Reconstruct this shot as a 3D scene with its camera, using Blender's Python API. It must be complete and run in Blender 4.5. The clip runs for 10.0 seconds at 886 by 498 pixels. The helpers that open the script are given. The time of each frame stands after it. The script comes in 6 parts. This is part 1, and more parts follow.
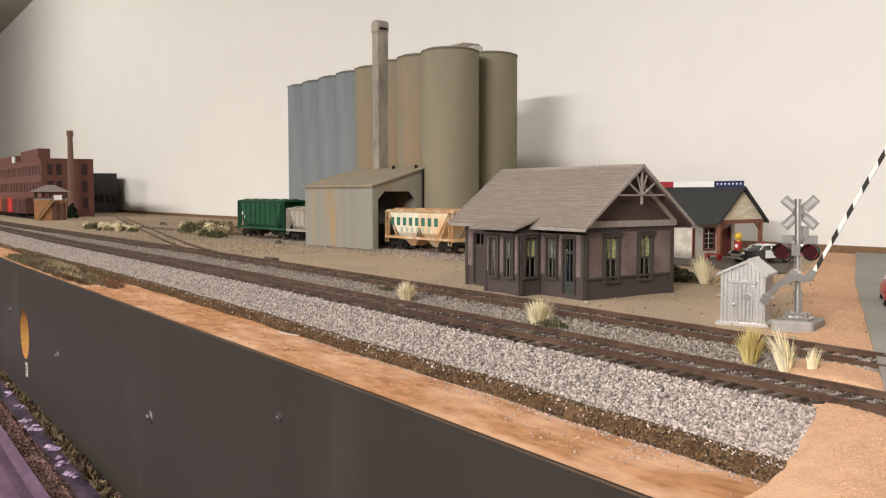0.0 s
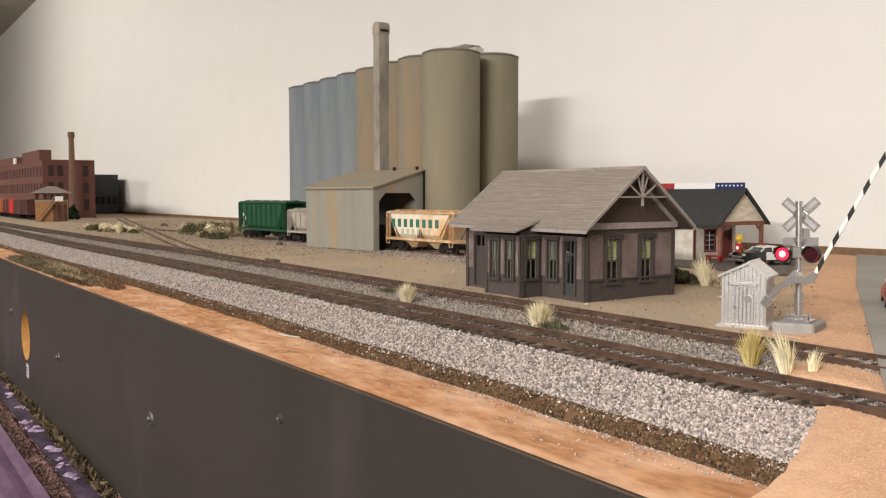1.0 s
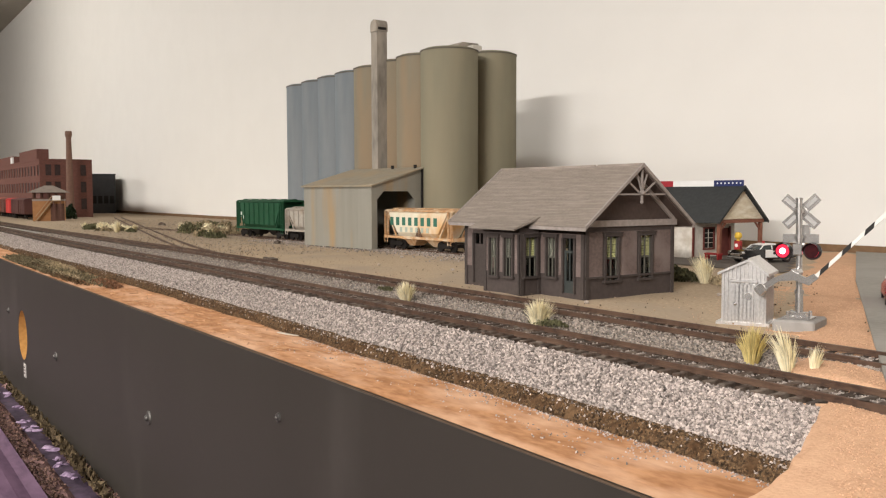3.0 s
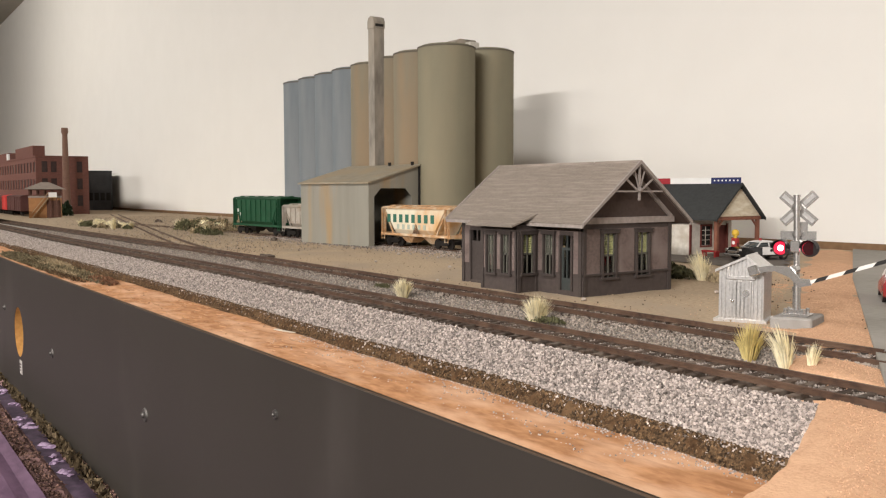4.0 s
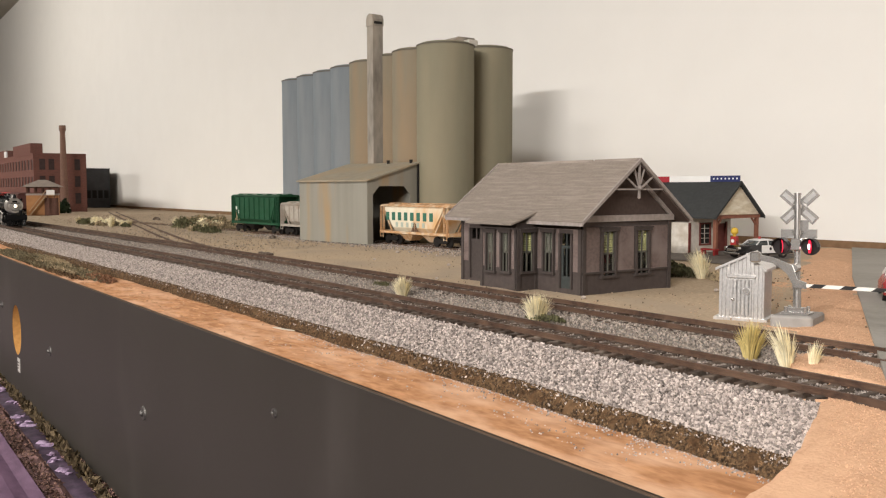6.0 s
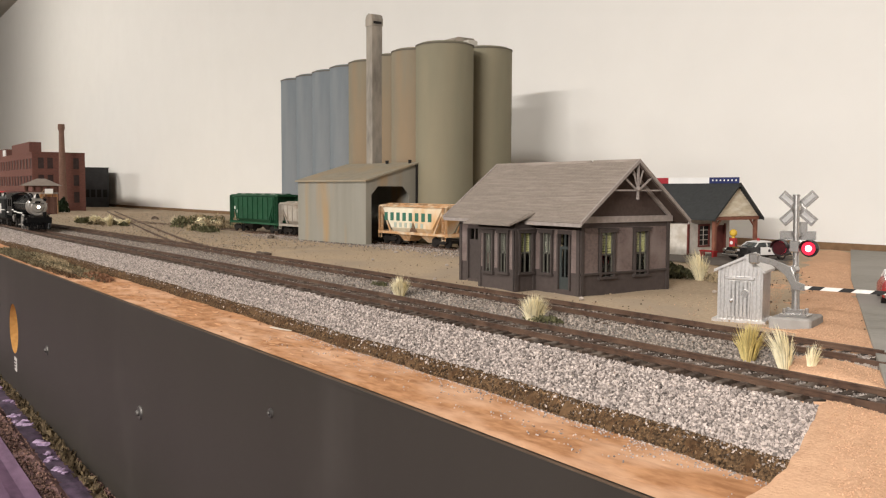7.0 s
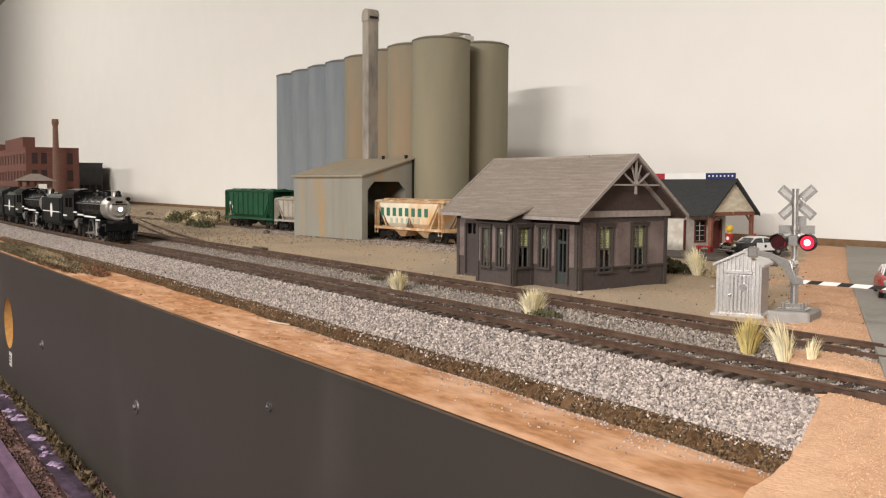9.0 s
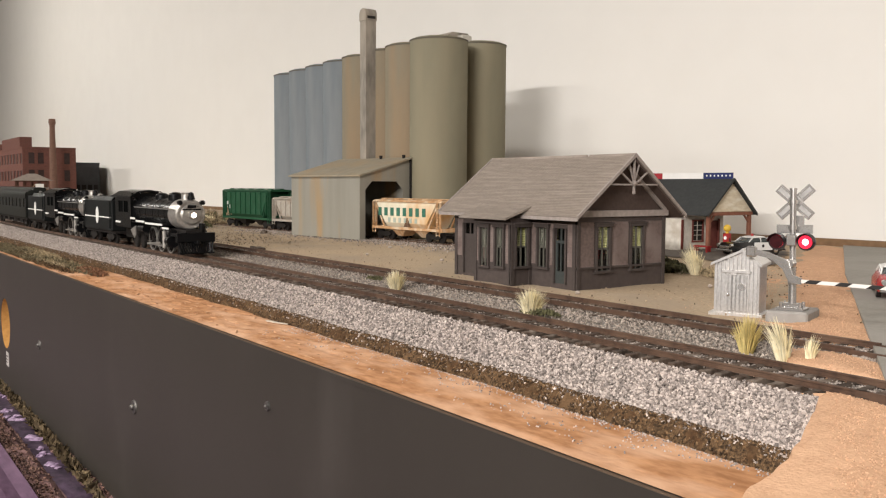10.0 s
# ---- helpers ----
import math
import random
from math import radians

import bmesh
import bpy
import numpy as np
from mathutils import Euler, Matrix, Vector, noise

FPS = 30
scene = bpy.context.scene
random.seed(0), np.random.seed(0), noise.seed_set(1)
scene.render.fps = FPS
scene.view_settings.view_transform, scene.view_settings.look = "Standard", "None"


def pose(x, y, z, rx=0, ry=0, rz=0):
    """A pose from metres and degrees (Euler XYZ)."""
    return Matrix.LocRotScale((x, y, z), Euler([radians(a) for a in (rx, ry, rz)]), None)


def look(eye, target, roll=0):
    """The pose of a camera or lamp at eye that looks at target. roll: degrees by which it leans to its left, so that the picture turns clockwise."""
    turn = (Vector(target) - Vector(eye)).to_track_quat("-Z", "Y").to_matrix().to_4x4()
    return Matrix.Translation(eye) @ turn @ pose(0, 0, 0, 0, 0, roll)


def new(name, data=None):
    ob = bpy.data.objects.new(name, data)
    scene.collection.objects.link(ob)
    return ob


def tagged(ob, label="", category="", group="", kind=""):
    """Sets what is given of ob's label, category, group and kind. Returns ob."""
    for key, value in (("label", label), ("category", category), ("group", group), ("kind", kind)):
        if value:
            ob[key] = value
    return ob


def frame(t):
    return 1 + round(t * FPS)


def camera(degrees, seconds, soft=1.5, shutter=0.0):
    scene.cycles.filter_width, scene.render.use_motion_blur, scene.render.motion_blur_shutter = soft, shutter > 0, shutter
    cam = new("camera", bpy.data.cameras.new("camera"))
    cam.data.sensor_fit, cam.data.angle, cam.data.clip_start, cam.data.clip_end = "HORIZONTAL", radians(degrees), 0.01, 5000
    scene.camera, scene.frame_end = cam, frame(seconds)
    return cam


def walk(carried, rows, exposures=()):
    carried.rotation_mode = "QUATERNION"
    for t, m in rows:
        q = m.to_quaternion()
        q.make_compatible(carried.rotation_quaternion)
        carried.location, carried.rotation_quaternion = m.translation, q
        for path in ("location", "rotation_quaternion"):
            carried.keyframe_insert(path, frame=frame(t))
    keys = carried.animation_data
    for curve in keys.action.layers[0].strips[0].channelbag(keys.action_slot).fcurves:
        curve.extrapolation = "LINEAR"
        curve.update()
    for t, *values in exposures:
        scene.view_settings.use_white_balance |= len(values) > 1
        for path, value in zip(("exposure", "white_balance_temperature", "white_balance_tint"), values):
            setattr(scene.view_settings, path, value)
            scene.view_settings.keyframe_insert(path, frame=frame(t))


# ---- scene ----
# ---- camera ----
cam = camera(53.659, 10.0, soft=1.2)
PATH = [
    (0.0, pose(-0.00000, -0.24271, 0.06061, 86.357, 0.077, 55.618)),
    (0.5, pose(-0.00026, -0.24210, 0.06080, 86.399, 0.073, 55.702)),
    (1.0, pose(0.00002, -0.24265, 0.06083, 86.448, 0.046, 55.681)),
    (1.5, pose(-0.00034, -0.24244, 0.06066, 86.495, -0.028, 55.663)),
    (2.0, pose(-0.00055, -0.24229, 0.06054, 86.466, 0.001, 55.615)),
    (2.5, pose(-0.00107, -0.24211, 0.06037, 86.435, 0.132, 55.627)),
    (4.0, pose(-0.00240, -0.24164, 0.05985, 86.199, 0.090, 55.352)),
    (4.5, pose(-0.00229, -0.24191, 0.06010, 86.096, 0.099, 55.304)),
    (5.0, pose(-0.00308, -0.24173, 0.05984, 86.039, 0.107, 55.209)),
    (5.5, pose(-0.00361, -0.24203, 0.05975, 86.040, 0.105, 55.214)),
    (7.0, pose(-0.00460, -0.24036, 0.05943, 86.119, -0.218, 55.177)),
    (7.5, pose(-0.00536, -0.24056, 0.05887, 86.009, -0.263, 55.059)),
    (8.0, pose(-0.00556, -0.24213, 0.05851, 85.905, -0.279, 54.934)),
    (8.5, pose(-0.00603, -0.24198, 0.05846, 85.858, -0.339, 54.822)),
    (9.0, pose(-0.00623, -0.24179, 0.05804, 85.901, -0.337, 54.808)),
    (9.5, pose(-0.00564, -0.24259, 0.05825, 85.954, -0.391, 54.763)),
    (10.0, pose(-0.00663, -0.24203, 0.05785, 85.899, -0.337, 54.632)),
]
walk(cam, PATH)
# ---- world and light ----
world = bpy.data.worlds.new("world")
scene.world = world
world.use_nodes = True
world.node_tree.nodes["Background"].inputs[0].default_value = (1.0, 0.93, 0.84, 1)
world.node_tree.nodes["Background"].inputs[1].default_value = 0.05
scene.view_settings.exposure = -0.08


def ceiling_lamp(name, at, target, sx, sy, power, colour, spread=180):
    data = bpy.data.lights.new(name, "AREA")
    data.shape, data.size, data.size_y, data.energy, data.color = "RECTANGLE", sx, sy, power, colour
    data.spread = radians(spread)
    ob = new(name, data)
    ob.matrix_world = look(at, target)
    return ob


# a row of long tube fixtures across the room; the aisle's fill lamps are added
# narrow spreads brighten the ground and spare the wall, wide ones the far wall
for lamp_x, lamp_y, aim, spread, lamp_power, tone in ((0.25, -0.75, 0.3, 125, 6.1, (1.0, 0.965, 0.945)), (-0.7, -0.95, 0.25, 125, 5.8, (1.0, 0.96, 0.915)), (-1.65, -0.95, 0.25, 130, 6.9, (1.0, 0.955, 0.885)), (-2.5, -0.85, 0.9, 180, 12.5, (1.0, 0.95, 0.88)), (-3.5, -0.85, 0.9, 180, 20.5, (1.0, 0.95, 0.88))):
    ceiling_lamp("ceiling_lamp", (lamp_x, lamp_y, 0.92), (lamp_x, lamp_y + aim, 0.0), 0.40, 0.16, lamp_power, tone, spread)
for lamp_x, lamp_power, tone in ((1.15, 102, (1.0, 0.95, 0.905)), (-0.3, 10, (1.0, 0.945, 0.885))):
    ceiling_lamp("tube_lamp", (lamp_x, -2.85, 0.90), (lamp_x - 0.3, 0.3, 0.1), 1.15, 0.06, lamp_power, tone)

# ---- building helpers; all lengths below are millimetres unless they say otherwise ----
MM = 0.001


def mm(x, y, z, rx=0, ry=0, rz=0):
    return pose(x * MM, y * MM, z * MM, rx, ry, rz)


def box(bm, x0, x1, y0, y1, z0, z1, bevel=0.0):
    m = bmesh.ops.create_cube(bm, size=1.0)["verts"]
    for v in m:
        v.co = Vector(((x0 + x1) / 2 + v.co.x * (x1 - x0), (y0 + y1) / 2 + v.co.y * (y1 - y0), (z0 + z1) / 2 + v.co.z * (z1 - z0)))
    if bevel:
        edges = list({e for v in m for e in v.link_edges})
        bmesh.ops.bevel(bm, geom=edges, offset=bevel, segments=1, affect="EDGES")
    return bm


def tube(bm, a, b, r0, r1=None, seg=12, caps=True):
    a, b = Vector(a), Vector(b)
    r1 = r0 if r1 is None else r1
    d = b - a
    q = d.to_track_quat("Z", "Y").to_matrix().to_4x4()
    bmesh.ops.create_cone(bm, cap_ends=caps, segments=seg, radius1=r0, radius2=r1, depth=d.length,
                          matrix=Matrix.Translation((a + b) / 2) @ q)
    return bm


def prism(bm, outline, lo, hi, axis="x"):
    """A closed outline of pairs, pushed from lo to hi along an axis."""
    def at(p, t):
        return {"x": (t, p[0], p[1]), "y": (p[0], t, p[1]), "z": (p[0], p[1], t)}[axis]
    a = [bm.verts.new(at(p, lo)) for p in outline]
    b = [bm.verts.new(at(p, hi)) for p in outline]
    n = len(outline)
    bm.faces.new(a)
    bm.faces.new(b[::-1])
    for i in range(n):
        bm.faces.new((a[i], b[i], b[(i + 1) % n], a[(i + 1) % n]))
    return bm


def beam(bm, a, b, w, h=None):
    """A square bar from a to b."""
    a, b = Vector(a), Vector(b)
    h = w if h is None else h
    d = b - a
    m = Matrix.Translation((a + b) / 2) @ d.to_track_quat("Z", "Y").to_matrix().to_4x4()
    for v in bmesh.ops.create_cube(bm, size=1.0)["verts"]:
        v.co = m @ Vector((v.co.x * w, v.co.y * h, v.co.z * d.length))
    return bm


def ball(bm, c, r, sub=1, squash=1.0):
    for v in bmesh.ops.create_icosphere(bm, subdivisions=sub, radius=r)["verts"]:
        v.co = Vector((v.co.x + c[0], v.co.y + c[1], v.co.z * squash + c[2]))
    return bm


def B():
    return bmesh.new()


def mesh_of(name, bm, material, smooth=False):
    bmesh.ops.recalc_face_normals(bm, faces=bm.faces)
    me = bpy.data.meshes.new(name)
    for v in bm.verts:
        v.co *= MM
    bm.to_mesh(me)
    bm.free()
    me.materials.append(material)
    if smooth:
        for p in me.polygons:
            p.use_smooth = True
        me.set_sharp_from_angle(angle=radians(40))
    return me


def part(name, bm, material, parent, label="", smooth=False, m=None):
    ob = new(name, mesh_of(name, bm, material, smooth))
    ob.parent = parent
    if m is not None:
        ob.matrix_basis = m
    if label:
        ob["label"] = label
    return ob


def again(ob, parent, m, name=None):
    """One more piece on the same mesh."""
    o = new(name or ob.name.split(".")[0], ob.data)
    o.parent = parent
    o.matrix_basis = m
    return o


def thing(name, m, label, category, group="", kind=""):
    ob = new(name)
    ob.empty_display_size = 0.01
    ob.matrix_basis = m
    return tagged(ob, label, category, group, kind)


def solid(name, bm, material, label, category, group="", kind="", m=None, smooth=False):
    ob = new(name, mesh_of(name, bm, material, smooth))
    if m is not None:
        ob.matrix_basis = m
    return tagged(ob, label, category, group, kind)


# ---- materials ----
def mat(name, c1, c2=None, size=3.0, rough=0.8, bump=0.0, metal=0.0, c3=None, size3=40.0, streak=None, island=0.0, rnd=0.0, spec=0.3, emit=None, power=0.0, patch=(0.46, 0.68)):
    """Two noise scales between c1 and c2, broad patches of c3; sizes in millimetres."""
    m = bpy.data.materials.new(name)
    m.use_nodes = True
    nt = m.node_tree
    n, l = nt.nodes, nt.links
    b = n["Principled BSDF"]
    b.inputs["Roughness"].default_value = rough
    b.inputs["Metallic"].default_value = metal
    b.inputs["Specular IOR Level"].default_value = spec
    co = n.new("ShaderNodeTexCoord")
    c2 = c2 or tuple(v * 0.8 for v in c1)
    mp = n.new("ShaderNodeMapping")
    l.new(co.outputs["Object"], mp.inputs[0])
    if rnd:
        inf, off = n.new("ShaderNodeObjectInfo"), n.new("ShaderNodeVectorMath")
        off.operation = "SCALE"
        off.inputs[0].default_value = (7.0, 5.0, 3.0)
        l.new(inf.outputs["Random"], off.inputs["Scale"])
        l.new(off.outputs[0], mp.inputs["Location"])
    if streak:
        mp.inputs["Scale"].default_value = streak
    a = n.new("ShaderNodeTexNoise")
    a.inputs["Scale"].default_value = 1000.0 / size
    a.inputs["Detail"].default_value = 4
    l.new(mp.outputs[0], a.inputs["Vector"])
    r = n.new("ShaderNodeMapRange")
    r.inputs[1].default_value, r.inputs[2].default_value = 0.32, 0.68
    l.new(a.outputs["Fac"], r.inputs[0])
    mix = n.new("ShaderNodeMix")
    mix.data_type = "RGBA"
    mix.inputs[6].default_value, mix.inputs[7].default_value = (*c1, 1), (*c2, 1)
    l.new(r.outputs[0], mix.inputs[0])
    out = mix.outputs[2]
    if c3:
        a3 = n.new("ShaderNodeTexNoise")
        a3.inputs["Scale"].default_value = 1000.0 / size3
        a3.inputs["Detail"].default_value = 5
        l.new(mp.outputs[0], a3.inputs["Vector"])
        r3 = n.new("ShaderNodeMapRange")
        r3.inputs[1].default_value, r3.inputs[2].default_value = patch
        l.new(a3.outputs["Fac"], r3.inputs[0])
        m3 = n.new("ShaderNodeMix")
        m3.data_type = "RGBA"
        m3.inputs[7].default_value = (*c3, 1)
        l.new(out, m3.inputs[6])
        l.new(r3.outputs[0], m3.inputs[0])
        out = m3.outputs[2]
    if island or rnd:
        src = n.new("ShaderNodeNewGeometry") if island else n.new("ShaderNodeObjectInfo")
        hs = n.new("ShaderNodeHueSaturation")
        rr = n.new("ShaderNodeMapRange")
        k = island or rnd
        rr.inputs[3].default_value, rr.inputs[4].default_value = 1 - k, 1 + k
        l.new(src.outputs["Random Per Island" if island else "Random"], rr.inputs[0])
        l.new(rr.outputs[0], hs.inputs["Value"])
        l.new(out, hs.inputs["Color"])
        out = hs.outputs[0]
    l.new(out, b.inputs["Base Color"])
    if bump:
        bp = n.new("ShaderNodeBump")
        bp.inputs["Strength"].default_value = 0.6
        bp.inputs["Distance"].default_value = bump * MM
        l.new(a.outputs["Fac"], bp.inputs["Height"])
        l.new(bp.outputs[0], b.inputs["Normal"])
    if emit:
        b.inputs["Emission Color"].default_value = (*emit, 1)
        b.inputs["Emission Strength"].default_value = power
    return m


wall_paint = mat("wall_paint", (0.795, 0.775, 0.738), (0.78, 0.76, 0.723), 60, 0.75, 0.05)
# ceiling colour toned down so that less light bounces back
ceiling_paint = mat("ceiling_paint", (0.46, 0.435, 0.395), (0.44, 0.415, 0.375), 60, 0.9)
# for unseen walls, darker than the cream ones to hold down bounce
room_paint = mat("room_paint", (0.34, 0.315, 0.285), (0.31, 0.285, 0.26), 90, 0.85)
sand = mat("sand", (0.48, 0.375, 0.26), (0.37, 0.285, 0.195), 2.2, 0.95, 0.6, c3=(0.36, 0.29, 0.215), size3=60, spec=0.1)
yard_dirt = mat("yard_dirt", (0.41, 0.325, 0.235), (0.27, 0.21, 0.145), 3.0, 0.95, 0.7, c3=(0.36, 0.29, 0.21), size3=50, spec=0.1)
orange_soil = mat("orange_soil", (0.62, 0.39, 0.25), (0.50, 0.30, 0.18), 0.9, 0.95, 0.6, c3=(0.63, 0.395, 0.25), size3=9, spec=0.1)
plywood = mat("plywood", (0.55, 0.29, 0.145), (0.33, 0.155, 0.07), 3.6, 0.9, 0.5, c3=(0.64, 0.39, 0.245), size3=14, streak=(0.5, 1.0, 1), spec=0.15)
roadbed_brown = mat("roadbed_brown", (0.10, 0.056, 0.028), (0.035, 0.020, 0.011), 1.5, 0.95, 1.6, c3=(0.14, 0.085, 0.045), size3=8, spec=0.1)
ballast_fine = mat("ballast_fine", (0.36, 0.33, 0.30), (0.13, 0.115, 0.10), 1.8, 0.9, 1.5, c3=(0.26, 0.235, 0.21), size3=25)
stone_light = mat("stone_light", (0.450, 0.385, 0.347), (0.32, 0.274, 0.247), 1.0, 0.8, 0.2, island=0.62)
stone_mid = mat("stone_mid", (0.36, 0.31, 0.275), (0.24, 0.205, 0.18), 1.0, 0.85, 0.2, island=0.6)
stone_dark = mat("stone_dark", (0.34, 0.29, 0.25), (0.22, 0.185, 0.155), 1.0, 0.85, 0.2, island=0.6)
rail_brown = mat("rail_brown", (0.105, 0.060, 0.040), (0.056, 0.033, 0.023), 3, 0.6, 0.1, metal=0.2, c3=(0.13, 0.079, 0.053), size3=15)
tie_brown = mat("tie_brown", (0.088, 0.060, 0.044), (0.046, 0.031, 0.023), 1.2, 0.85, 0.25, rnd=0.35, c3=(0.16, 0.13, 0.105), size3=5)
fascia_grey = mat("fascia_grey", (0.0370, 0.0320, 0.0270), (0.0325, 0.0280, 0.0235), 70, 0.46, 0.05, c3=(0.056, 0.049, 0.043), size3=60, streak=(1, 1, 0.35), patch=(0.56, 0.80))
bright_wood = mat("bright_wood", (0.62, 0.33, 0.10), (0.5, 0.25, 0.07), 4, 0.7)
steel = mat("steel", (0.45, 0.45, 0.46), (0.3, 0.3, 0.31), 2, 0.35, 0.0, metal=0.9)
road_grey = mat("road_grey", (0.30, 0.285, 0.25), (0.26, 0.245, 0.215), 3, 0.9, 0.15, c3=(0.32, 0.30, 0.27), size3=60)
lot_grey = mat("lot_grey", (0.16, 0.135, 0.115), (0.11, 0.095, 0.08), 4, 0.9, 0.2)
# purple glow on the lower deck, put into these base colours
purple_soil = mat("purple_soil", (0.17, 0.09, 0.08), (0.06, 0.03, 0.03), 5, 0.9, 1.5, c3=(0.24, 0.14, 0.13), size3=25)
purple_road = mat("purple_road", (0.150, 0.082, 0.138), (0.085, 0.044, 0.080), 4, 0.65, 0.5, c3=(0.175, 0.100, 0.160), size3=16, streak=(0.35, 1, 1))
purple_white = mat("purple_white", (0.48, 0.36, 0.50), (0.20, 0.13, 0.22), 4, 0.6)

# ---- the room ----
SLOPE = 0.054


def wall_y(x):
    return 617 + SLOPE * max(x, -2050)


tagged(new("floor", mesh_of("floor", box(B(), -6200, 2600, -3200, 1300, -1460, -1440), mat("floor_grey", (0.20, 0.17, 0.14), (0.16, 0.135, 0.11), 200, 0.6))), "grey-brown floor of the room", "floor", kind="structure")
solid("wall_back", prism(B(), [(-6100, wall_y(-6100)), (-2050, wall_y(-2050)), (2500, wall_y(2500)), (2500, wall_y(2500) + 120), (-2050, wall_y(-2050) + 120), (-6100, wall_y(-6100) + 120)], -1440, 1000, "z"),
      wall_paint, "plain cream-white painted wall behind the layout", "wall", kind="structure")
solid("wall_left", box(B(), -6220, -6105, -3100, 500, -1440, 1000), wall_paint, "plain cream-white end wall", "wall", kind="structure")
solid("wall_right", box(B(), 2500, 2600, -3100, 740, -1440, 1000), room_paint, "unseen end wall, grey-beige to cut bounce light", "wall", kind="structure")
solid("wall_front", box(B(), -6100, 2500, -3200, -3100, -1440, 1000), room_paint, "unseen wall across the room, grey-beige to cut bounce light", "wall", kind="structure")
solid("ceiling", box(B(), -6220, 2600, -3200, 900, 940, 990), ceiling_paint, "beige-grey ceiling of the room, toned down to cut bounce light", "ceiling", kind="structure")
# channel colour with the same purple light mixed in
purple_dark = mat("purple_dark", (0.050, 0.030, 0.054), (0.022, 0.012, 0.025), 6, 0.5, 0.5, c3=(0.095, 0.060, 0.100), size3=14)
deck_crumb = mat("deck_crumb", (0.25, 0.145, 0.112), (0.06, 0.035, 0.028), 2.0, 0.95, 0.2, island=0.7)
stone_sand = mat("stone_sand", (0.34, 0.26, 0.18), (0.22, 0.165, 0.11), 1.0, 0.9, 0.2, island=0.6)
crumb_brown = mat("crumb_brown", (0.16, 0.098, 0.05), (0.045, 0.027, 0.014), 1.0, 0.95, 0.2, island=0.7)
splinter_wood = mat("splinter_wood", (0.55, 0.33, 0.19), (0.44, 0.24, 0.12), 4, 0.85, 0.2, island=0.3)
edge_brown = mat("edge_brown", (0.22, 0.13, 0.07), (0.16, 0.095, 0.05), 8, 0.8)

# ---- the layout: base, roadbed and tracks ----
END = -128.0          # where the ballast stops beside the road


def main_y(x):
    t = min(max((-520 - x) / 750.0, 0), 1)
    return -13.0 * t * t * (3 - 2 * t)


def rear_y(x):
    t = min(max((-560 - x) / 1500.0, 0), 1)
    return 55.6 - 27.0 * t * t * (3 - 2 * t)


def spur_y(x):
    return 255 + 0.075 * (x + 800)


def lead_y(x):
    """Turnout from the rear track towards the back."""
    t = max(-790 - x, 0)
    return rear_y(-790) + 0.20 * (math.sqrt(t * t + 110 * 110) - 110)


def edge_y(x):
    return -93.5 + min(0, (x + 260) * 0.014) if x > -900 else -102.5


# fascia board with a round hole, and its fittings
hardboard = mat("hardboard", (0.13, 0.085, 0.055), (0.075, 0.05, 0.034), 4, 0.85, 0.2, streak=(0.3, 1, 1))
screw_metal = mat("screw_metal", (0.17, 0.16, 0.15), (0.08, 0.075, 0.07), 1.5, 0.45, metal=0.7)


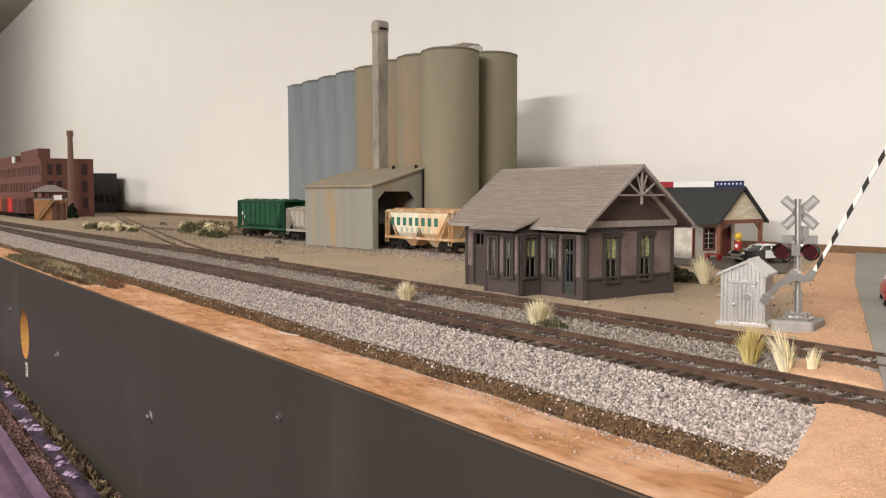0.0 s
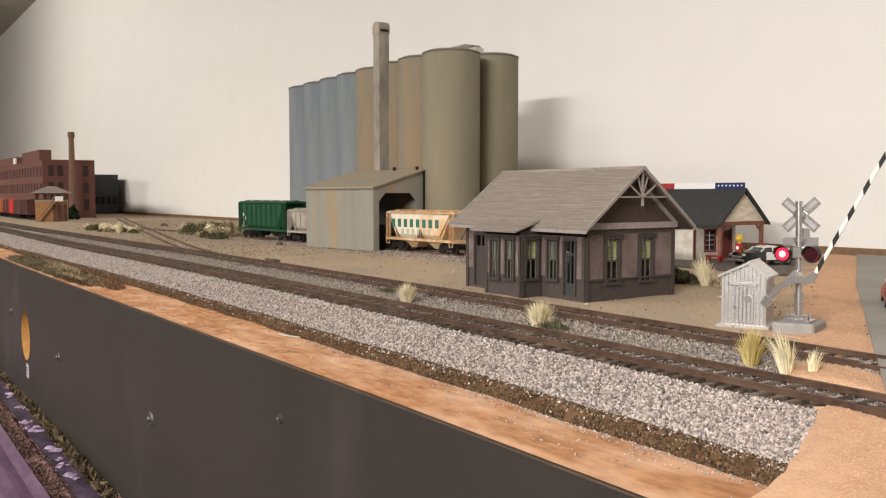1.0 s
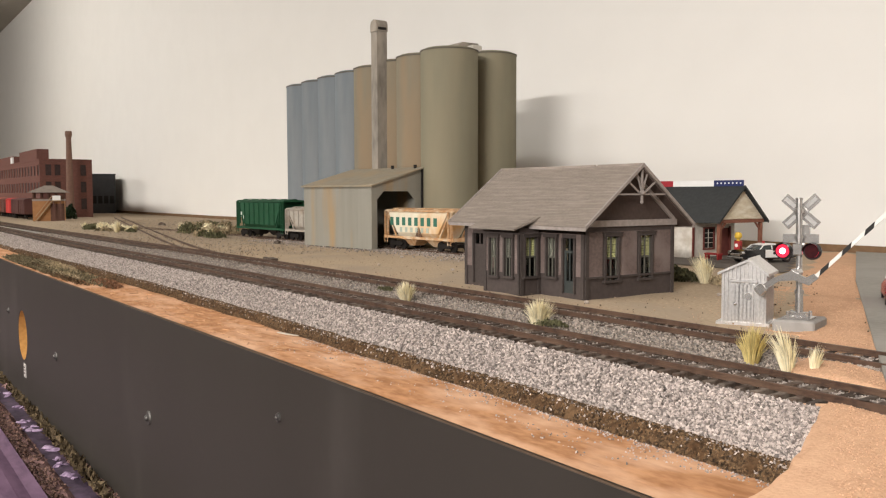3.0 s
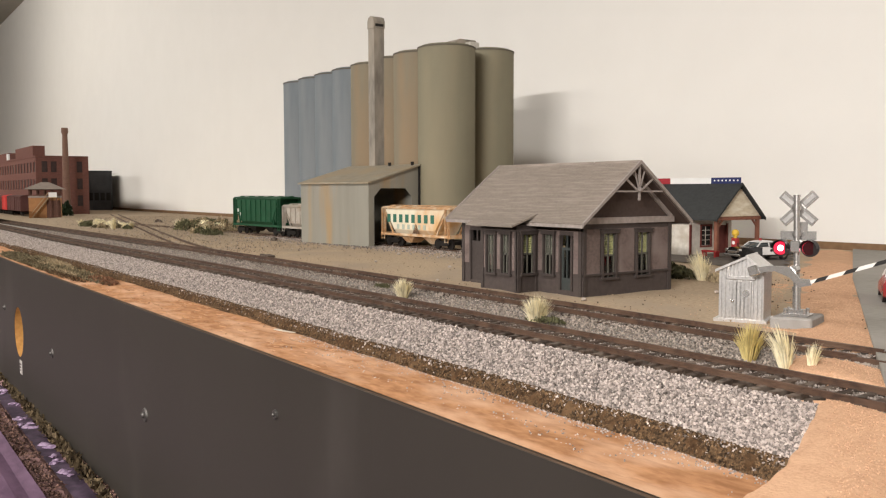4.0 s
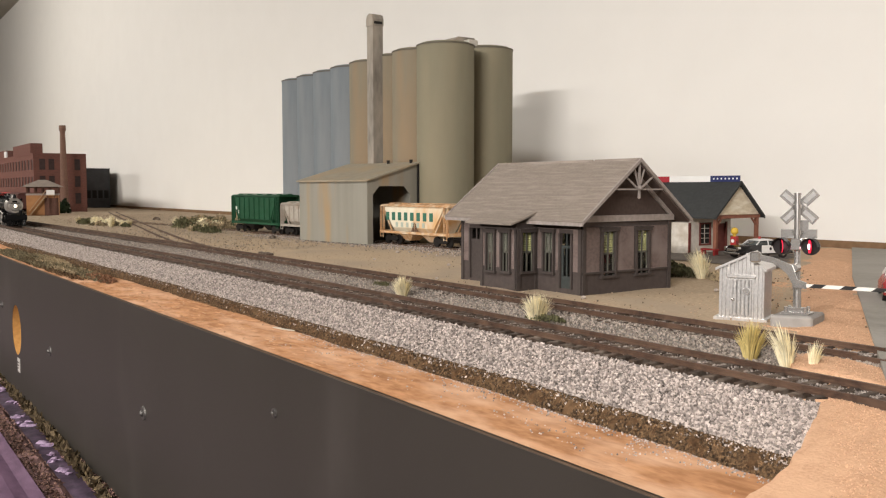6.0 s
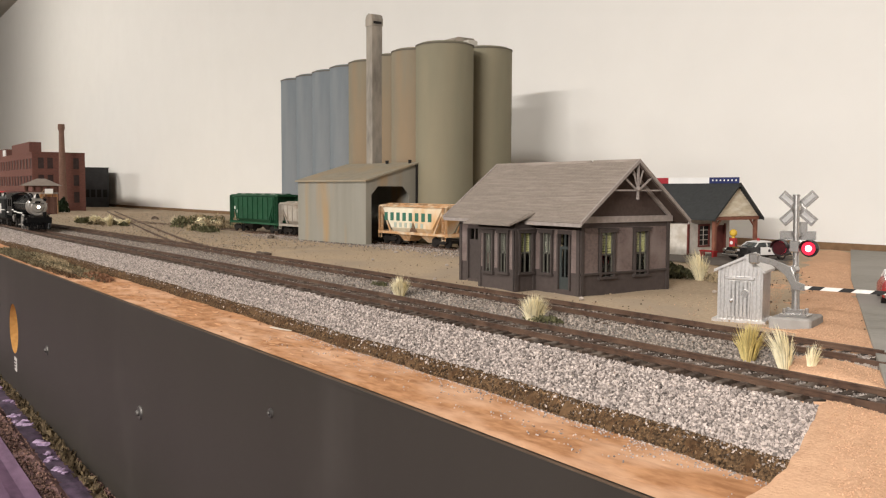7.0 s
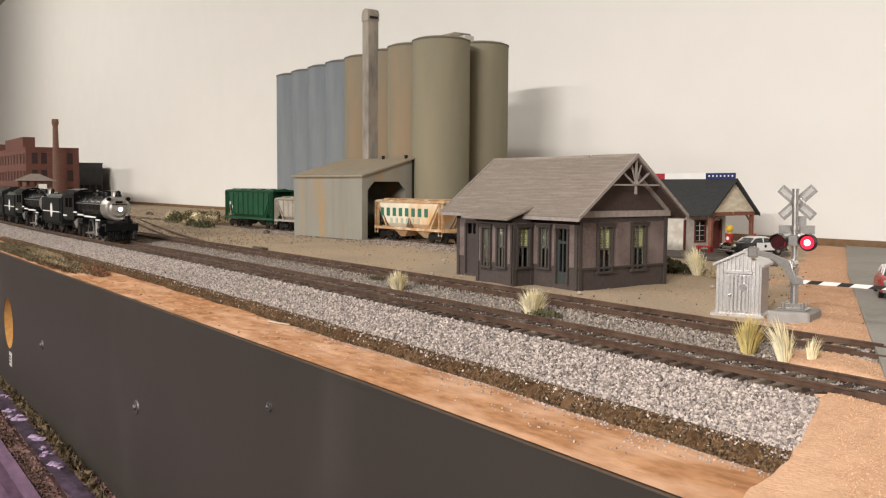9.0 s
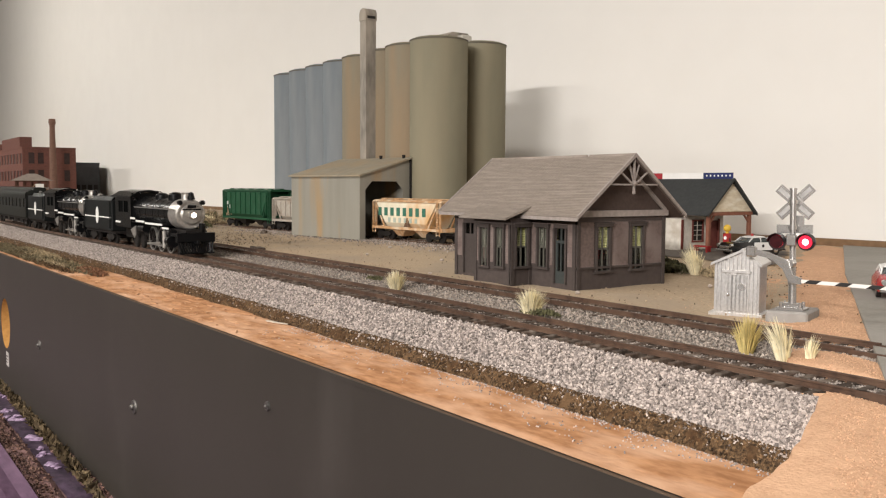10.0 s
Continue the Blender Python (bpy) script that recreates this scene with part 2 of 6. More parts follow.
def fascia():
    ob = thing("fascia_board", mm(0, 0, 0), "dark grey painted fascia board screwed to the layout edge", "fascia", kind="structure")
    bm = B()
    xs = [-4200, -3400, -2600, -1800, -1400, -1150]
    hx, hz, hr = -922, -75, 24
    x0, x1, z0, z1 = -1150, -800, -150, -9.5
    angles = sorted([2 * math.pi * i / 36 for i in range(36)] + [math.atan2(cz - hz, cx - hx) % (2 * math.pi) for cx in (x0, x1) for cz in (z0, z1)])
    n = len(angles)
    ring0, grid = [], []
    lo = -150

    def put(x, z, k):
        return bm.verts.new((x, edge_y(x) + k, z))
    for k in (0.0, 3.5):
        left = [(x, lo) for x in xs], [(x, -9.5) for x in xs]
        a = [put(x, z, k) for x, z in left[0]]
        b = [put(x, z, k) for x, z in left[1]]
        for i in range(len(xs) - 1):
            bm.faces.new((a[i], a[i + 1], b[i + 1], b[i]))
        ring = [put(hx + hr * math.cos(t), hz + hr * math.sin(t), k) for t in angles]
        # square round the hole, meeting the hole along rays
        outer = []
        for t in angles:
            c, s = math.cos(t), math.sin(t)
            f = min(((x1 - hx) if c > 0 else (x0 - hx)) / c if abs(c) > 1e-6 else 1e9, ((z1 - hz) if s > 0 else (z0 - hz)) / s if abs(s) > 1e-6 else 1e9)
            outer.append(put(hx + f * c, hz + f * s, k))
        for i in range(n):
            bm.faces.new((ring[i], ring[(i + 1) % n], outer[(i + 1) % n], outer[i]))
        xr = [-800, -650, -520, -400, -260, -150, 0, 300, 800]
        a = [put(x, lo, k) for x in xr]
        b = [put(x, -9.5, k) for x in xr]
        for i in range(len(xr) - 1):
            bm.faces.new((a[i], a[i + 1], b[i + 1], b[i]))
        if k == 0.0:
            ring0 = ring
        else:
            for i in range(n):
                bm.faces.new((ring0[i], ring0[(i + 1) % n], ring[(i + 1) % n], ring[i]))
    for x0, x1 in zip([-4200, -1500, -900, -700, -500, -350, -220, -100, 100], [-1500, -900, -700, -500, -350, -220, -100, 100, 800]):
        ya, yb = edge_y(x0), edge_y(x1)
        prism(bm, [(x0, ya + 0.02), (x1, yb + 0.02), (x1, yb + 3.48), (x0, ya + 3.48)], -11, -9.52, "z")
    bmesh.ops.remove_doubles(bm, verts=bm.verts, dist=0.05)
    part("board", bm, fascia_grey, ob)
    bm = B()
    for x0, x1 in ((-4200, -1500), (-1500, -900), (-900, -700), (-700, -500), (-500, -350), (-350, -260), (-260, 100), (100, 800)):
        ya, yb = edge_y(x0), edge_y(x1)
        prism(bm, [(x0, ya + 0.25), (x1, yb + 0.25), (x1, yb + 1.5), (x0, ya + 1.5)], -9.6, -9.3, "z")
    part("top_edge", bm, hardboard, ob, "worn grey-brown top edge of the board")
    bm = B()
    tube(bm, (hx, edge_y(hx) + 0.1, hz), (hx, edge_y(hx) + 10, hz), 23.7, 23.7, 36, caps=False)
    part("hole_lining", bm, bright_wood, ob, "bare wood edge of the round hole")
    for x, z, r in ((-520, -71.5, 4.6), (-772, -73, 4.2), (-1004, -60, 3.6), (-338, -33, 2.2)):
        s = part("screw", tube(ball(B(), (0, 1.0, 0), r * 0.42, 2), (0, 2.6, 0), (0, 1.1, 0), r, r * 0.85, 20), screw_metal, ob, "round steel screw head with washer" if r > 3 else "small bare screw head", True, mm(x, edge_y(x) - 2.0, z))
    lab = part("paper_label", box(B(), -6, 6, -0.3, 0.2, -6.5, 6.5), mat("paper", (0.48, 0.45, 0.42), (0.42, 0.39, 0.365), 3), ob, "small white paper label", m=mm(-914, edge_y(-914) - 0.2, -108))
    for i in range(3):
        part("print_bar", box(B(), -3.4, 3.4 - (i % 3) * 1.2, -0.3, 0, -0.6, 0.6), mat("print", (0.1, 0.08, 0.08)), lab, m=mm(0, -0.4, 3.0 - i * 2.9))
    return ob


fascia()

# plywood base and the lower deck before the fascia
bm = B()
box(bm, -4200, 800, -86, 640, -30, -10.4)
solid("layout_base", bm, plywood, "bare orange-brown plywood base with splintered grain", "plywood base", kind="structure")


def sheet(xs, ys, zf):
    bm = B()
    rows = [[bm.verts.new((x, y(x) if callable(y) else y, zf(x, y(x) if callable(y) else y))) for y in ys] for x in xs]
    for i in range(len(xs) - 1):
        for j in range(len(ys) - 1):
            bm.faces.new((rows[i][j], rows[i + 1][j], rows[i + 1][j + 1], rows[i][j + 1]))
    return bm


def rough(x, y, s, a):
    return a * noise.noise(Vector((x / s, y / s, 0.3)))


def span(a, b, n):
    return [a + (b - a) * i / n for i in range(n + 1)]


# splintered plywood strip along the edge
def torn(x, y):
    """Layers of veneer torn away in flakes that run along the grain."""
    k = noise.noise(Vector((x / 42.0, y / 9.0, 4.0))) + 0.5 * noise.noise(Vector((x / 13.0, y / 3.6, 9.0))) + 0.25 * noise.noise(Vector((x / 4.0, y / 1.5, 2.0)))
    z = 0.0
    for level, drop in ((0.34, 0.26), (-0.14, 0.26), (-0.48, 0.40)):
        z -= drop * min(1.0, max(0.0, (level - k) / 0.05))
    return z


bm = sheet(span(-1500, -950, 140) + span(-948, 60, 760), [lambda x, k=k: edge_y(x) + 1.5 + k * (-60 - edge_y(x) + 10.7) / 30 for k in range(31)], lambda x, y: -9.0 + min(1.0, max(0, y - edge_y(x) - 2.0) / 3) * (0.25 + torn(x, y) * (1 - 0.7 * min(1, max(0, (x + 470) / 200))) + rough(x, y, 60, 0.35)))
solid("plywood_edge", bm, plywood, "rough splintered strip of bare plywood along the edge", "plywood", kind="structure")

# brown foam roadbed under the ballast
def toe(x):
    return main_y(x) - 58.0 - 0.5 * math.sin(x / 31.0) - 0.5 * math.sin(x / 11.0 + 1)


def bed_z(x, y):
    d = y - main_y(x)
    if d < -17:
        return -1.3 - (-17 - d) * 0.10
    if d < 17:
        return -1.3
    return -1.3 + min(d - 17, 20) * 0.08


bm = sheet(span(-1500, END + 8, 560), [lambda x: toe(x) - 4, lambda x: toe(x) - 2.6, lambda x: toe(x) - 1.6, lambda x: toe(x) - 0.2, lambda x: toe(x) + 2.0, lambda x: toe(x) + 8],
           lambda x, y: 0)
for v in bm.verts:
    x, y = v.co.x, v.co.y
    d = y - toe(x)
    v.co.z = (-10.5 if d < -3.9 else -8.6 if d < -2.5 else -6.6 if d < -1.5 else -5.0 if d < 0 else -4.9 if d < 3 else -6.0) + (rough(x, y + v.co.z, 2.3, 1.1) if d > -3.9 else 0)
    v.co.y += rough(x + 50, y, 3.0, 1.4)
solid("roadbed", bm, roadbed_brown, "frayed dark brown foam roadbed under the track", "roadbed", kind="structure")
solid("roadbed_end", box(B(), END + 2, END + 8, -60.5, -30, -10.5, -6.2), roadbed_brown, "cut end of the brown foam roadbed", "roadbed", kind="structure")

# ballast bed
ys = [lambda x, k=k: toe(x) + 1.0 + (46.0 - toe(x)) * k / 26 for k in range(27)]
bm = sheet(span(-2600, END - 2, 420), ys, lambda x, y: bed_z(x, y) - 0.5 + rough(x, y, 3, 0.5))
solid("ballast_bed", bm, ballast_fine, "packed grey stone ballast under the tracks", "ballast", kind="structure")


def stones(name, count, xr, place, size, material, label):
    """Loose many-faced stones, joined."""
    rng = random.Random(name)
    verts, faces = [], []
    shape = [(1, 0, 0), (-1, 0, 0), (0, 1, 0), (0, -1, 0), (0, 0, 1), (0, 0, -1)]
    fs = [(0, 2, 4), (2, 1, 4), (1, 3, 4), (3, 0, 4), (2, 0, 5), (1, 2, 5), (3, 1, 5), (0, 3, 5)]
    for i in range(count):
        spot = place(rng, xr)
        if spot is None:
            continue
        x, y, z = spot
        s = rng.uniform(*size)
        e = Euler((rng.uniform(0, 6), rng.uniform(0, 6), rng.uniform(0, 6))).to_matrix()
        o = len(verts)
        for c in shape:
            v = e @ Vector((c[0] * s * rng.uniform(0.6, 1.2), c[1] * s * rng.uniform(0.6, 1.2), c[2] * s * rng.uniform(0.5, 1.0)))
            verts.append(((x + v.x) * MM, (y + v.y) * MM, (z + v.z) * MM))
        faces += [tuple(o + k for k in f) for f in fs]
    me = bpy.data.meshes.new(name)
    me.from_pydata(verts, [], faces)
    me.materials.append(material)
    return tagged(new(name, me), label, "ballast", kind="stuff")


def shoulder(rng, xr):
    # denser towards the camera's end of the strip
    x = xr[1] + (xr[0] - xr[1]) * rng.random() ** 1.7
    y = rng.uniform(toe(x) - 0.7 * rng.random(), main_y(x) - 15.0) if rng.random() > 0.008 else toe(x) - 2.2 * rng.random()
    if x > -139 + (-14 - y) * 0.43 + rng.uniform(-2.5, 1.5):
        return None
    if y < toe(x) + 1.0:
        return x, y, -5.0 + (y - toe(x)) * (0.5 if y > toe(x) else 1.4) + rng.uniform(-0.3, 0.4)
    return x, y, bed_z(x, y) + rng.uniform(-0.3, 0.6)


def between(rng, xr):
    x = xr[1] + (xr[0] - xr[1]) * rng.random() ** 1.6
    y = rng.uniform(main_y(x) + 9, rear_y(x) - 8)
    return x, y, bed_z(x, y) + rng.uniform(-0.5, 0.3)


def in_track(rng, xr):
    x = xr[1] + (xr[0] - xr[1]) * rng.random() ** 1.4
    y = main_y(x) + rng.uniform(-8, 8)
    return x, y, bed_z(x, y) + rng.uniform(0.35, 1.0)


def in_rear(rng, xr):
    x = xr[1] + (xr[0] - xr[1]) * rng.random() ** 1.4
    return x, rear_y(x) + rng.uniform(-9, 8), rng.uniform(-0.3, 0.45)


def strays(rng, xr):
    x = rng.uniform(*xr)
    d = rng.random() ** 2.6 * 22
    if d > 5 and noise.noise(Vector((x / 14.0, d / 9.0, 7.0))) < 0.05:
        return None
    return x, toe(x) - 3.8 - d, -8.9


stones("ballast_stones", 76000, (-1700, END + 4), shoulder, (0.36, 0.88), stone_light, "loose pale grey ballast stones on the shoulder")
stones("ballast_chips", 24000, (-1500, -160), between, (0.35, 0.8), stone_dark, "darker grey ballast between the two tracks")
stones("ballast_grit", 15000, (-1500, -131), in_track, (0.25, 0.6), stone_mid, "grit between the ties of the main track")
stones("yard_grit", 9000, (-1300, -170), in_rear, (0.25, 0.6), stone_mid, "grit between the ties of the rear track")
stones("stray_stones", 1900, (-380, -125), strays, (0.16, 0.5), stone_light, "pale ballast chips spilled on the plywood")

def by_spur(rng, xr):
    x = rng.uniform(*xr)
    return x, spur_y(x) + rng.gauss(-14, 22), 0.3 + rng.uniform(0, 0.4)


def on_sand(rng, xr):
    x = rng.uniform(*xr)
    return x, rear_y(x) + 14 + rng.random() ** 1.5 * 170, 0.5


stones("spur_gravel", 6000, (-1080, -560), by_spur, (0.4, 1.1), stone_mid, "grey gravel strewn around the spur")
stones("sand_grit", 1000, (-900, -190), on_sand, (0.25, 0.7), stone_sand, "small brown grit on the sand")

def on_strip(rng, xr):
    x = xr[1] + (xr[0] - xr[1]) * rng.random() ** 1.5
    k = rng.random()
    return x, toe(x) - 3.6 + 5.5 * k, -9.6 + 5.2 * min(1, k * 1.5)


stones("roadbed_crumbs", 22000, (-1150, END + 8), on_strip, (0.3, 0.7), crumb_brown, "frayed brown crumbs of the foam roadbed edge")


def splinters(count):
    # flat chips of torn wood on the plywood edge
    rng = random.Random(8)
    verts, faces = [], []
    for i in range(count):
        x = -300 + (-850) * rng.random() ** 1.3
        y = rng.uniform(edge_y(x) + 5, toe(x) - 5)
        l, w, a = rng.uniform(0.8, 4.2), rng.uniform(0.12, 0.6), rng.gauss(0.05, 0.3)
        z = -8.95 + rng.uniform(-0.25, 0.35)
        c, s = math.cos(a), math.sin(a)
        o = len(verts)
        for u, v, h in ((-l, -w, 0), (l * 0.8, -w * 0.5, 0.1), (l, w * 0.6, 0.22), (-l * 0.9, w, 0.05), (0, 0, -0.6)):
            verts.append(((x + u * c - v * s) * MM, (y + u * s + v * c) * MM, (z + h) * MM))
        faces += [(o, o + 1, o + 2, o + 3), (o + 1, o, o + 4), (o + 2, o + 1, o + 4), (o + 3, o + 2, o + 4), (o, o + 3, o + 4)]
    me = bpy.data.meshes.new("wood_splinters")
    me.from_pydata(verts, [], faces)
    me.materials.append(splinter_wood)
    return tagged(new("wood_splinters", me), "torn flat wood splinters on the plywood", "splinters", kind="stuff")


splinters(480)

# ground behind the tracks, to the wall
def ground_z(x, y):
    z = 0.0 + rough(x, y, 40, 0.8) + rough(x, y, 9, 0.35)
    if y < rear_y(x) + 12:
        z -= (rear_y(x) + 12 - y) * 0.10
    return z


bm = sheet(span(-3000, -120, 300), [lambda x, k=k: rear_y(x) + 7 + (wall_y(x) - 1 - rear_y(x) - 7) * (k / 44.0) ** 1.25 for k in range(45)], ground_z)
solid("ground", bm, sand, "fine tan sand spread around the depot", "ground", kind="structure")
bm = sheet(span(-3000, -880, 120), [lambda x, k=k: rear_y(x) + 16 + (wall_y(x) - 1 - rear_y(x) - 16) * (k / 30.0) for k in range(31)],
           lambda x, y: ground_z(x, y) + 0.5 + rough(x, y, 25, 0.7) - (0 if x < -1000 else (x + 1000) * 0.02) - max(0, (x + 1150) * 0.02 * (1 if 90 < y < 230 else 0)))
solid("yard_ground", bm, yard_dirt, "brown weedy yard dirt at the far end", "ground", kind="structure")
bm = sheet(span(-6000, -2500, 40), [lambda x, k=k: -100 + (wall_y(x) + 99) * (k / 12.0) for k in range(13)], lambda x, y: -0.8 + rough(x, y, 60, 1))
solid("far_ground", bm, sand, "pale dirt at the far end of the layout", "ground", kind="structure")


# road beside the crossing, and the orange soil along it
def road_edge(y):
    return -133 - 0.62 * y if y < 330 else -337 - (y - 330) * 0.585


bm = B()
ysr = span(-104, 600, 60)
a = [bm.verts.new((road_edge(y) + 2, y, 1.6 + (0.3 if abs(y) < 12 or abs(y - 55) < 12 else 0))) for y in ysr]
b = [bm.verts.new((road_edge(y) + 420, y, 1.6)) for y in ysr]
c = [bm.verts.new((road_edge(y) + 2, y, -4)) for y in ysr]
for i in range(len(ysr) - 1):
    bm.faces.new((a[i], b[i], b[i + 1], a[i + 1]))
    bm.faces.new((c[i], a[i], a[i + 1], c[i + 1]))
solid("road", bm, road_grey, "smooth grey painted road over the crossing", "road", kind="structure")


def soil_z(x, y):
    d = road_edge(y) - x
    h = 2.6 * math.exp(-((d - 14) / 18.0) ** 2)
    for c in (main_y(-140), 55.6):
        h *= 1 - 0.9 * math.exp(-((y - c) / 12.0) ** 4)
    low = 0 if y > -20 else (-20 - y) * -0.10
    sunk = 3.0 * math.exp(-((y - main_y(-140)) / 14.5) ** 12)
    return h - 0.6 - sunk + low + rough(x, y, 4.5, 0.3) + rough(x, y, 1.6, 0.25) + rough(x, y, 25, 0.6)


bm = B()
ysr = span(-97, 560, 480)
cols = 32
grid = []
for y in ysr:
    wid = 34 + (18 if y > 90 else 0) + max(0, (y - 90)) * 0.09
    if y < -14:
        wid = 21 + (-14 - y) * 0.19
        if y < -62:
            wid = 30 + (-62 - y) * 0.5
    wid += (1.5 if y < 0 else 3) * noise.noise(Vector((y / 7.0, 0, 0)))
    grid.append([bm.verts.new((road_edge(y) + 3 - wid * k / cols, y, soil_z(road_edge(y) + 3 - wid * k / cols, y) - (2.5 if k == cols else 0))) for k in range(cols + 1)])
for i in range(len(ysr) - 1):
    for k in range(cols):
        bm.faces.new((grid[i][k], grid[i + 1][k], grid[i + 1][k + 1], grid[i][k + 1]))
solid("roadside_soil", bm, orange_soil, "loose orange-tan soil heaped along the road", "soil", kind="structure", smooth=True)

def on_soil(rng, xr):
    y = rng.uniform(*xr)
    wid = 24 if y < -14 else 40 + (16 if y > 90 else 0)
    d = abs(rng.gauss(0, 0.62)) * wid
    x = road_edge(y) + 2 - d
    if abs(y - main_y(-140)) < 13 or abs(y - 55.6) < 12:
        return None
    if d < wid * 0.8:
        return x, y, soil_z(x, y) + 0.05
    return (x, y, 0.5) if y > 75 else None


soil_grain = mat("soil_grain", (0.64, 0.41, 0.265), (0.48, 0.29, 0.175), 1.0, 0.95, 0.2, island=0.22)
stones("soil_grains", 15000, (-96, 420), on_soil, (0.14, 0.34), soil_grain, "loose orange soil crumbs thinning out onto the sand")


def by_crossing(rng, xr):
    y = rng.uniform(*xr)
    x = road_edge(y) - 30 + rng.gauss(0, 16)
    return x, y, 1.0


stones("dark_grit", 90, (95, 330), by_crossing, (0.3, 0.9), crumb_brown, "dark brown bark crumbs in the roadside soil")

# parking lot before the store
bm = sheet(span(-640, -395, 30), span(330, 470, 16), lambda x, y: 0.9 + rough(x, y, 30, 0.3))
bm2 = [v for v in bm.verts if v.co.x > road_edge(v.co.y) - 45]
bmesh.ops.delete(bm, geom=bm2, context="VERTS")
solid("parking_lot", bm, lot_grey, "dark grey gravel lot before the store", "lot", kind="structure")

# lower deck seen past the fascia; its purple light is mixed into the colours
def deck_z(x, y):
    z = -140 + rough(x, y, 22, 3) + rough(x, y, 6, 2.2)
    if -121 < y < -103:
        z -= 5
    return z


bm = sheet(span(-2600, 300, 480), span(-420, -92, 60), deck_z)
solid("lower_deck_ground", bm, purple_soil, "dark rocky scenery of the lower deck, purple light mixed into its colour", "ground", kind="structure")
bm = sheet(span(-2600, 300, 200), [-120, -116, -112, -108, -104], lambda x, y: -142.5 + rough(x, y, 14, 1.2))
solid("lower_deck_stream", bm, purple_dark, "dark channel on the lower deck, coloured as if lit purple", "stream", kind="structure")
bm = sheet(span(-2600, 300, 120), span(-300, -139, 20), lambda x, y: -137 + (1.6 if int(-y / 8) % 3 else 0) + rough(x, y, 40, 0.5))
solid("lower_deck_road", bm, purple_road, "ribbed roadway on the lower deck, purple light put into its colour", "road", kind="structure")
rng = random.Random(3)
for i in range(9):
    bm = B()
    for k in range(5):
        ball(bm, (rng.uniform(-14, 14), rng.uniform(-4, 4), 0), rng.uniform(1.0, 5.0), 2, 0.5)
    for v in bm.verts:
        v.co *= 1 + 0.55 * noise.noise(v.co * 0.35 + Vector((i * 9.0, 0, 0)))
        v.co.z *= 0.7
    solid("pale_rock", bm, purple_white, "pale rock in the channel, its colour tinted for purple light", "rock", "rocks of the lower deck", m=mm(-1150 + i * 66 + rng.uniform(-48, 48), rng.uniform(-117, -108), -142.4))


def on_bank(rng, xr):
    x = rng.uniform(*xr)
    y = rng.choice((rng.gauss(-131, 4), rng.gauss(-98, 3)))
    return x, y, deck_z(x, y) + 0.6


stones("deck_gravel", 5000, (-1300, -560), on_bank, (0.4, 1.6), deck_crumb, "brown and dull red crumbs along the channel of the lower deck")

# strip of bare brown edging where the ground meets the wall
bm = B()
for x0, x1 in ((-4300, -2050), (-2050, -400)):
    prism(bm, [(x0, wall_y(x0) - 4), (x1, wall_y(x1) - 4), (x1, wall_y(x1) - 0.3), (x0, wall_y(x0) - 0.3)], -1, 7.5, "z")
solid("wall_strip", bm, edge_brown, "brown wood strip along the foot of the wall", "trim", kind="structure")


# rails and ties
def railroad_track(name, line, x0, x1, z, label, loose, buried=0.0):
    ob = thing(name, mm(0, 0, 0), label, "railroad track", kind="structure")
    n = int((x1 - x0) / 12)
    for side in (-1, 1):
        bm = B()
        prev = None
        prof = [(-0.95, -2.1), (0.95, -2.1), (0.9, -1.85), (0.35, -1.7), (0.35, -0.7), (0.55, -0.5), (0.5, 0.0), (-0.5, 0.0), (-0.55, -0.5), (-0.35, -0.7), (-0.35, -1.7), (-0.9, -1.85)]
        for i in range(n + 1):
            x = x0 + (x1 - x0) * i / n
            ring = [bm.verts.new((x, line(x) + side * 8.75 + p[0], z + p[1])) for p in prof]
            if prev:
                for k in range(12):
                    bm.faces.new((prev[k], ring[k], ring[(k + 1) % 12], prev[(k + 1) % 12]))
            else:
                bm.faces.new(ring)
            prev = ring
        bm.faces.new(prev[::-1])
        part("rail", bm, rail_brown, ob, "rust-brown steel rail")
    rng = random.Random(name)
    top = z - 2.0
    tie = None
    m = 0 if loose == 0 else int((x1 - x0) / 6.2)
    rest = B()
    for i in range(m):
        x = x1 - 2 - i * 6.2
        slope = math.degrees(math.atan((line(x + 3) - line(x - 3)) / 6))
        at = mm(x, line(x) + rng.uniform(-0.4, 0.4), top - 1.0 - rng.uniform(0, 0.2) - buried, rng.uniform(-0.8, 0.8), 0, slope + rng.uniform(-1.5, 1.5))
        if i < loose:
            if tie is None:
                bm = box(B(), -1.35, 1.35, -15.2, 15.2, -1.0, 1.0, 0.2)
                for s in (-1, 1):
                    box(bm, -1.3, 1.3, s * 8.75 - 2.2, s * 8.75 + 2.2, 0.9, 1.2)
                tie = part("tie", bm, tie_brown, ob, m=at)
            else:
                again(tie, ob, at)
        else:
            box(rest, x - 1.35, x + 1.35, line(x) - 15.2, line(x) + 15.2, top - 2, top)
    if len(rest.verts):
        tagged(part("far_ties", rest, tie_brown, ob), kind="stuff")
    return ob


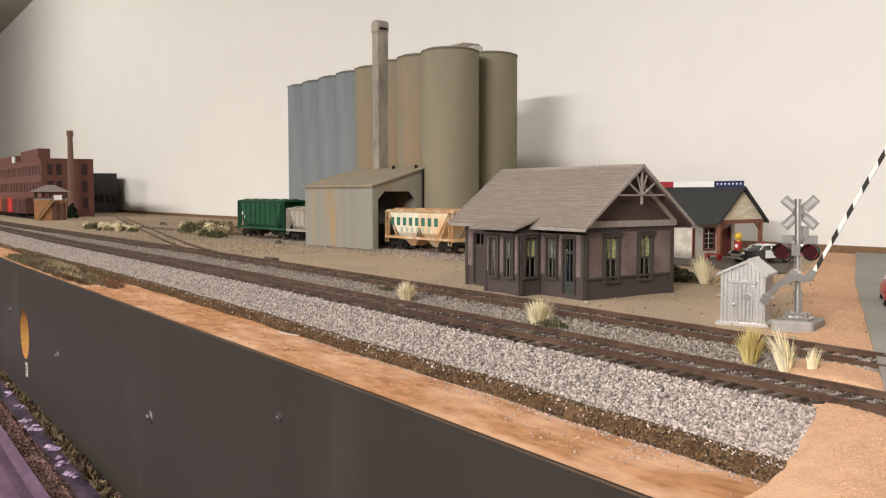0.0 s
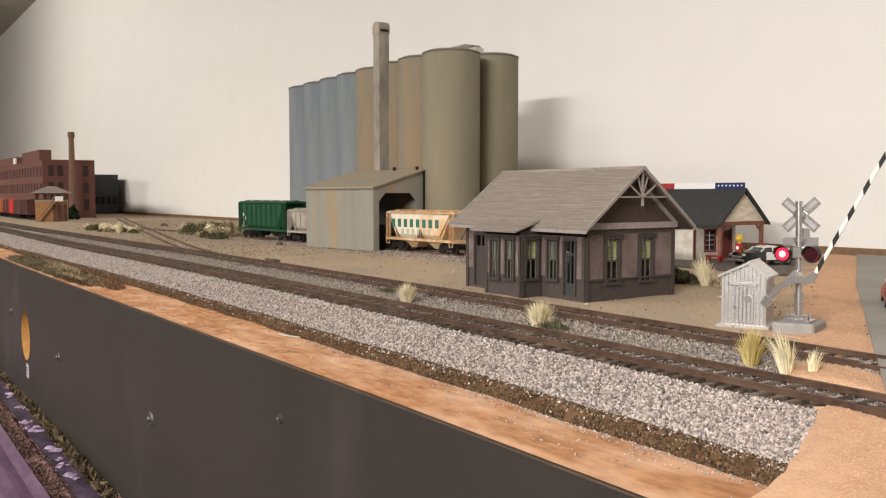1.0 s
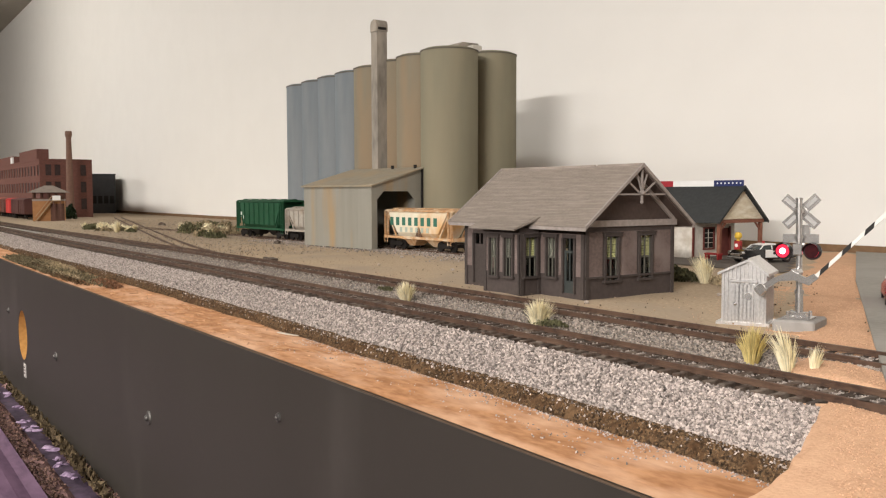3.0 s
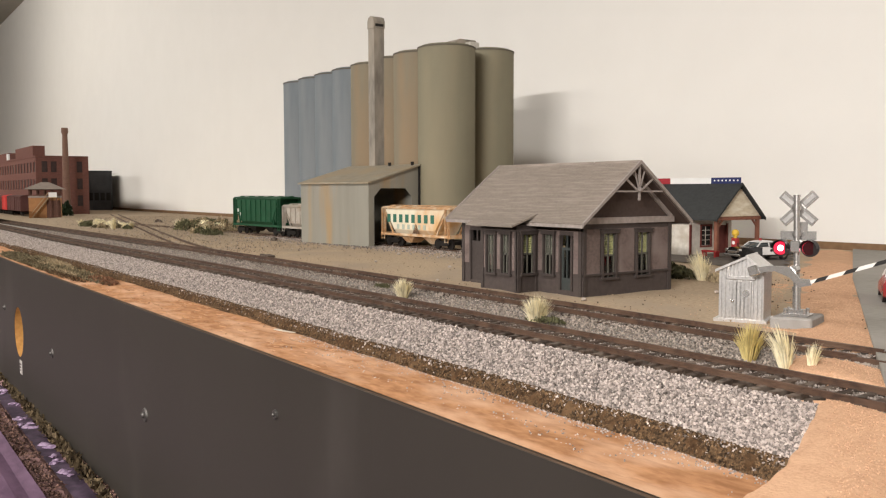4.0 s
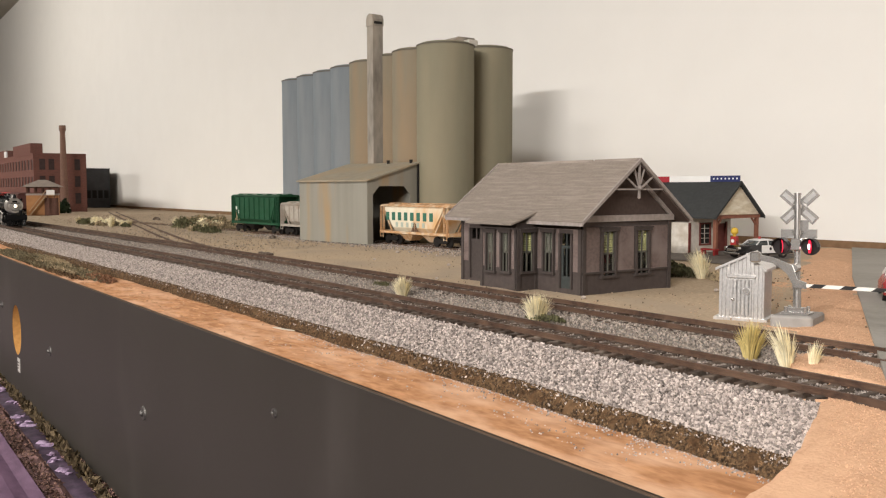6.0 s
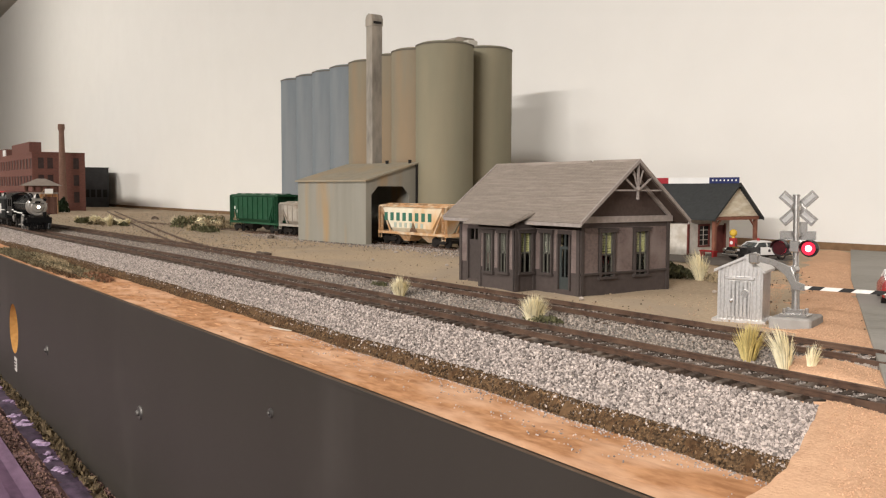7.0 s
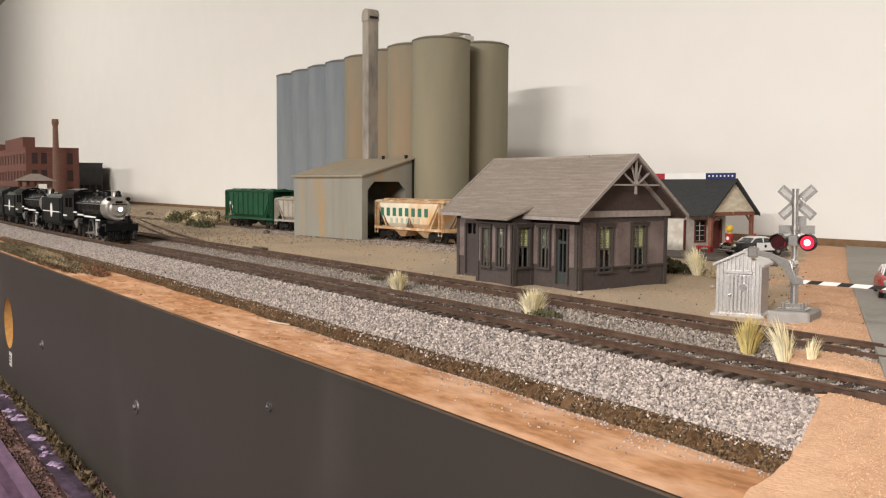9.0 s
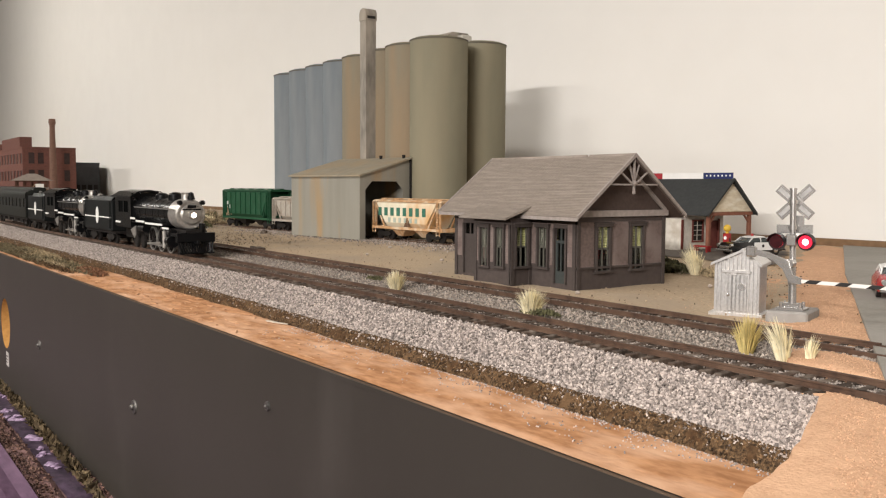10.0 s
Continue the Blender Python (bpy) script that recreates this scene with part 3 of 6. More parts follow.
railroad_track("main_track", main_y, -2600, -132, 2.08, "main line with rusty rails on dark wooden ties in pale ballast", 150)
railroad_track("rear_track", rear_y, -2600, -168, 3.0, "rear siding with rusty rails on ties sunk in the dirt", 130, 0.75)
railroad_track("turnout_track", lead_y, -2300, -800, 2.6, "turnout lead curving away from the rear siding", 0, 1.2)
railroad_track("spur_track", spur_y, -1700, -545, 1.8, "industry spur past the silos, sunk in dirt", 0, 1.2)
bm = box(B(), -128, 300, -7.4, 7.4, 0.4, 1.75)
box(bm, -160, 300, 48.5, 62.5, 0.4, 1.9)
solid("crossing_panel", bm, road_grey, "grey filler panels between the rails in the road", "crossing panel", kind="structure")
for (y, x0, z) in ((-8.75, -136, 2.08), (8.75, -136, 2.08), (46.85, -172, 2.3), (64.35, -172, 2.3)):
    solid("crossing_rail", box(B(), x0, 400, y - 0.55, y + 0.55, -0.5, z), rail_brown, "rail crossing the road, flush with its surface", "rail", group="rails in the road", kind="structure")
# ---- buildings ----
depot_wall = mat("depot_wall", (0.168, 0.124, 0.110), (0.122, 0.090, 0.080), 1.8, 0.85, 0.1, c3=(0.205, 0.16, 0.146), size3=18)
depot_base = mat("depot_base", (0.072, 0.056, 0.050), (0.058, 0.045, 0.041), 3, 0.85, 0.1)
depot_trim = mat("depot_trim", (0.062, 0.049, 0.044), (0.050, 0.039, 0.035), 2, 0.8)
grey_trim = mat("grey_trim", (0.33, 0.285, 0.26), (0.25, 0.215, 0.195), 2.5, 0.8)
depot_roof = mat("depot_roof", (0.255, 0.215, 0.180), (0.205, 0.170, 0.142), 2.2, 0.9, 0.15, c3=(0.32, 0.27, 0.235), size3=25)
depot_roof_rnd = mat("depot_shingles", (0.250, 0.211, 0.177), (0.205, 0.171, 0.143), 1.4, 0.9, 0.2, c3=(0.275, 0.232, 0.197), size3=16, rnd=0.05)
# gable brown, deepened so the roof undersides read as shaded
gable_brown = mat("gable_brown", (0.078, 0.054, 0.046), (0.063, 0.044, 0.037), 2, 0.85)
window_glass = mat("window_glass", (0.8, 0.82, 0.78), (0.78, 0.8, 0.76), 20, 0.02)
window_glass.node_tree.nodes["Principled BSDF"].inputs["Transmission Weight"].default_value = 1.0
window_glass.node_tree.nodes["Principled BSDF"].inputs["IOR"].default_value = 1.3
muntin_green = mat("muntin_green", (0.11, 0.105, 0.085), (0.09, 0.085, 0.07), 2, 0.7)


blind_yellow = mat("blind_yellow", (0.50, 0.48, 0.23), (0.40, 0.38, 0.18), 3, 0.8)
blind_grey = mat("blind_grey", (0.13, 0.125, 0.105), (0.09, 0.085, 0.07), 2, 0.8)
door_teal = mat("door_teal", (0.042, 0.048, 0.045), (0.034, 0.039, 0.037), 2, 0.7)


def wall_panel(bm, axis, at, thick, u0, u1, z0, z1, holes):
    """A wall along x or y with openings through it. holes: (u0, u1, z0, z1)."""
    def put(a, b, c, d):
        if b - a < 0.01 or d - c < 0.01:
            return
        if axis == "x":
            box(bm, a, b, at, at + thick, c, d)
        else:
            box(bm, at, at + thick, a, b, c, d)
    cuts = sorted({u0, u1, *[h[0] for h in holes], *[h[1] for h in holes]})
    for a, b in zip(cuts, cuts[1:]):
        mid = (a + b) / 2
        hs = sorted([h for h in holes if h[0] < mid < h[1]], key=lambda h: h[2])
        z = z0
        for h in hs:
            put(a, b, z, h[2])
            z = h[3]
        put(a, b, z, z1)
    return bm


def siding(bm, axis, at, out, u0, u1, z0, z1, holes, pitch=1.4):
    """Lapped boards proud of a wall face, in one mesh; out is the outward sign."""
    z = z0
    while z < z1 - 0.2:
        top = min(z + pitch, z1)
        spans = [(u0, u1)]
        for h in holes:
            if h[3] > z and h[2] < top:
                spans = [s for a, b in spans for s in ((a, min(b, h[0])), (max(a, h[1]), b)) if s[1] - s[0] > 0.1]
        for a, b in spans:
            prof = [(at, z), (at + out * 0.58, z), (at + out * 0.12, top), (at, top)]
            prism(bm, prof, a, b, "x" if axis == "x" else "y")
        z = top
    return bm


def sash_window(parent, m, w, h, shaded=True):
    """A two-over-two sash window; local x across, y outwards is minus, z up from the sill."""
    win = part("window", wall_frame(w, h, 1.3, 1.4), depot_trim, parent, "dark brown framed sash window", m=m)
    bm = box(B(), -w / 2 - 2.0, w / 2 + 2.0, -1.8, 0, -1.4, 0)
    part("sill", bm, depot_trim, win)
    bm = box(B(), -w / 2 - 2.2, w / 2 + 2.2, -1.9, 0, h, h + 1.6)
    box(bm, -w / 2 - 2.8, w / 2 + 2.8, -2.3, 0, h + 1.6, h + 2.3)
    part("lintel", bm, depot_trim, win)
    bm = box(B(), -w / 2, w / 2, 0.1, 0.7, h * 0.5 - 0.5, h * 0.5 + 0.5)
    box(bm, -0.45, 0.45, 0.1, 0.7, 0, h)
    for s in (-1, 1):
        box(bm, s * w / 2 - (0.7 if s > 0 else 0), s * w / 2 + (0.7 if s < 0 else 0), 0.1, 0.7, 0, h)
    part("sash", bm, muntin_green, win)
    bm = B()
    for k in range(8):
        z = h * 0.5 + 0.3 + k * (h * 0.5 - 0.4) / 8
        box(bm, -w / 2 + 0.2, w / 2 - 0.2, 1.0, 1.2, z, z + h * 0.05)
    part("blind", bm, blind_yellow if shaded else blind_grey, win, "pale yellow slatted blind over the upper sash" if shaded else "dull grey slatted blind over the upper sash")
    g = part("pane", box(B(), -w / 2, w / 2, 0.75, 0.95, 0, h), window_glass, win)
    g.visible_shadow = False
    return win


def wall_frame(w, h, width, depth):
    bm = B()
    for s in (-1, 1):
        box(bm, s * (w / 2) if s > 0 else -w / 2 - width, s * (w / 2) + width if s > 0 else -w / 2, -depth, 0, 0, h)
    return bm


def depot():
    ob = thing("depot", mm(-360.4, 100.4, -0.2), "small brown wooden railroad depot with a shingled gable roof", "depot")
    L, W, H, belt = 113.6, 73.0, 43.4, 13.0
    fr_win = (-32.0, -22.8, 11.5, 34.5)
    fr_door = (-17.0, -8.4, 3.0, 34.5)
    lf_door = (-103.6, -92.8, 2.0, 34.5)
    g1, g2 = (15.0, 26.2, 10.4, 35.6), (42.9, 54.1, 10.4, 35.6)
    # front wall with the bay's mouth, end walls, rear wall
    rear_holes = [(-102, -91, 11, 34), (-76, -65, 11, 34), (-50, -39, 11, 34), (-22, -11, 11, 34)]
    defs = [("x", 0.0, 1.2, -L, 0, [fr_win, fr_door, lf_door, (-71, -41, 1, 36)]),
            ("y", -1.2, 1.2, 1.2, W - 1.2, [g1, g2]),
            ("y", -L, 1.2, 1.2, W - 1.2, [g1, g2]),
            ("x", W - 1.2, 1.2, -L, 0, rear_holes)]
    for i, (axis, at, th, a, b, holes) in enumerate(defs):
        bm = wall_panel(B(), axis, at, th, a, b, 0, H, holes)
        w = part("wall", bm, depot_base, ob, "dark brown lower wall boards")
        out = -1 if i in (0, 2) else 1
        face = at if out < 0 else at + th
        bm = siding(B(), axis, face, out, a + 1.5, b - 1.5, belt, H - 5, [(h[0] - 1.6, h[1] + 1.6, h[2] - 1, h[3] + 2) for h in holes])
        tagged(part("siding", bm, depot_wall, w, "purplish brown lapped wood siding"), kind="stuff")
        bm = B()
        u = (a - (1.2 if axis == "y" else 0), b + (1.2 if axis == "y" else 0))
        lo, hi = sorted((face, face + out * 0.9))
        if axis == "x":
            for s, t in ((u[0], u[0] + 2.4), (u[1] - 2.4, u[1])):
                box(bm, s, t, lo, hi, 0, H - 1)
            if i == 3:
                box(bm, u[0], u[1], lo, hi + 0.3, belt - 1.2, belt)
            box(bm, u[0], u[1], lo - 0.1, hi, H - 6, H - 3.5)
        else:
            for s, t in ((u[0], u[0] + 2.4), (u[1] - 2.4, u[1])):
                box(bm, lo, hi, s, t, 0, H - 1)
            box(bm, lo, hi + 0.3, u[0], u[1], belt - 1.2, belt)
        part("corner_board", bm, depot_trim, w)
    for h in (g1, g2):
        sash_window(ob, mm(0, (h[0] + h[1]) / 2, h[2], 0, 0, 90), h[1] - h[0] - 1.5, h[3] - h[2])
        sash_window(ob, mm(-L, (h[0] + h[1]) / 2, h[2], 0, 0, -90), h[1] - h[0] - 1.5, h[3] - h[2])
    sash_window(ob, mm(-27.4, 0, 11.5), 7.6, 23, False)
    for h in rear_holes:
        sash_window(ob, mm((h[0] + h[1]) / 2, W, h[2], 0, 0, 180), 9.5, 23)
    for h, lab in ((fr_door, "dark wooden door with tall glass and transom"), (lf_door, "dark wooden panel door")):
        cx = (h[0] + h[1]) / 2
        w, hh = h[1] - h[0], h[3] - h[2]
        d = part("door", wall_frame(w, hh, 1.3, 1.2), depot_trim, ob, lab, m=mm(cx, 0, h[2]))
        panel = h is lf_door
        bm = box(B(), -w / 2, w / 2, 0.2, 0.9, 0, hh - 7 if panel else 7.0)
        if not panel:
            box(bm, -w / 2, w / 2, 0.2, 0.9, hh - 8.5, hh - 7)
        if not panel:
            for s in (-1, 1):
                box(bm, s * w / 2 - (1.6 if s > 0 else 0), s * w / 2 + (1.6 if s < 0 else 0), 0.2, 0.9, 7.0, hh - 8.5)
            box(bm, -0.5, 0.5, 0.25, 0.85, 7.05, hh - 8.55)
        box(bm, -0.5, 0.5, 0.25, 0.85, hh - 6.95, hh)
        part("door_leaf", bm, depot_trim if panel else door_teal, d)
        g = part("pane", box(B(), -w / 2, w / 2, 0.95, 1.1, 7, hh), window_glass, d)
        g.visible_shadow = False
    # bay
    bx0, bx1, by = -72.8, -38.0, -15.2
    bw1, bw2 = (-66.9, -58.9, 10.4, 33.4), (-52.4, -44.6, 11.0, 34.0)
    sw = (-12.6, -3.0, 11.4, 34.4)
    bm = wall_panel(B(), "x", by, 1.2, bx0, bx1, 0, 40, [bw1, bw2])
    wall_panel(bm, "y", bx1 - 1.2, 1.2, by + 1.2, 0, 0, 40, [sw])
    wall_panel(bm, "y", bx0, 1.2, by + 1.2, 0, 0, 40, [sw])
    bay = part("bay", bm, depot_base, ob, "projecting ticket bay with tall windows")
    bm = siding(B(), "x", by, -1, bx0 + 1.5, bx1 - 1.5, belt, 37, [(h[0] - 1.6, h[1] + 1.6, h[2] - 1, h[3] + 2) for h in (bw1, bw2)])
    siding(bm, "y", bx1, 1, by + 1, -1, belt, 37, [(sw[0] - 1.6, sw[1] + 1.6, sw[2] - 1, sw[3] + 2)])
    tagged(part("siding", bm, depot_wall, bay), kind="stuff")
    bm = B()
    for x in (bx0, bx1 - 2.2):
        box(bm, x, x + 2.4, by - 0.8, by + 1.0, 0, 37.5)
    box(bm, bx1 - 0.6, bx1 + 0.8, by - 0.8, by + 2.0, 0, 37.5)
    box(bm, bx1 - 0.6, bx1 + 0.8, -2.0, 0.0, 0, 37.5)
    box(bm, bx0, bx1 + 0.6, by - 1.0, by, 36, 39.6)
    part("corner_board", bm, depot_trim, bay)
    for h in (bw1, bw2):
        sash_window(ob, mm((h[0] + h[1]) / 2, by, h[2]), h[1] - h[0] - 1.0, h[3] - h[2], False)
    sash_window(ob, mm(bx1, (sw[0] + sw[1]) / 2, sw[2], 0, 0, 90), sw[1] - sw[0] - 1.0, sw[3] - sw[2])
    # roof, laid in courses
    r0, r1, ry, rz, ey, ez = -120.8, 8.8, 36.5, 76.6, -8.5, 41.6
    n = 40
    pitch = math.degrees(math.atan2(rz - ez, ry - ey))
    run = math.hypot(rz - ez, ry - ey)
    for side in (-1, 1):
        # slope's own space: y runs up the slope from the eave
        m = mm(0, ey, ez, pitch) if side < 0 else mm(r0 + r1, 2 * ry - ey, ez, 0, 0, 180) @ mm(0, 0, 0, pitch)
        slope = part("roof_slope", box(B(), r0, r1, 0, run, -1.0, -0.1), depot_roof, ob, "grey-brown shingled roof slope in courses", m=m)
        # shade under the overhang, painted in as added dark boards
        part("soffit", box(B(), r0 + 0.4, r1 - 0.4, 0.5, run - 1.5, -2.2, -1.05), gable_brown, slope, "added underside boards, overhang shade painted in dark brown")
        first = None
        for i in range(n):
            at = mm(0, run * i / n, 0)
            if first is None:
                first = part("shingle_course", prism(B(), [(0, 0.17), (run / n * 1.03, 0.03), (run / n * 1.03, -0.15), (0, -0.15)], r0, r1, "x"), depot_roof_rnd, slope, m=at)
            else:
                again(first, slope, at)
    bm = B()
    prism(bm, [(ry - 1.2, rz - 0.9), (ry, rz + 0.9), (ry + 1.2, rz - 0.9), (ry, rz - 0.2)], r0, r1 - 38, "x")
    prism(bm, [(ry - 1.2, rz - 0.9), (ry, rz + 0.9), (ry + 1.2, rz - 0.9), (ry, rz - 0.2)], r1 - 36.5, r1, "x")
    part("ridge_cap", bm, depot_roof, ob)
    # rake boards, gable panels, gable board and truss
    for x in (r1 - 0.2, r0 - 0.9):
        bm = B()
        for s in (-1, 1):
            e = ey if s < 0 else 2 * ry - ey
            prism(bm, [(e, ez - 1.4), (ry, rz - 1.3), (ry, rz + 0.9), (e, ez + 0.7)], x, x + 1.1, "x")
        part("rake_board", bm, grey_trim, ob, "weathered light grey rake boards")
    for x0, x1 in ((-1.1, 0.0), (-L, -L + 1.1)):
        part("gable", prism(B(), [(1, H - 1), (W - 1, H - 1), (ry, rz - 3.0)], x0, x1, "x"), gable_brown, ob, "dark brown gable panel")
    bm = box(B(), 0, 1.6, -1.5, W + 1.5, H - 2.2, H + 1.4)
    for s in (-1, 1):
        a, b = (0.5 if s < 0 else W - 0.5), ry + s * 3
        beam(bm, (0.8, a, H + 1), (0.8, b, rz - 6), 1.5, 2.2)
    part("gable_board", bm, grey_trim, ob, "light grey painted board across the gable")
    bm = B()
    x = r1 - 0.6
    beam(bm, (x, ry, 55.5), (x, ry, rz - 1), 1.1)
    beam(bm, (x, ry - 19.5, 59.6), (x, ry + 19.5, 59.6), 0.9)
    for s in (-1, 1):
        beam(bm, (x, ry, 59.0), (x, ry + s * 11.0, 66.8), 0.9)
        beam(bm, (x, ry, 60.0), (x, ry + s * 4.0, 71.0), 0.7)
    ball(bm, (x, ry, 55.0), 1.1, 1)
    ball(bm, (x + 0.4, ry, 60.5), 1.8, 1)
    part("gable_truss", bm, grey_trim, ob, "decorative light grey wooden gable truss")
    # eave boards and bay roof
    for y in (ey - 0.1, 2 * ry - ey - 0.9):
        part("eave_board", box(B(), r0, r1, y, y + 1.0, ez - 2.2, ez - 0.2), grey_trim, ob)
    br = part("bay_roof", prism(B(), [(-22.3, 38.8), (-22.3, 39.6), (-1.5, 46.9), (-1.5, 45.6)], -80.0, -35.0, "x"), depot_roof, ob, "low shingled roof over the ticket bay")
    for i in range(9):
        y0, z0 = -22.5 + i * 2.3, 39.6 + i * 0.81
        part("shingle_course", prism(B(), [(y0, z0 + 0.2), (y0 + 2.4, z0 + 0.9), (y0 + 2.4, z0 + 0.66), (y0, z0 - 0.3)], -80.1 - i * 0.3, -34.9 - i * 0.5, "x"), depot_roof_rnd, br)
    part("floor_slab", box(B(), -L + 1.3, -1.3, 1.3, W - 1.3, 0.2, 1.4), depot_base, ob)
    part("bay_ceiling", box(B(), bx0 + 0.5, bx1 - 0.5, by + 0.5, -0.1, 38.2, 39.2), depot_trim, ob)
    return ob


depot()

metal_tan = mat("metal_tan", (0.275, 0.262, 0.222), (0.238, 0.226, 0.190), 14, 0.6, 0.1, c3=(0.36, 0.225, 0.10), size3=30, streak=(1, 1, 0.12), patch=(0.52, 0.72))
metal_roof = mat("metal_roof", (0.30, 0.265, 0.20), (0.255, 0.225, 0.17), 8, 0.75, 0.1, c3=(0.32, 0.25, 0.165), size3=30)
dark_gap = mat("dark_gap", (0.02, 0.018, 0.016), (0.015, 0.013, 0.012), 5, 0.9)


def loading_shed():
    ob = thing("loading_shed", mm(-812, 222, -0.3, 0, 0, 8.0), "grey-tan metal car loading shed with rust streaks and a sloping roof", "shed")
    L, D, hf, hr = 128.0, 71.0, 68.6, 88.6
    # front panels
    xs = [-L, -102.4, -76.8, -51.2, -25.6, 0]
    for a, b in zip(xs, xs[1:]):
        part("panel", box(B(), a + 0.05, b - 0.05, 0, 1.2, 0, hf), metal_tan, ob)
    part("rear_wall", box(B(), -L, 0, D - 1.2, D, 0, hr - 1), metal_tan, ob)

    def end(x0, x1):
        bm = B()
        y0, y1, zt, ch = 7.5, 60.0, 63.0, 9.0
        zf = lambda y: hf + (hr - hf) * y / D
        prism(bm, [(1.2, 0), (y0, 0), (y0, zt - ch), (y0, zf(y0)), (1.2, zf(1.2))], x0, x1, "x")
        prism(bm, [(y0, zt - ch), (y0 + ch, zt), (y0 + ch, zf(y0 + ch)), (y0, zf(y0))], x0, x1, "x")
        prism(bm, [(y0 + ch, zt), (y1 - ch, zt), (y1 - ch, zf(y1 - ch)), (y0 + ch, zf(y0 + ch))], x0, x1, "x")
        prism(bm, [(y1 - ch, zt), (y1, zt - ch), (y1, zf(y1)), (y1 - ch, zf(y1 - ch))], x0, x1, "x")
        prism(bm, [(y1, 0), (D - 1.2, 0), (D - 1.2, zf(D - 1.2)), (y1, zf(y1))], x0, x1, "x")
        return bm
    part("end_wall", end(-1.2, 0), metal_tan, ob, "tan end wall with a chamfered car opening")
    part("end_wall", end(-L, -L + 1.2), metal_tan, ob, "tan end wall with a chamfered car opening")
    part("corner_post", box(B(), 0.0, 1.6, D - 1.5, D + 1.2, 0, hr - 1), dark_gap, ob, "dark corner strip")
    part("roof", prism(B(), [(-2.5, hf - 0.8), (-2.5, hf + 0.9), (D + 1, hr + 1.4), (D + 1, hr - 0.3)], -L - 3, 3, "x"), metal_roof, ob, "tan sloping metal roof")
    for x in (-48, -8):
        part("vent", tube(B(), (x, D - 3, hr), (x, D - 3, hr + 4), 1.6, 2.0, 10), dark_gap, ob)
    part("footing", box(B(), -L - 0.5, -0.5, -0.8, 1.6, -1.5, 1.0), dark_gap, ob)
    return ob


loading_shed()

silo_tan = mat("silo_tan", (0.245, 0.210, 0.148), (0.205, 0.178, 0.128), 30, 0.8, 0.1, c3=(0.275, 0.192, 0.115), size3=40, streak=(1, 1, 0.15))
silo_olive = mat("silo_olive", (0.228, 0.210, 0.146), (0.188, 0.174, 0.122), 30, 0.8, 0.1, c3=(0.255, 0.222, 0.15), size3=70, streak=(1, 1, 0.15))
silo_blue = mat("silo_blue", (0.195, 0.221, 0.238), (0.155, 0.176, 0.192), 26, 0.8, 0.1, c3=(0.225, 0.235, 0.24), size3=40, streak=(1, 1, 0.15))
leg_grey = mat("leg_grey", (0.30, 0.27, 0.23), (0.19, 0.168, 0.14), 6, 0.75, 0.1, c3=(0.38, 0.33, 0.27), size3=20, streak=(1, 1, 0.3))


rim_dark = mat("rim_dark", (0.13, 0.115, 0.09), (0.10, 0.09, 0.07), 8, 0.8)


def silo(x, y, material, label, h=219.2):
    ob = thing("silo", mm(x, y, -0.5), label, "silo", "grain silos in a row")
    part("shell", tube(B(), (0, 0, 0), (0, 0, h), 32.2, 32.2, 64), material, ob, smooth=True)
    bm = tube(B(), (0, 0, h - 1.4), (0, 0, h), 32.8, 32.8, 64)
    part("rim", bm, rim_dark, ob, "dark rim around the silo top", smooth=True)
    part("cap", tube(B(), (0, 0, h), (0, 0, h + 2.0), 31, 28, 48), material, ob, smooth=True)
    return ob


for i in range(8):
    silo(-815 - i * 55.0, 325 + i * 1.83, (silo_olive if i == 0 else silo_tan if i < 4 else silo_blue),
         "tall olive-tan concrete silo" if i == 0 else "tall tan concrete silo with rust-brown stains" if i < 4 else "tall blue-grey concrete silo")
silo(-832, 394, silo_olive, "tall olive-tan concrete silo behind the front row", 222.6)


def conveyor_house():
    ob = thing("conveyor_house", mm(-840, 362, 221.5), "low grey conveyor housing on the silo tops", "conveyor housing")
    bm = B()
    prism(bm, [(-16, 0), (-16, 8), (-10, 12), (12, 12), (16, 8), (16, 0)], -17, 13, "x")
    part("housing", bm, leg_grey, ob)
    part("chute", box(B(), 13, 24, -4, 10, 0, 8, 1.0), mat("chute_pale", (0.55, 0.52, 0.46)), ob, "pale chute cover")
    return ob


conveyor_house()


def elevator_leg():
    ob = thing("elevator_leg", mm(-917, 294, 80), "tall square grey grain elevator leg with a rounded hood", "elevator leg")
    part("shaft", box(B(), -7, 7, -7, 7, 0, 172, 0.3), leg_grey, ob)
    bm = prism(B(), [(-7.6, 0), (7.6, 0), (7.6, 8), (5.5, 12.5), (0, 14.5), (-5.5, 12.5), (-7.6, 8)], -7.6, 7.6, "y")
    part("hood", bm, leg_grey, ob, "rounded metal hood", m=mm(0, 0, 172))
    part("slot", box(B(), 7.2, 8.0, -5.5, 5.5, 0, 3.0), dark_gap, ob, "dark outlet slot", m=mm(0, 0, 174))
    for z in (40, 85, 130):
        part("seam", box(B(), -7.3, 7.3, -7.3, 7.3, z, z + 1.2), leg_grey, ob)
    return ob


elevator_leg()
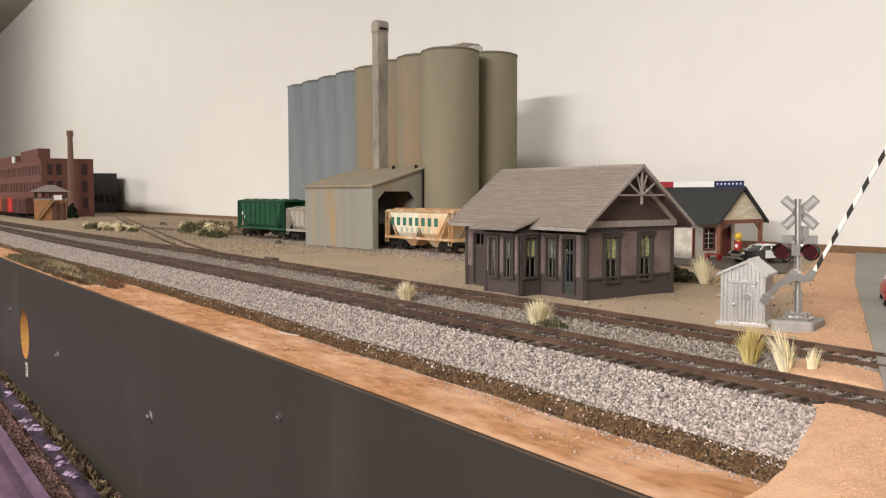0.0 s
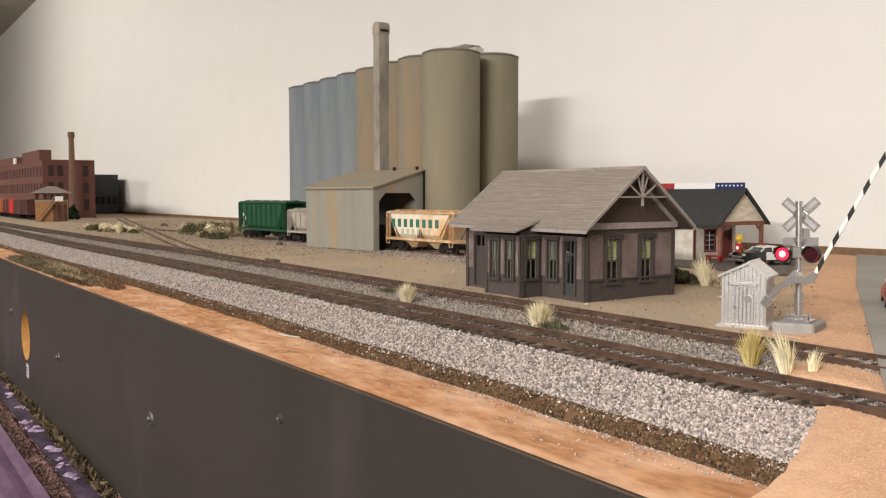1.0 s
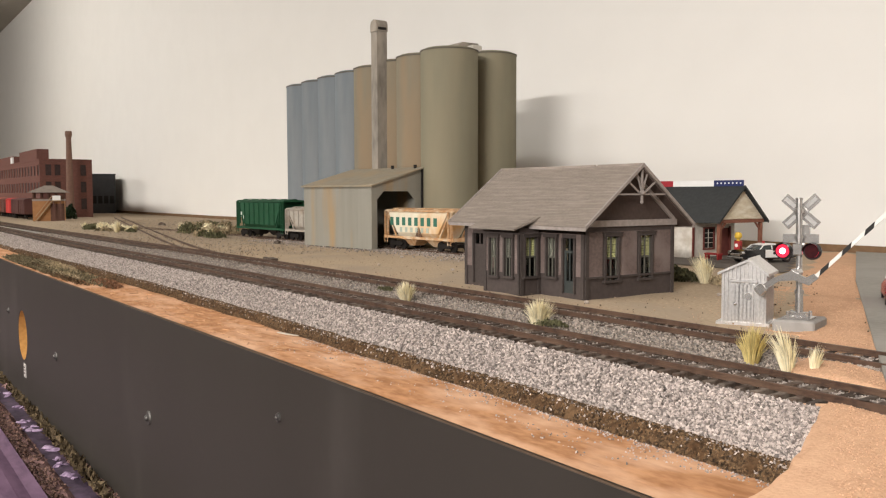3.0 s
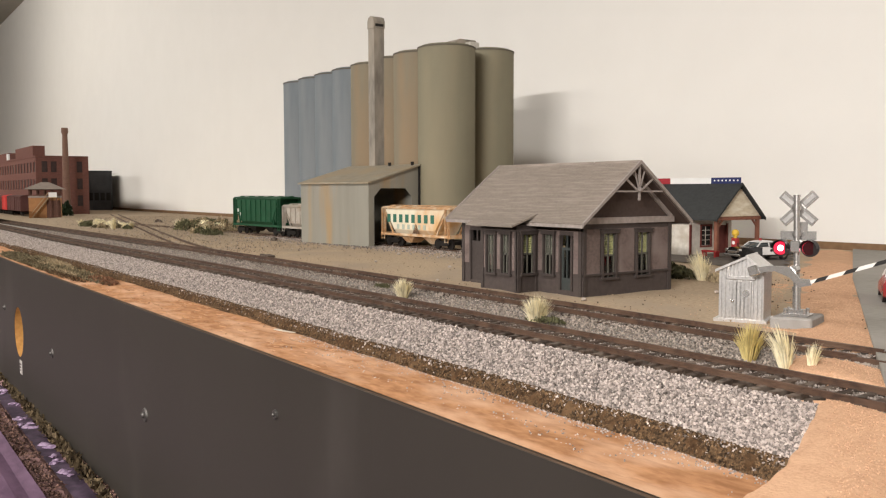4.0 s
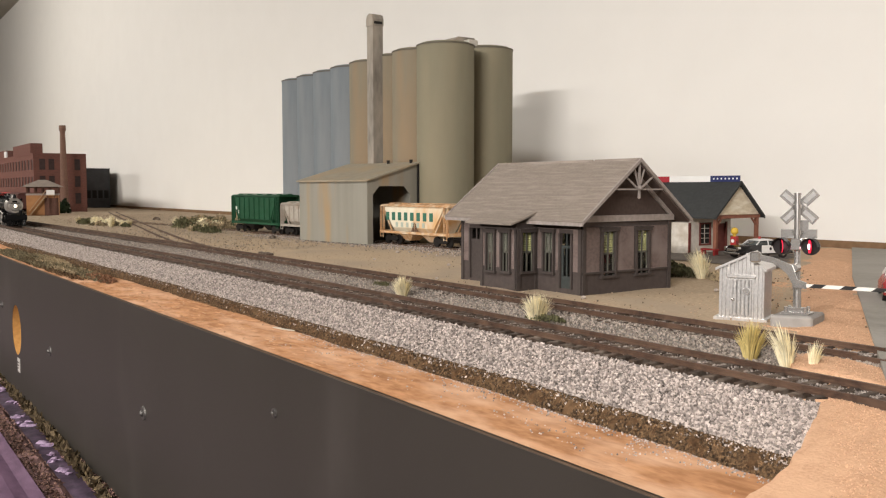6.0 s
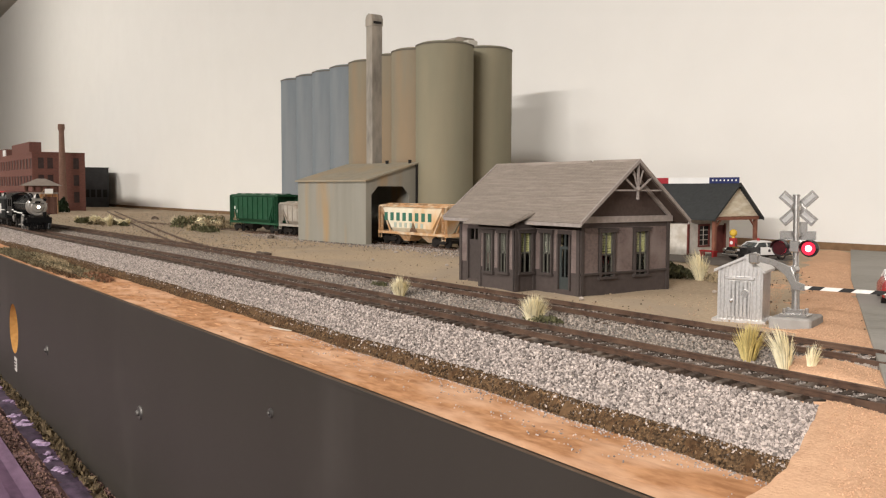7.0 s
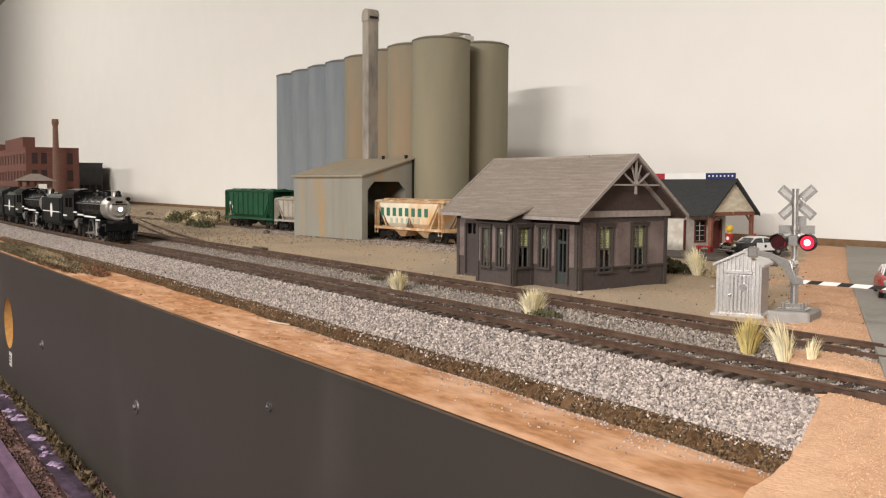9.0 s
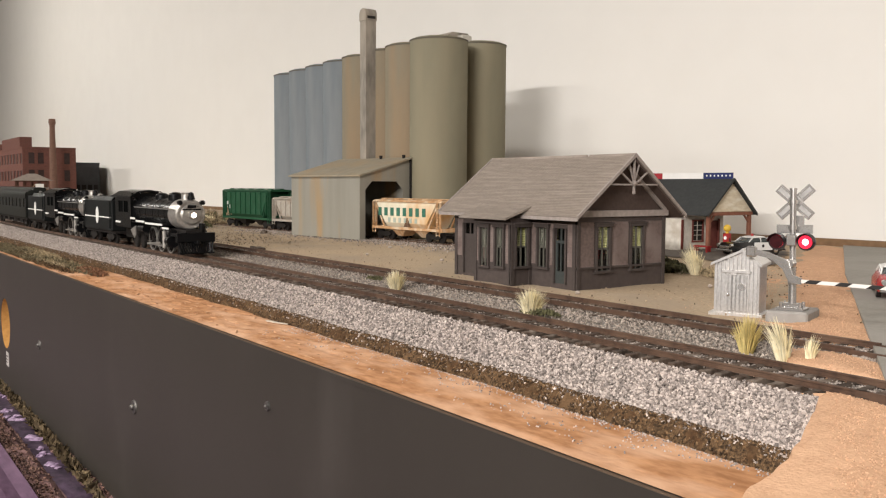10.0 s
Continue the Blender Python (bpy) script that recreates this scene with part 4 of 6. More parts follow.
# ---- rolling stock ----
wheel_dark = mat("wheel_dark", (0.018, 0.015, 0.013), (0.011, 0.009, 0.008), 2, 0.65, spec=0.2)
hopper_cream = mat("hopper_cream", (0.74, 0.69, 0.55), (0.70, 0.62, 0.47), 7, 0.75, 0.1, c3=(0.62, 0.34, 0.13), size3=26, streak=(1, 1, 0.4), patch=(0.50, 0.72))
hopper_rust = mat("hopper_rust", (0.55, 0.34, 0.18), (0.44, 0.23, 0.10), 4, 0.8, 0.1, c3=(0.64, 0.52, 0.37), size3=10)
hopper_green = mat("hopper_green", (0.012, 0.068, 0.030), (0.010, 0.055, 0.024), 6, 0.55, 0.0, c3=(0.016, 0.080, 0.038), size3=30)
hopper_grey = mat("hopper_grey", (0.40, 0.36, 0.31), (0.33, 0.295, 0.25), 5, 0.7, 0.1, c3=(0.30, 0.24, 0.18), size3=20)
mark_green = mat("mark_green", (0.03, 0.13, 0.09), (0.05, 0.16, 0.11), 2, 0.7)
mark_pale = mat("mark_pale", (0.36, 0.42, 0.36), (0.42, 0.46, 0.38), 2, 0.7)
mark_white = mat("mark_white", (0.62, 0.64, 0.58), (0.5, 0.52, 0.47), 2, 0.7)
mark_dark = mat("mark_dark", (0.10, 0.06, 0.04), (0.16, 0.09, 0.05), 2, 0.8)


def truck(parent, x):
    t = part("truck", box(B(), -10, 10, -7.2, 7.2, 4.5, 7.5, 0.5), wheel_dark, parent, "dark steel freight truck", m=mm(x, 0, 0))
    for s in (-1, 1):
        bm = prism(B(), [(-12, 6), (-8, 3.5), (8, 3.5), (12, 6), (9, 8.6), (-9, 8.6)], s * 11.2 - 0.8, s * 11.2 + 0.8, "y")
        part("side_frame", bm, wheel_dark, t)
        for dx in (-10, 10):
            part("wheel", tube(B(), (dx, s * 7.6, 5.0), (dx, s * 9.6, 5.0), 5.2, 5.0, 20), wheel_dark, t, smooth=True)
    return t


def covered_hopper(at, length, height, body_m, frame_m, label, slab=True, bars=None):
    ob = thing("covered_hopper", at, label, "hopper car", "freight cars on the spur")
    h = length / 2
    w = 15.5
    floor, top = 12.0, height - 2.5
    # body: end slopes, vertical sides, curved roof
    sec = [(-w, floor + 6), (-w, top - 2), (-w + 2.5, top + 0.3), (0, top + 1.2), (w - 2.5, top + 0.3), (w, top - 2), (w, floor + 6), (w - 5, floor), (-w + 5, floor)]
    bm = B()
    a = [bm.verts.new((-h + (9 if z > floor + 8 else 24), y, z)) for y, z in sec]
    b = [bm.verts.new((h - (9 if z > floor + 8 else 24), y, z)) for y, z in sec]
    bm.faces.new(a)
    bm.faces.new(b[::-1])
    for i in range(len(sec)):
        bm.faces.new((a[i], b[i], b[(i + 1) % len(sec)], a[(i + 1) % len(sec)]))
    part("body", bm, body_m, ob, smooth=False)
    # roof overhang with walkway and hatches
    bm = prism(B(), [(-w - 0.6, top - 0.4), (-w + 2, top + 1.6), (0, top + 2.3), (w - 2, top + 1.6), (w + 0.6, top - 0.4), (w - 1, top - 0.6), (-w + 1, top - 0.6)], -h + 1, h - 1, "x")
    part("roof", bm, frame_m, ob)
    part("roof_walk", box(B(), -h, h, -3, 3, top + 2.6, top + 3.2), frame_m, ob)
    n = 5
    for i in range(n):
        x = -h + length * (i + 0.5) / n
        for s in (-1, 1):
            part("hatch", tube(B(), (x, s * 8, top + 1.4), (x, s * 8, top + 2.8), 3.4, 3.0, 14), frame_m, ob, smooth=True)
    # side sills, end posts, braces and ladders
    for s in (-1, 1):
        part("side_sill", box(B(), -h + 2, h - 2, s * w - 0.7, s * w + 0.7, floor - 0.5, floor + 2.0), frame_m, ob)
        for e in (-1, 1):
            bm = B()
            for dx in (2.5, 7.5):
                beam(bm, (e * (h - dx), s * (w - 0.6), floor), (e * (h - dx), s * (w - 0.6), top), 1.3)
            beam(bm, (e * (h - 22), s * (w - 0.8), floor + 1.5), (e * (h - 8), s * (w - 0.8), top - 4), 1.4)
            part("end_frame", bm, frame_m, ob)
            bm = B()
            for k in range(7):
                z = floor - 4 + k * (top - floor + 3) / 7
                beam(bm, (e * (h - 2.5), s * (w + 0.7), z), (e * (h - 7.5), s * (w + 0.7), z), 0.5)
            beam(bm, (e * (h - 2.5), s * (w + 0.7), floor - 5), (e * (h - 2.5), s * (w + 0.7), top), 0.6)
            beam(bm, (e * (h - 7.5), s * (w + 0.7), floor - 5), (e * (h - 7.5), s * (w + 0.7), top), 0.6)
            part("ladder", bm, frame_m, ob)
        if not slab:
            for k in range(9):
                x = -h + 12 + (length - 24) * k / 8
                part("rib", box(B(), x - 0.5, x + 0.5, s * w - 1.0, s * w + 1.0, floor + 6, top - 2), body_m, ob)
    for e in (-1, 1):
        part("end_sill", box(B(), e * h - (0 if e < 0 else 4), e * h + (4 if e < 0 else 0), -w, w, floor - 1, floor + 2.4), frame_m, ob)
        part("coupler", box(B(), e * h - (4 if e < 0 else 0), e * h + (0 if e < 0 else 4), -1.6, 1.6, 7.0, 9.5, 0.4), wheel_dark, ob)
    # outlet bays
    for x in (-length * 0.17, length * 0.17):
        bm = B()
        a = [bm.verts.new(c) for c in ((x - 15, -11, floor + 1), (x + 15, -11, floor + 1), (x + 15, 11, floor + 1), (x - 15, 11, floor + 1))]
        b = [bm.verts.new(c) for c in ((x - 4, -6, 4.0), (x + 4, -6, 4.0), (x + 4, 6, 4.0), (x - 4, 6, 4.0))]
        bm.faces.new(a)
        bm.faces.new(b[::-1])
        for i in range(4):
            bm.faces.new((a[i], b[i], b[(i + 1) % 4], a[(i + 1) % 4]))
        part("outlet", bm, hopper_rust if frame_m is hopper_rust else wheel_dark, ob)
    for e in (-1, 1):
        truck(ob, e * (h - 17))
    if bars:
        bars(ob, w, floor, top)
    return ob


def cream_marks(ob, w, floor, top):
    y = -w - 0.25
    for i in range(8):
        part("letter_bar", box(B(), -2.7, 2.7, -0.2, 0.2, -4.2, 4.2), mark_green, ob, "faded green lettering bar", m=mm(-43.5 + i * 10.6, y, top - 10.5))
    for i in range(6):
        part("number_bar", box(B(), -1.9, 1.9, -0.2, 0.2, -2.4, 2.4), mark_pale, ob, "washed-out lettering bar", m=mm(-27 + i * 9.0, y, top - 19.0))
    for s in (-1, 1):
        part("emblem", prism(B(), [(s * 0.6, 0), (s * 5.6, 0), (s * 0.6, 9.5)], -0.2, 0.2, "y"), mark_dark, ob, "rust-brown triangle mark", m=mm(3.5, y, floor + 2.4))


def green_marks(ob, w, floor, top):
    for i in range(2):
        part("letter_bar", box(B(), -1.9, 1.9, -0.2, 0.2, -2.2, 2.2), mark_white, ob, "small white lettering bar", m=mm(-52 + i * 8, -w - 0.3, floor + 20 - 5 * i))


def on_spur(x):
    return mm(x, spur_y(x), 1.8, 0, 0, 4.3)


covered_hopper(on_spur(-757), 117, 42.5, hopper_cream, hopper_rust, "cream covered hopper car with heavy orange rust", bars=cream_marks)
covered_hopper(on_spur(-976), 117, 41.5, hopper_grey, hopper_grey, "weathered light grey covered hopper car", slab=False)
covered_hopper(on_spur(-1105), 137, 51, hopper_green, hopper_green, "dark green ribbed covered hopper car with white marks", slab=False, bars=green_marks)

# ---- the train ----
loco_black = mat("loco_black", (0.007, 0.007, 0.0075), (0.005, 0.005, 0.0055), 6, 0.27, 0.0, c3=(0.008, 0.008, 0.008), size3=25, spec=0.15)
loco_silver = mat("loco_silver", (0.52, 0.495, 0.46), (0.38, 0.36, 0.335), 3, 0.35, 0.0, metal=0.7)
tender_black = mat("tender_black", (0.010, 0.011, 0.011), (0.008, 0.009, 0.009), 6, 0.5, spec=0.15)
line_white = mat("line_white", (0.75, 0.74, 0.70), (0.68, 0.67, 0.63), 3, 0.6)
lamp_white = mat("lamp_white", (0.9, 0.85, 0.75), None, 3, 0.3, emit=(1.0, 0.83, 0.60), power=8.0)
coach_dark = mat("coach_dark", (0.018, 0.019, 0.017), (0.014, 0.015, 0.013), 5, 0.5, spec=0.15)


def driver(parent, x, side, r=10.0):
    """A spoked driving wheel that turns about its own axle."""
    w = part("driver", tube(tube(B(), (0, -1.0, 0), (0, 1.0, 0), r, r, 32, caps=False), (0, -1.0, 0), (0, 1.0, 0), r - 1.0, r - 1.0, 32, caps=False), loco_silver, parent, "spoked driving wheel with a bright tyre", m=mm(x, side * 8.4, r))
    bm = B()
    for i in range(12):
        a = 2 * math.pi * i / 12
        beam(bm, (0, 0, 0), ((r - 1.4) * math.cos(a), 0, (r - 1.4) * math.sin(a)), 0.8, 0.8)
    tube(bm, (0, -1.2, 0), (0, 1.2, 0), 2.2, 2.2, 14)
    prism(bm, [(-5, 5.2), (5, 5.2), (3, 8.4), (-3, 8.4)], -0.9, 0.9, "y")
    part("spokes", bm, wheel_dark, w)
    bm = B()
    for yy in (-1.02, 1.02):
        ring_in = [bm.verts.new(((r - 1.0) * math.cos(2 * math.pi * i / 32), yy, (r - 1.0) * math.sin(2 * math.pi * i / 32))) for i in range(32)]
        ring_out = [bm.verts.new((r * math.cos(2 * math.pi * i / 32), yy, r * math.sin(2 * math.pi * i / 32))) for i in range(32)]
        for i in range(32):
            bm.faces.new((ring_in[i], ring_in[(i + 1) % 32], ring_out[(i + 1) % 32], ring_out[i]))
    part("tyre_face", bm, loco_silver, w)
    return w


DRIVERS = []


def steam_engine(label):
    """The engine's pilot is at x = 0 and it runs towards plus x; z = 0 is the rail top."""
    ob = thing("steam_locomotive", mm(-2700, 0, 2.1), label, "locomotive", "the two engines of the train")
    cz = 32.0
    part("boiler", tube(tube(B(), (-92, 0, cz), (-30, 0, cz), 12.6, 12.0, 36), (-116, 0, cz + 0.5), (-92, 0, cz), 13.5, 12.6, 36), loco_black, ob, "glossy black boiler", True)
    sm = part("smokebox", tube(B(), (-30, 0, cz), (-12, 0, cz), 12.2, 12.2, 36), loco_silver, ob, "silver-grey smokebox", True)
    bm = tube(B(), (-12, 0, cz), (-10.6, 0, cz), 12.2, 11.2, 36)
    part("smokebox_front", bm, loco_silver, sm, smooth=True)
    bm = B()
    for i in range(20):
        a = 2 * math.pi * i / 20
        ball(bm, (-10.6, 10.3 * math.cos(a), cz + 10.3 * math.sin(a)), 0.5, 1)
    part("rivets", bm, loco_silver, sm)
    part("smokebox_door", tube(B(), (-10.6, 0, cz), (-9.0, 0, cz), 8.6, 7.2, 30), loco_silver, sm, smooth=True)
    part("door_hinge", box(B(), -9.4, -8.4, -7.5, 7.5, cz + 3.6, cz + 4.6), loco_black, sm)
    # headlight in the middle of the door
    hl = part("headlight", tube(B(), (-10, 0, cz - 0.3), (-4.2, 0, cz - 0.3), 2.9, 3.1, 20), loco_silver, ob, "round headlight, lit", True)
    part("lens", tube(B(), (-4.3, 0, cz - 0.3), (-3.9, 0, cz - 0.3), 2.0, 2.0, 20), lamp_white, hl, "glowing white headlight lens")
    for s in (-1, 1):
        part("marker_lamp", tube(B(), (-12, s * 9.2, cz + 9.5), (-8.5, s * 9.2, cz + 9.5), 1.8, 1.9, 12), loco_black, ob, smooth=True)
    part("bell", ball(tube(B(), (-10, 0, cz + 12), (-10, 0, cz + 15.5), 3.2, 2.2, 16), (-10, 0, cz + 15.8), 2.2, 2), loco_black, ob, "dark brass bell over the smokebox", True)
    part("number_plate", box(B(), -8.9, -8.3, -3.4, 3.4, cz + 5.2, cz + 7.6), loco_black, ob)
    part("stack", tube(tube(B(), (-21, 0, cz + 10), (-21, 0, cz + 16.4), 3.8, 3.6, 20), (-21, 0, cz + 15.8), (-21, 0, cz + 17.4), 3.6, 4.4, 20), loco_silver, ob, "silver smokestack", True)
    for x, r, h in ((-45, 6.2, 18.0), (-78, 6.0, 17.2)):
        bm = tube(B(), (x, 0, cz + 9), (x, 0, cz + h - 3), r, r * 0.95, 20)
        ball(bm, (x, 0, cz + h - 3.2), r * 0.95, 2, 0.5)
        part("dome", bm, loco_black, ob, smooth=True)
    part("whistle", tube(B(), (-90, 2, cz + 12), (-90, 2, cz + 18), 0.8, 0.8, 8), loco_silver, ob)
    for x in (-40, -54, -68, -86, -100):
        bm = tube(B(), (x, 0, cz), (x + 0.9, 0, cz), 12.16 + 0.6 * (-30 - x) / 62 if x > -92 else 13.1, 12.16 + 0.6 * (-30 - x) / 62 if x > -92 else 13.1, 36, caps=True)
        part("boiler_band", bm, loco_black, ob, smooth=True)
    # running boards with a white edge, handrails
    for s in (-1, 1):
        rb = part("running_board", box(B(), -113, -30, s * 12.5 - 3.2, s * 12.5 + 3.2, 22.6, 23.8), loco_black, ob)
        part("white_edge", box(B(), -75, -33, s * 15.9 - 0.3, s * 15.9 + 0.3, 22.4, 24.0), line_white, rb, "white edge stripe")
        part("white_edge", box(B(), -100, -78, s * 15.9 - 0.3, s * 15.9 + 0.3, 23.4, 25.0), line_white, rb, "white edge stripe")
        part("handrail", tube(B(), (-112, s * 13.6, cz + 4), (-14, s * 13.0, cz + 4), 0.35, 0.35, 6), loco_silver, ob)
        cy = part("cylinder", tube(tube(B(), (-31, s * 12.6, 10.5), (-17, s * 12.6, 10.5), 5.0, 5.0, 20), (-30, s * 12.4, 17), (-18, s * 12.4, 17), 3.6, 3.6, 16), loco_black, ob, "black steam cylinder", True)
        part("cylinder_band", box(B(), -31, -17, s * 16.2 - 0.4, s * 16.2 + 0.4, 20.2, 21.6), line_white, cy, "white stripe over the cylinder")
        part("cylinder_jacket", tube(B(), (-25, s * 16.6, 5.5), (-25, s * 16.6, 18.5), 1.8, 1.8, 12), loco_silver, cy, "silver pipe on the cylinder")
        part("main_rod", beam(B(), (-31, s * 14.0, 9), (-76, s * 14.0, 6), 0.7, 1.3), loco_silver, ob, "bright steel rod")
        part("side_rod", beam(B(), (-32, s * 12.8, 6.0), (-76, s * 12.8, 6.0), 0.9, 1.6), loco_silver, ob, "bright steel side rod")
        part("valve_hanger", beam(B(), (-40, s * 14.4, 8), (-44, s * 14.4, 21), 0.8, 1.4), loco_black, ob)
        part("tank", tube(B(), (-96, s * 13.5, 18), (-80, s * 13.5, 18), 3.2, 3.2, 16), loco_black, ob, smooth=True)
        part("injector", prism(B(), [(-116, 16), (-102, 20), (-102, 12), (-106, 9)], s * 15.4 - 0.4, s * 15.4 + 0.4, "y"), loco_silver, ob, "silver pipework under the cab")
        for x in (-32.5, -54, -76):
            DRIVERS.append((driver(ob, x, s), x, s))
        for x, r in ((-10, 5.2), (-102, 6.2), (-120, 6.0)):
            part("small_wheel", tube(tube(B(), (x, s * 7.6, r), (x, s * 9.6, r), r, r - 0.3, 20), (x, s * 9.5, r), (x, s * 9.9, r), r - 1.6, r - 1.6, 16), wheel_dark, ob, smooth=True)
    part("frame", box(B(), -160, -4, -6.5, 6.5, 7.5, 20), wheel_dark, ob)
    part("pilot_deck", box(B(), -24, -1.5, -15, 15, 14.5, 17.5, 0.5), loco_black, ob)
    part("pilot_beam", box(B(), -3.5, 0.5, -15.5, 15.5, 10.5, 18.0, 0.4), loco_black, ob)
    bm = B()
    for i in range(13):
        y = -14 + 28 * i / 12
        beam(bm, (-1.0, y, 11), (5.5 - abs(y) * 0.28, y * 0.86, 2.2), 1.4, 1.0)
    prism(bm, [(-14, 1.6), (14, 1.6), (14, 3.0), (-14, 3.0)], -3, 2.5, "x")
    part("pilot", bm, loco_black, ob, "black slatted pilot")
    part("coupler", box(B(), 0.5, 6, -1.6, 1.6, 9, 12, 0.5), loco_black, ob)
    part("air_pump", tube(B(), (-8, 8, 17), (-8, 8, 25), 2.6, 2.6, 14), loco_black, ob, smooth=True)
    # cab
    cab = part("cab", wall_panel(B(), "y", -117, 1.0, -14.5, 14.5, 18, 48, [(-13.5, -9, 36, 44), (9, 13.5, 36, 44)]), loco_black, ob, "black steel cab with side windows")
    for y in (-15.5, 14.5):
        part("cab_side", wall_panel(B(), "x", y, 1.0, -162, -116, 18, 45, [(-152, -139, 31, 41), (-136, -124, 31, 41)]), loco_black, cab)
    part("cab_roof", prism(B(), [(-17, 44.2), (-16.6, 45.6), (-10, 49.6), (0, 51.0), (10, 49.6), (16.6, 45.6), (17, 44.2), (9, 48.0), (0, 49.4), (-9, 48.0)], -168, -112, "x"), loco_black, cab)
    part("cab_floor", box(B(), -164, -116, -14, 14, 17, 18.4), loco_black, cab)
    for s in (-1, 1):
        part("white_edge", box(B(), -160, -146, s * 15.8 - 0.3, s * 15.8 + 0.3, 21.0, 22.6), line_white, cab, "white stripe on the cab")
        part("white_edge", box(B(), -116, -104, s * 15.8 - 0.3, s * 15.8 + 0.3, 25.4, 27.0), line_white, cab, "white stripe ahead of the cab")
    return ob


def engine_tender(label):
    ob = thing("tender", mm(-2900, 0, 2.1), label, "tender", "tenders of the train")
    body = part("body", box(B(), -46, 46, -15.5, 15.5, 12, 41, 0.8), tender_black, ob)
    bm = B()
    for s in (-1, 1):
        prism(bm, [(s * 15.4, 41), (s * 13, 44.5), (s * 12, 44.5), (s * 14.2, 41)], -20, 46, "x")
    part("coal_board", bm, tender_black, ob)
    bm = B()
    rng = random.Random(5)
    for i in range(120):
        ball(bm, (rng.uniform(-18, 42), rng.uniform(-12, 12), 41.5 + rng.uniform(0, 2.2)), rng.uniform(1.0, 2.2), 1)
    tagged(part("coal", bm, loco_black, ob), kind="stuff")
    for s in (-1, 1):
        part("stripe", box(B(), -44, 44, s * 15.8 - 0.25, s * 15.8 + 0.25, 24.0, 25.0), line_white, body, "thin white stripe")
        bm = tube(B(), (0, 0, 0), (0, 0.5, 0), 8.0, 8.0, 28)
        for v in bm.verts:
            v.co.x *= 0.58
        part("emblem", bm, line_white, body, "upright white oval emblem", m=mm(0, s * 16.0 - 0.25, 26.0))
    for x in (-44, 44):
        part("ladder", beam(beam(B(), (x, -16.2, 14), (x, -16.2, 40), 0.5), (x - 3, -16.2, 14), (x - 3, -16.2, 40), 0.5), tender_black, ob)
    part("tank_hatch", tube(B(), (-34, 0, 41), (-34, 0, 44), 4.5, 4.2, 18), tender_black, ob, smooth=True)
    part("rear_lamp", tube(B(), (-44, 0, 44), (-47.5, 0, 44), 2.2, 2.4, 14), loco_silver, ob, smooth=True)
    part("deck", box(B(), -48, 48, -13, 13, 9.5, 12), wheel_dark, ob)
    for x in (-28, 28):
        truck(ob, x)
    return ob


def passenger_coach():
    ob = thing("baggage_coach", mm(-3200, 0, 2.1), "dark green-black passenger baggage coach with a rounded roof", "coach")
    holes = [(-118 + i * 26, -104 + i * 26, 26, 37) for i in range(10)]
    bm = wall_panel(wall_panel(B(), "x", -17, 1.2, -130, 130, 13, 42, holes), "x", 15.8, 1.2, -130, 130, 13, 42, holes)
    for x in (-130, 128.8):
        box(bm, x, x + 1.2, -15.8, 15.8, 13, 42)
    body = part("body", bm, coach_dark, ob)
    for h in holes:
        for s in (-1, 1):
            part("window", box(B(), h[0], h[1], s * 16.2 - 0.2, s * 16.2 + 0.2, h[2], h[3]), loco_black, body, "dark coach window")
    part("letterboard", box(B(), -130, 130, -17.3, -16.9, 38.6, 39.4), coach_dark, body)
    part("roof", prism(B(), [(-17.6, 42), (-16.4, 45), (-11, 47.5), (-8, 48), (-7, 50.5), (0, 51.4), (7, 50.5), (8, 48), (11, 47.5), (16.4, 45), (17.6, 42)], -132, 132, "x"), coach_dark, ob)
    part("floor", box(B(), -130, 130, -15, 15, 10, 13), wheel_dark, ob)
    for x in (-60, -20, 30, 70):
        part("under_box", box(B(), x, x + 18, -14, -6, 5.5, 10.5), wheel_dark, ob)
    for x in (-98, 98):
        truck(ob, x)
    return ob


engine_1 = steam_engine("black steam locomotive with silver smokebox and lit headlight")
tender_1 = engine_tender("black coal tender with white stripe and oval emblem")
first_count = len(DRIVERS)
engine_2 = steam_engine("black steam locomotive coupled behind the first tender")
tender_2 = engine_tender("black coal tender with white stripe, before the coach")
coach_1 = passenger_coach()
# ---- crossing signal, relay cabin, store, vehicles ----
silver = mat("silver", (0.58, 0.565, 0.55), (0.50, 0.485, 0.47), 1.0, 0.27, 0.06, metal=0.85)
cabin_silver = mat("cabin_silver", (0.74, 0.72, 0.71), (0.60, 0.585, 0.57), 1.2, 0.30, 0.05, metal=0.85)
concrete = mat("concrete", (0.33, 0.31, 0.29), (0.28, 0.265, 0.245), 4, 0.85, 0.1)
plastic_black = mat("plastic_black", (0.018, 0.012, 0.012), (0.012, 0.009, 0.009), 3, 0.45)
lens_dark = mat("lens_dark", (0.05, 0.008, 0.01), (0.03, 0.006, 0.008), 2, 0.25)
lens_red = mat("lens_red", (0.6, 0.02, 0.04), None, 3, 0.3, emit=(1.0, 0.02, 0.07), power=0.9)
lens_hot = mat("lens_hot", (0.9, 0.6, 0.6), None, 3, 0.3, emit=(1.0, 0.6, 0.66), power=5.0)
arm_white = mat("arm_white", (0.78, 0.75, 0.71), (0.70, 0.67, 0.63), 4, 0.6)
arm_black = mat("arm_black", (0.02, 0.018, 0.017), (0.015, 0.014, 0.013), 4, 0.6)


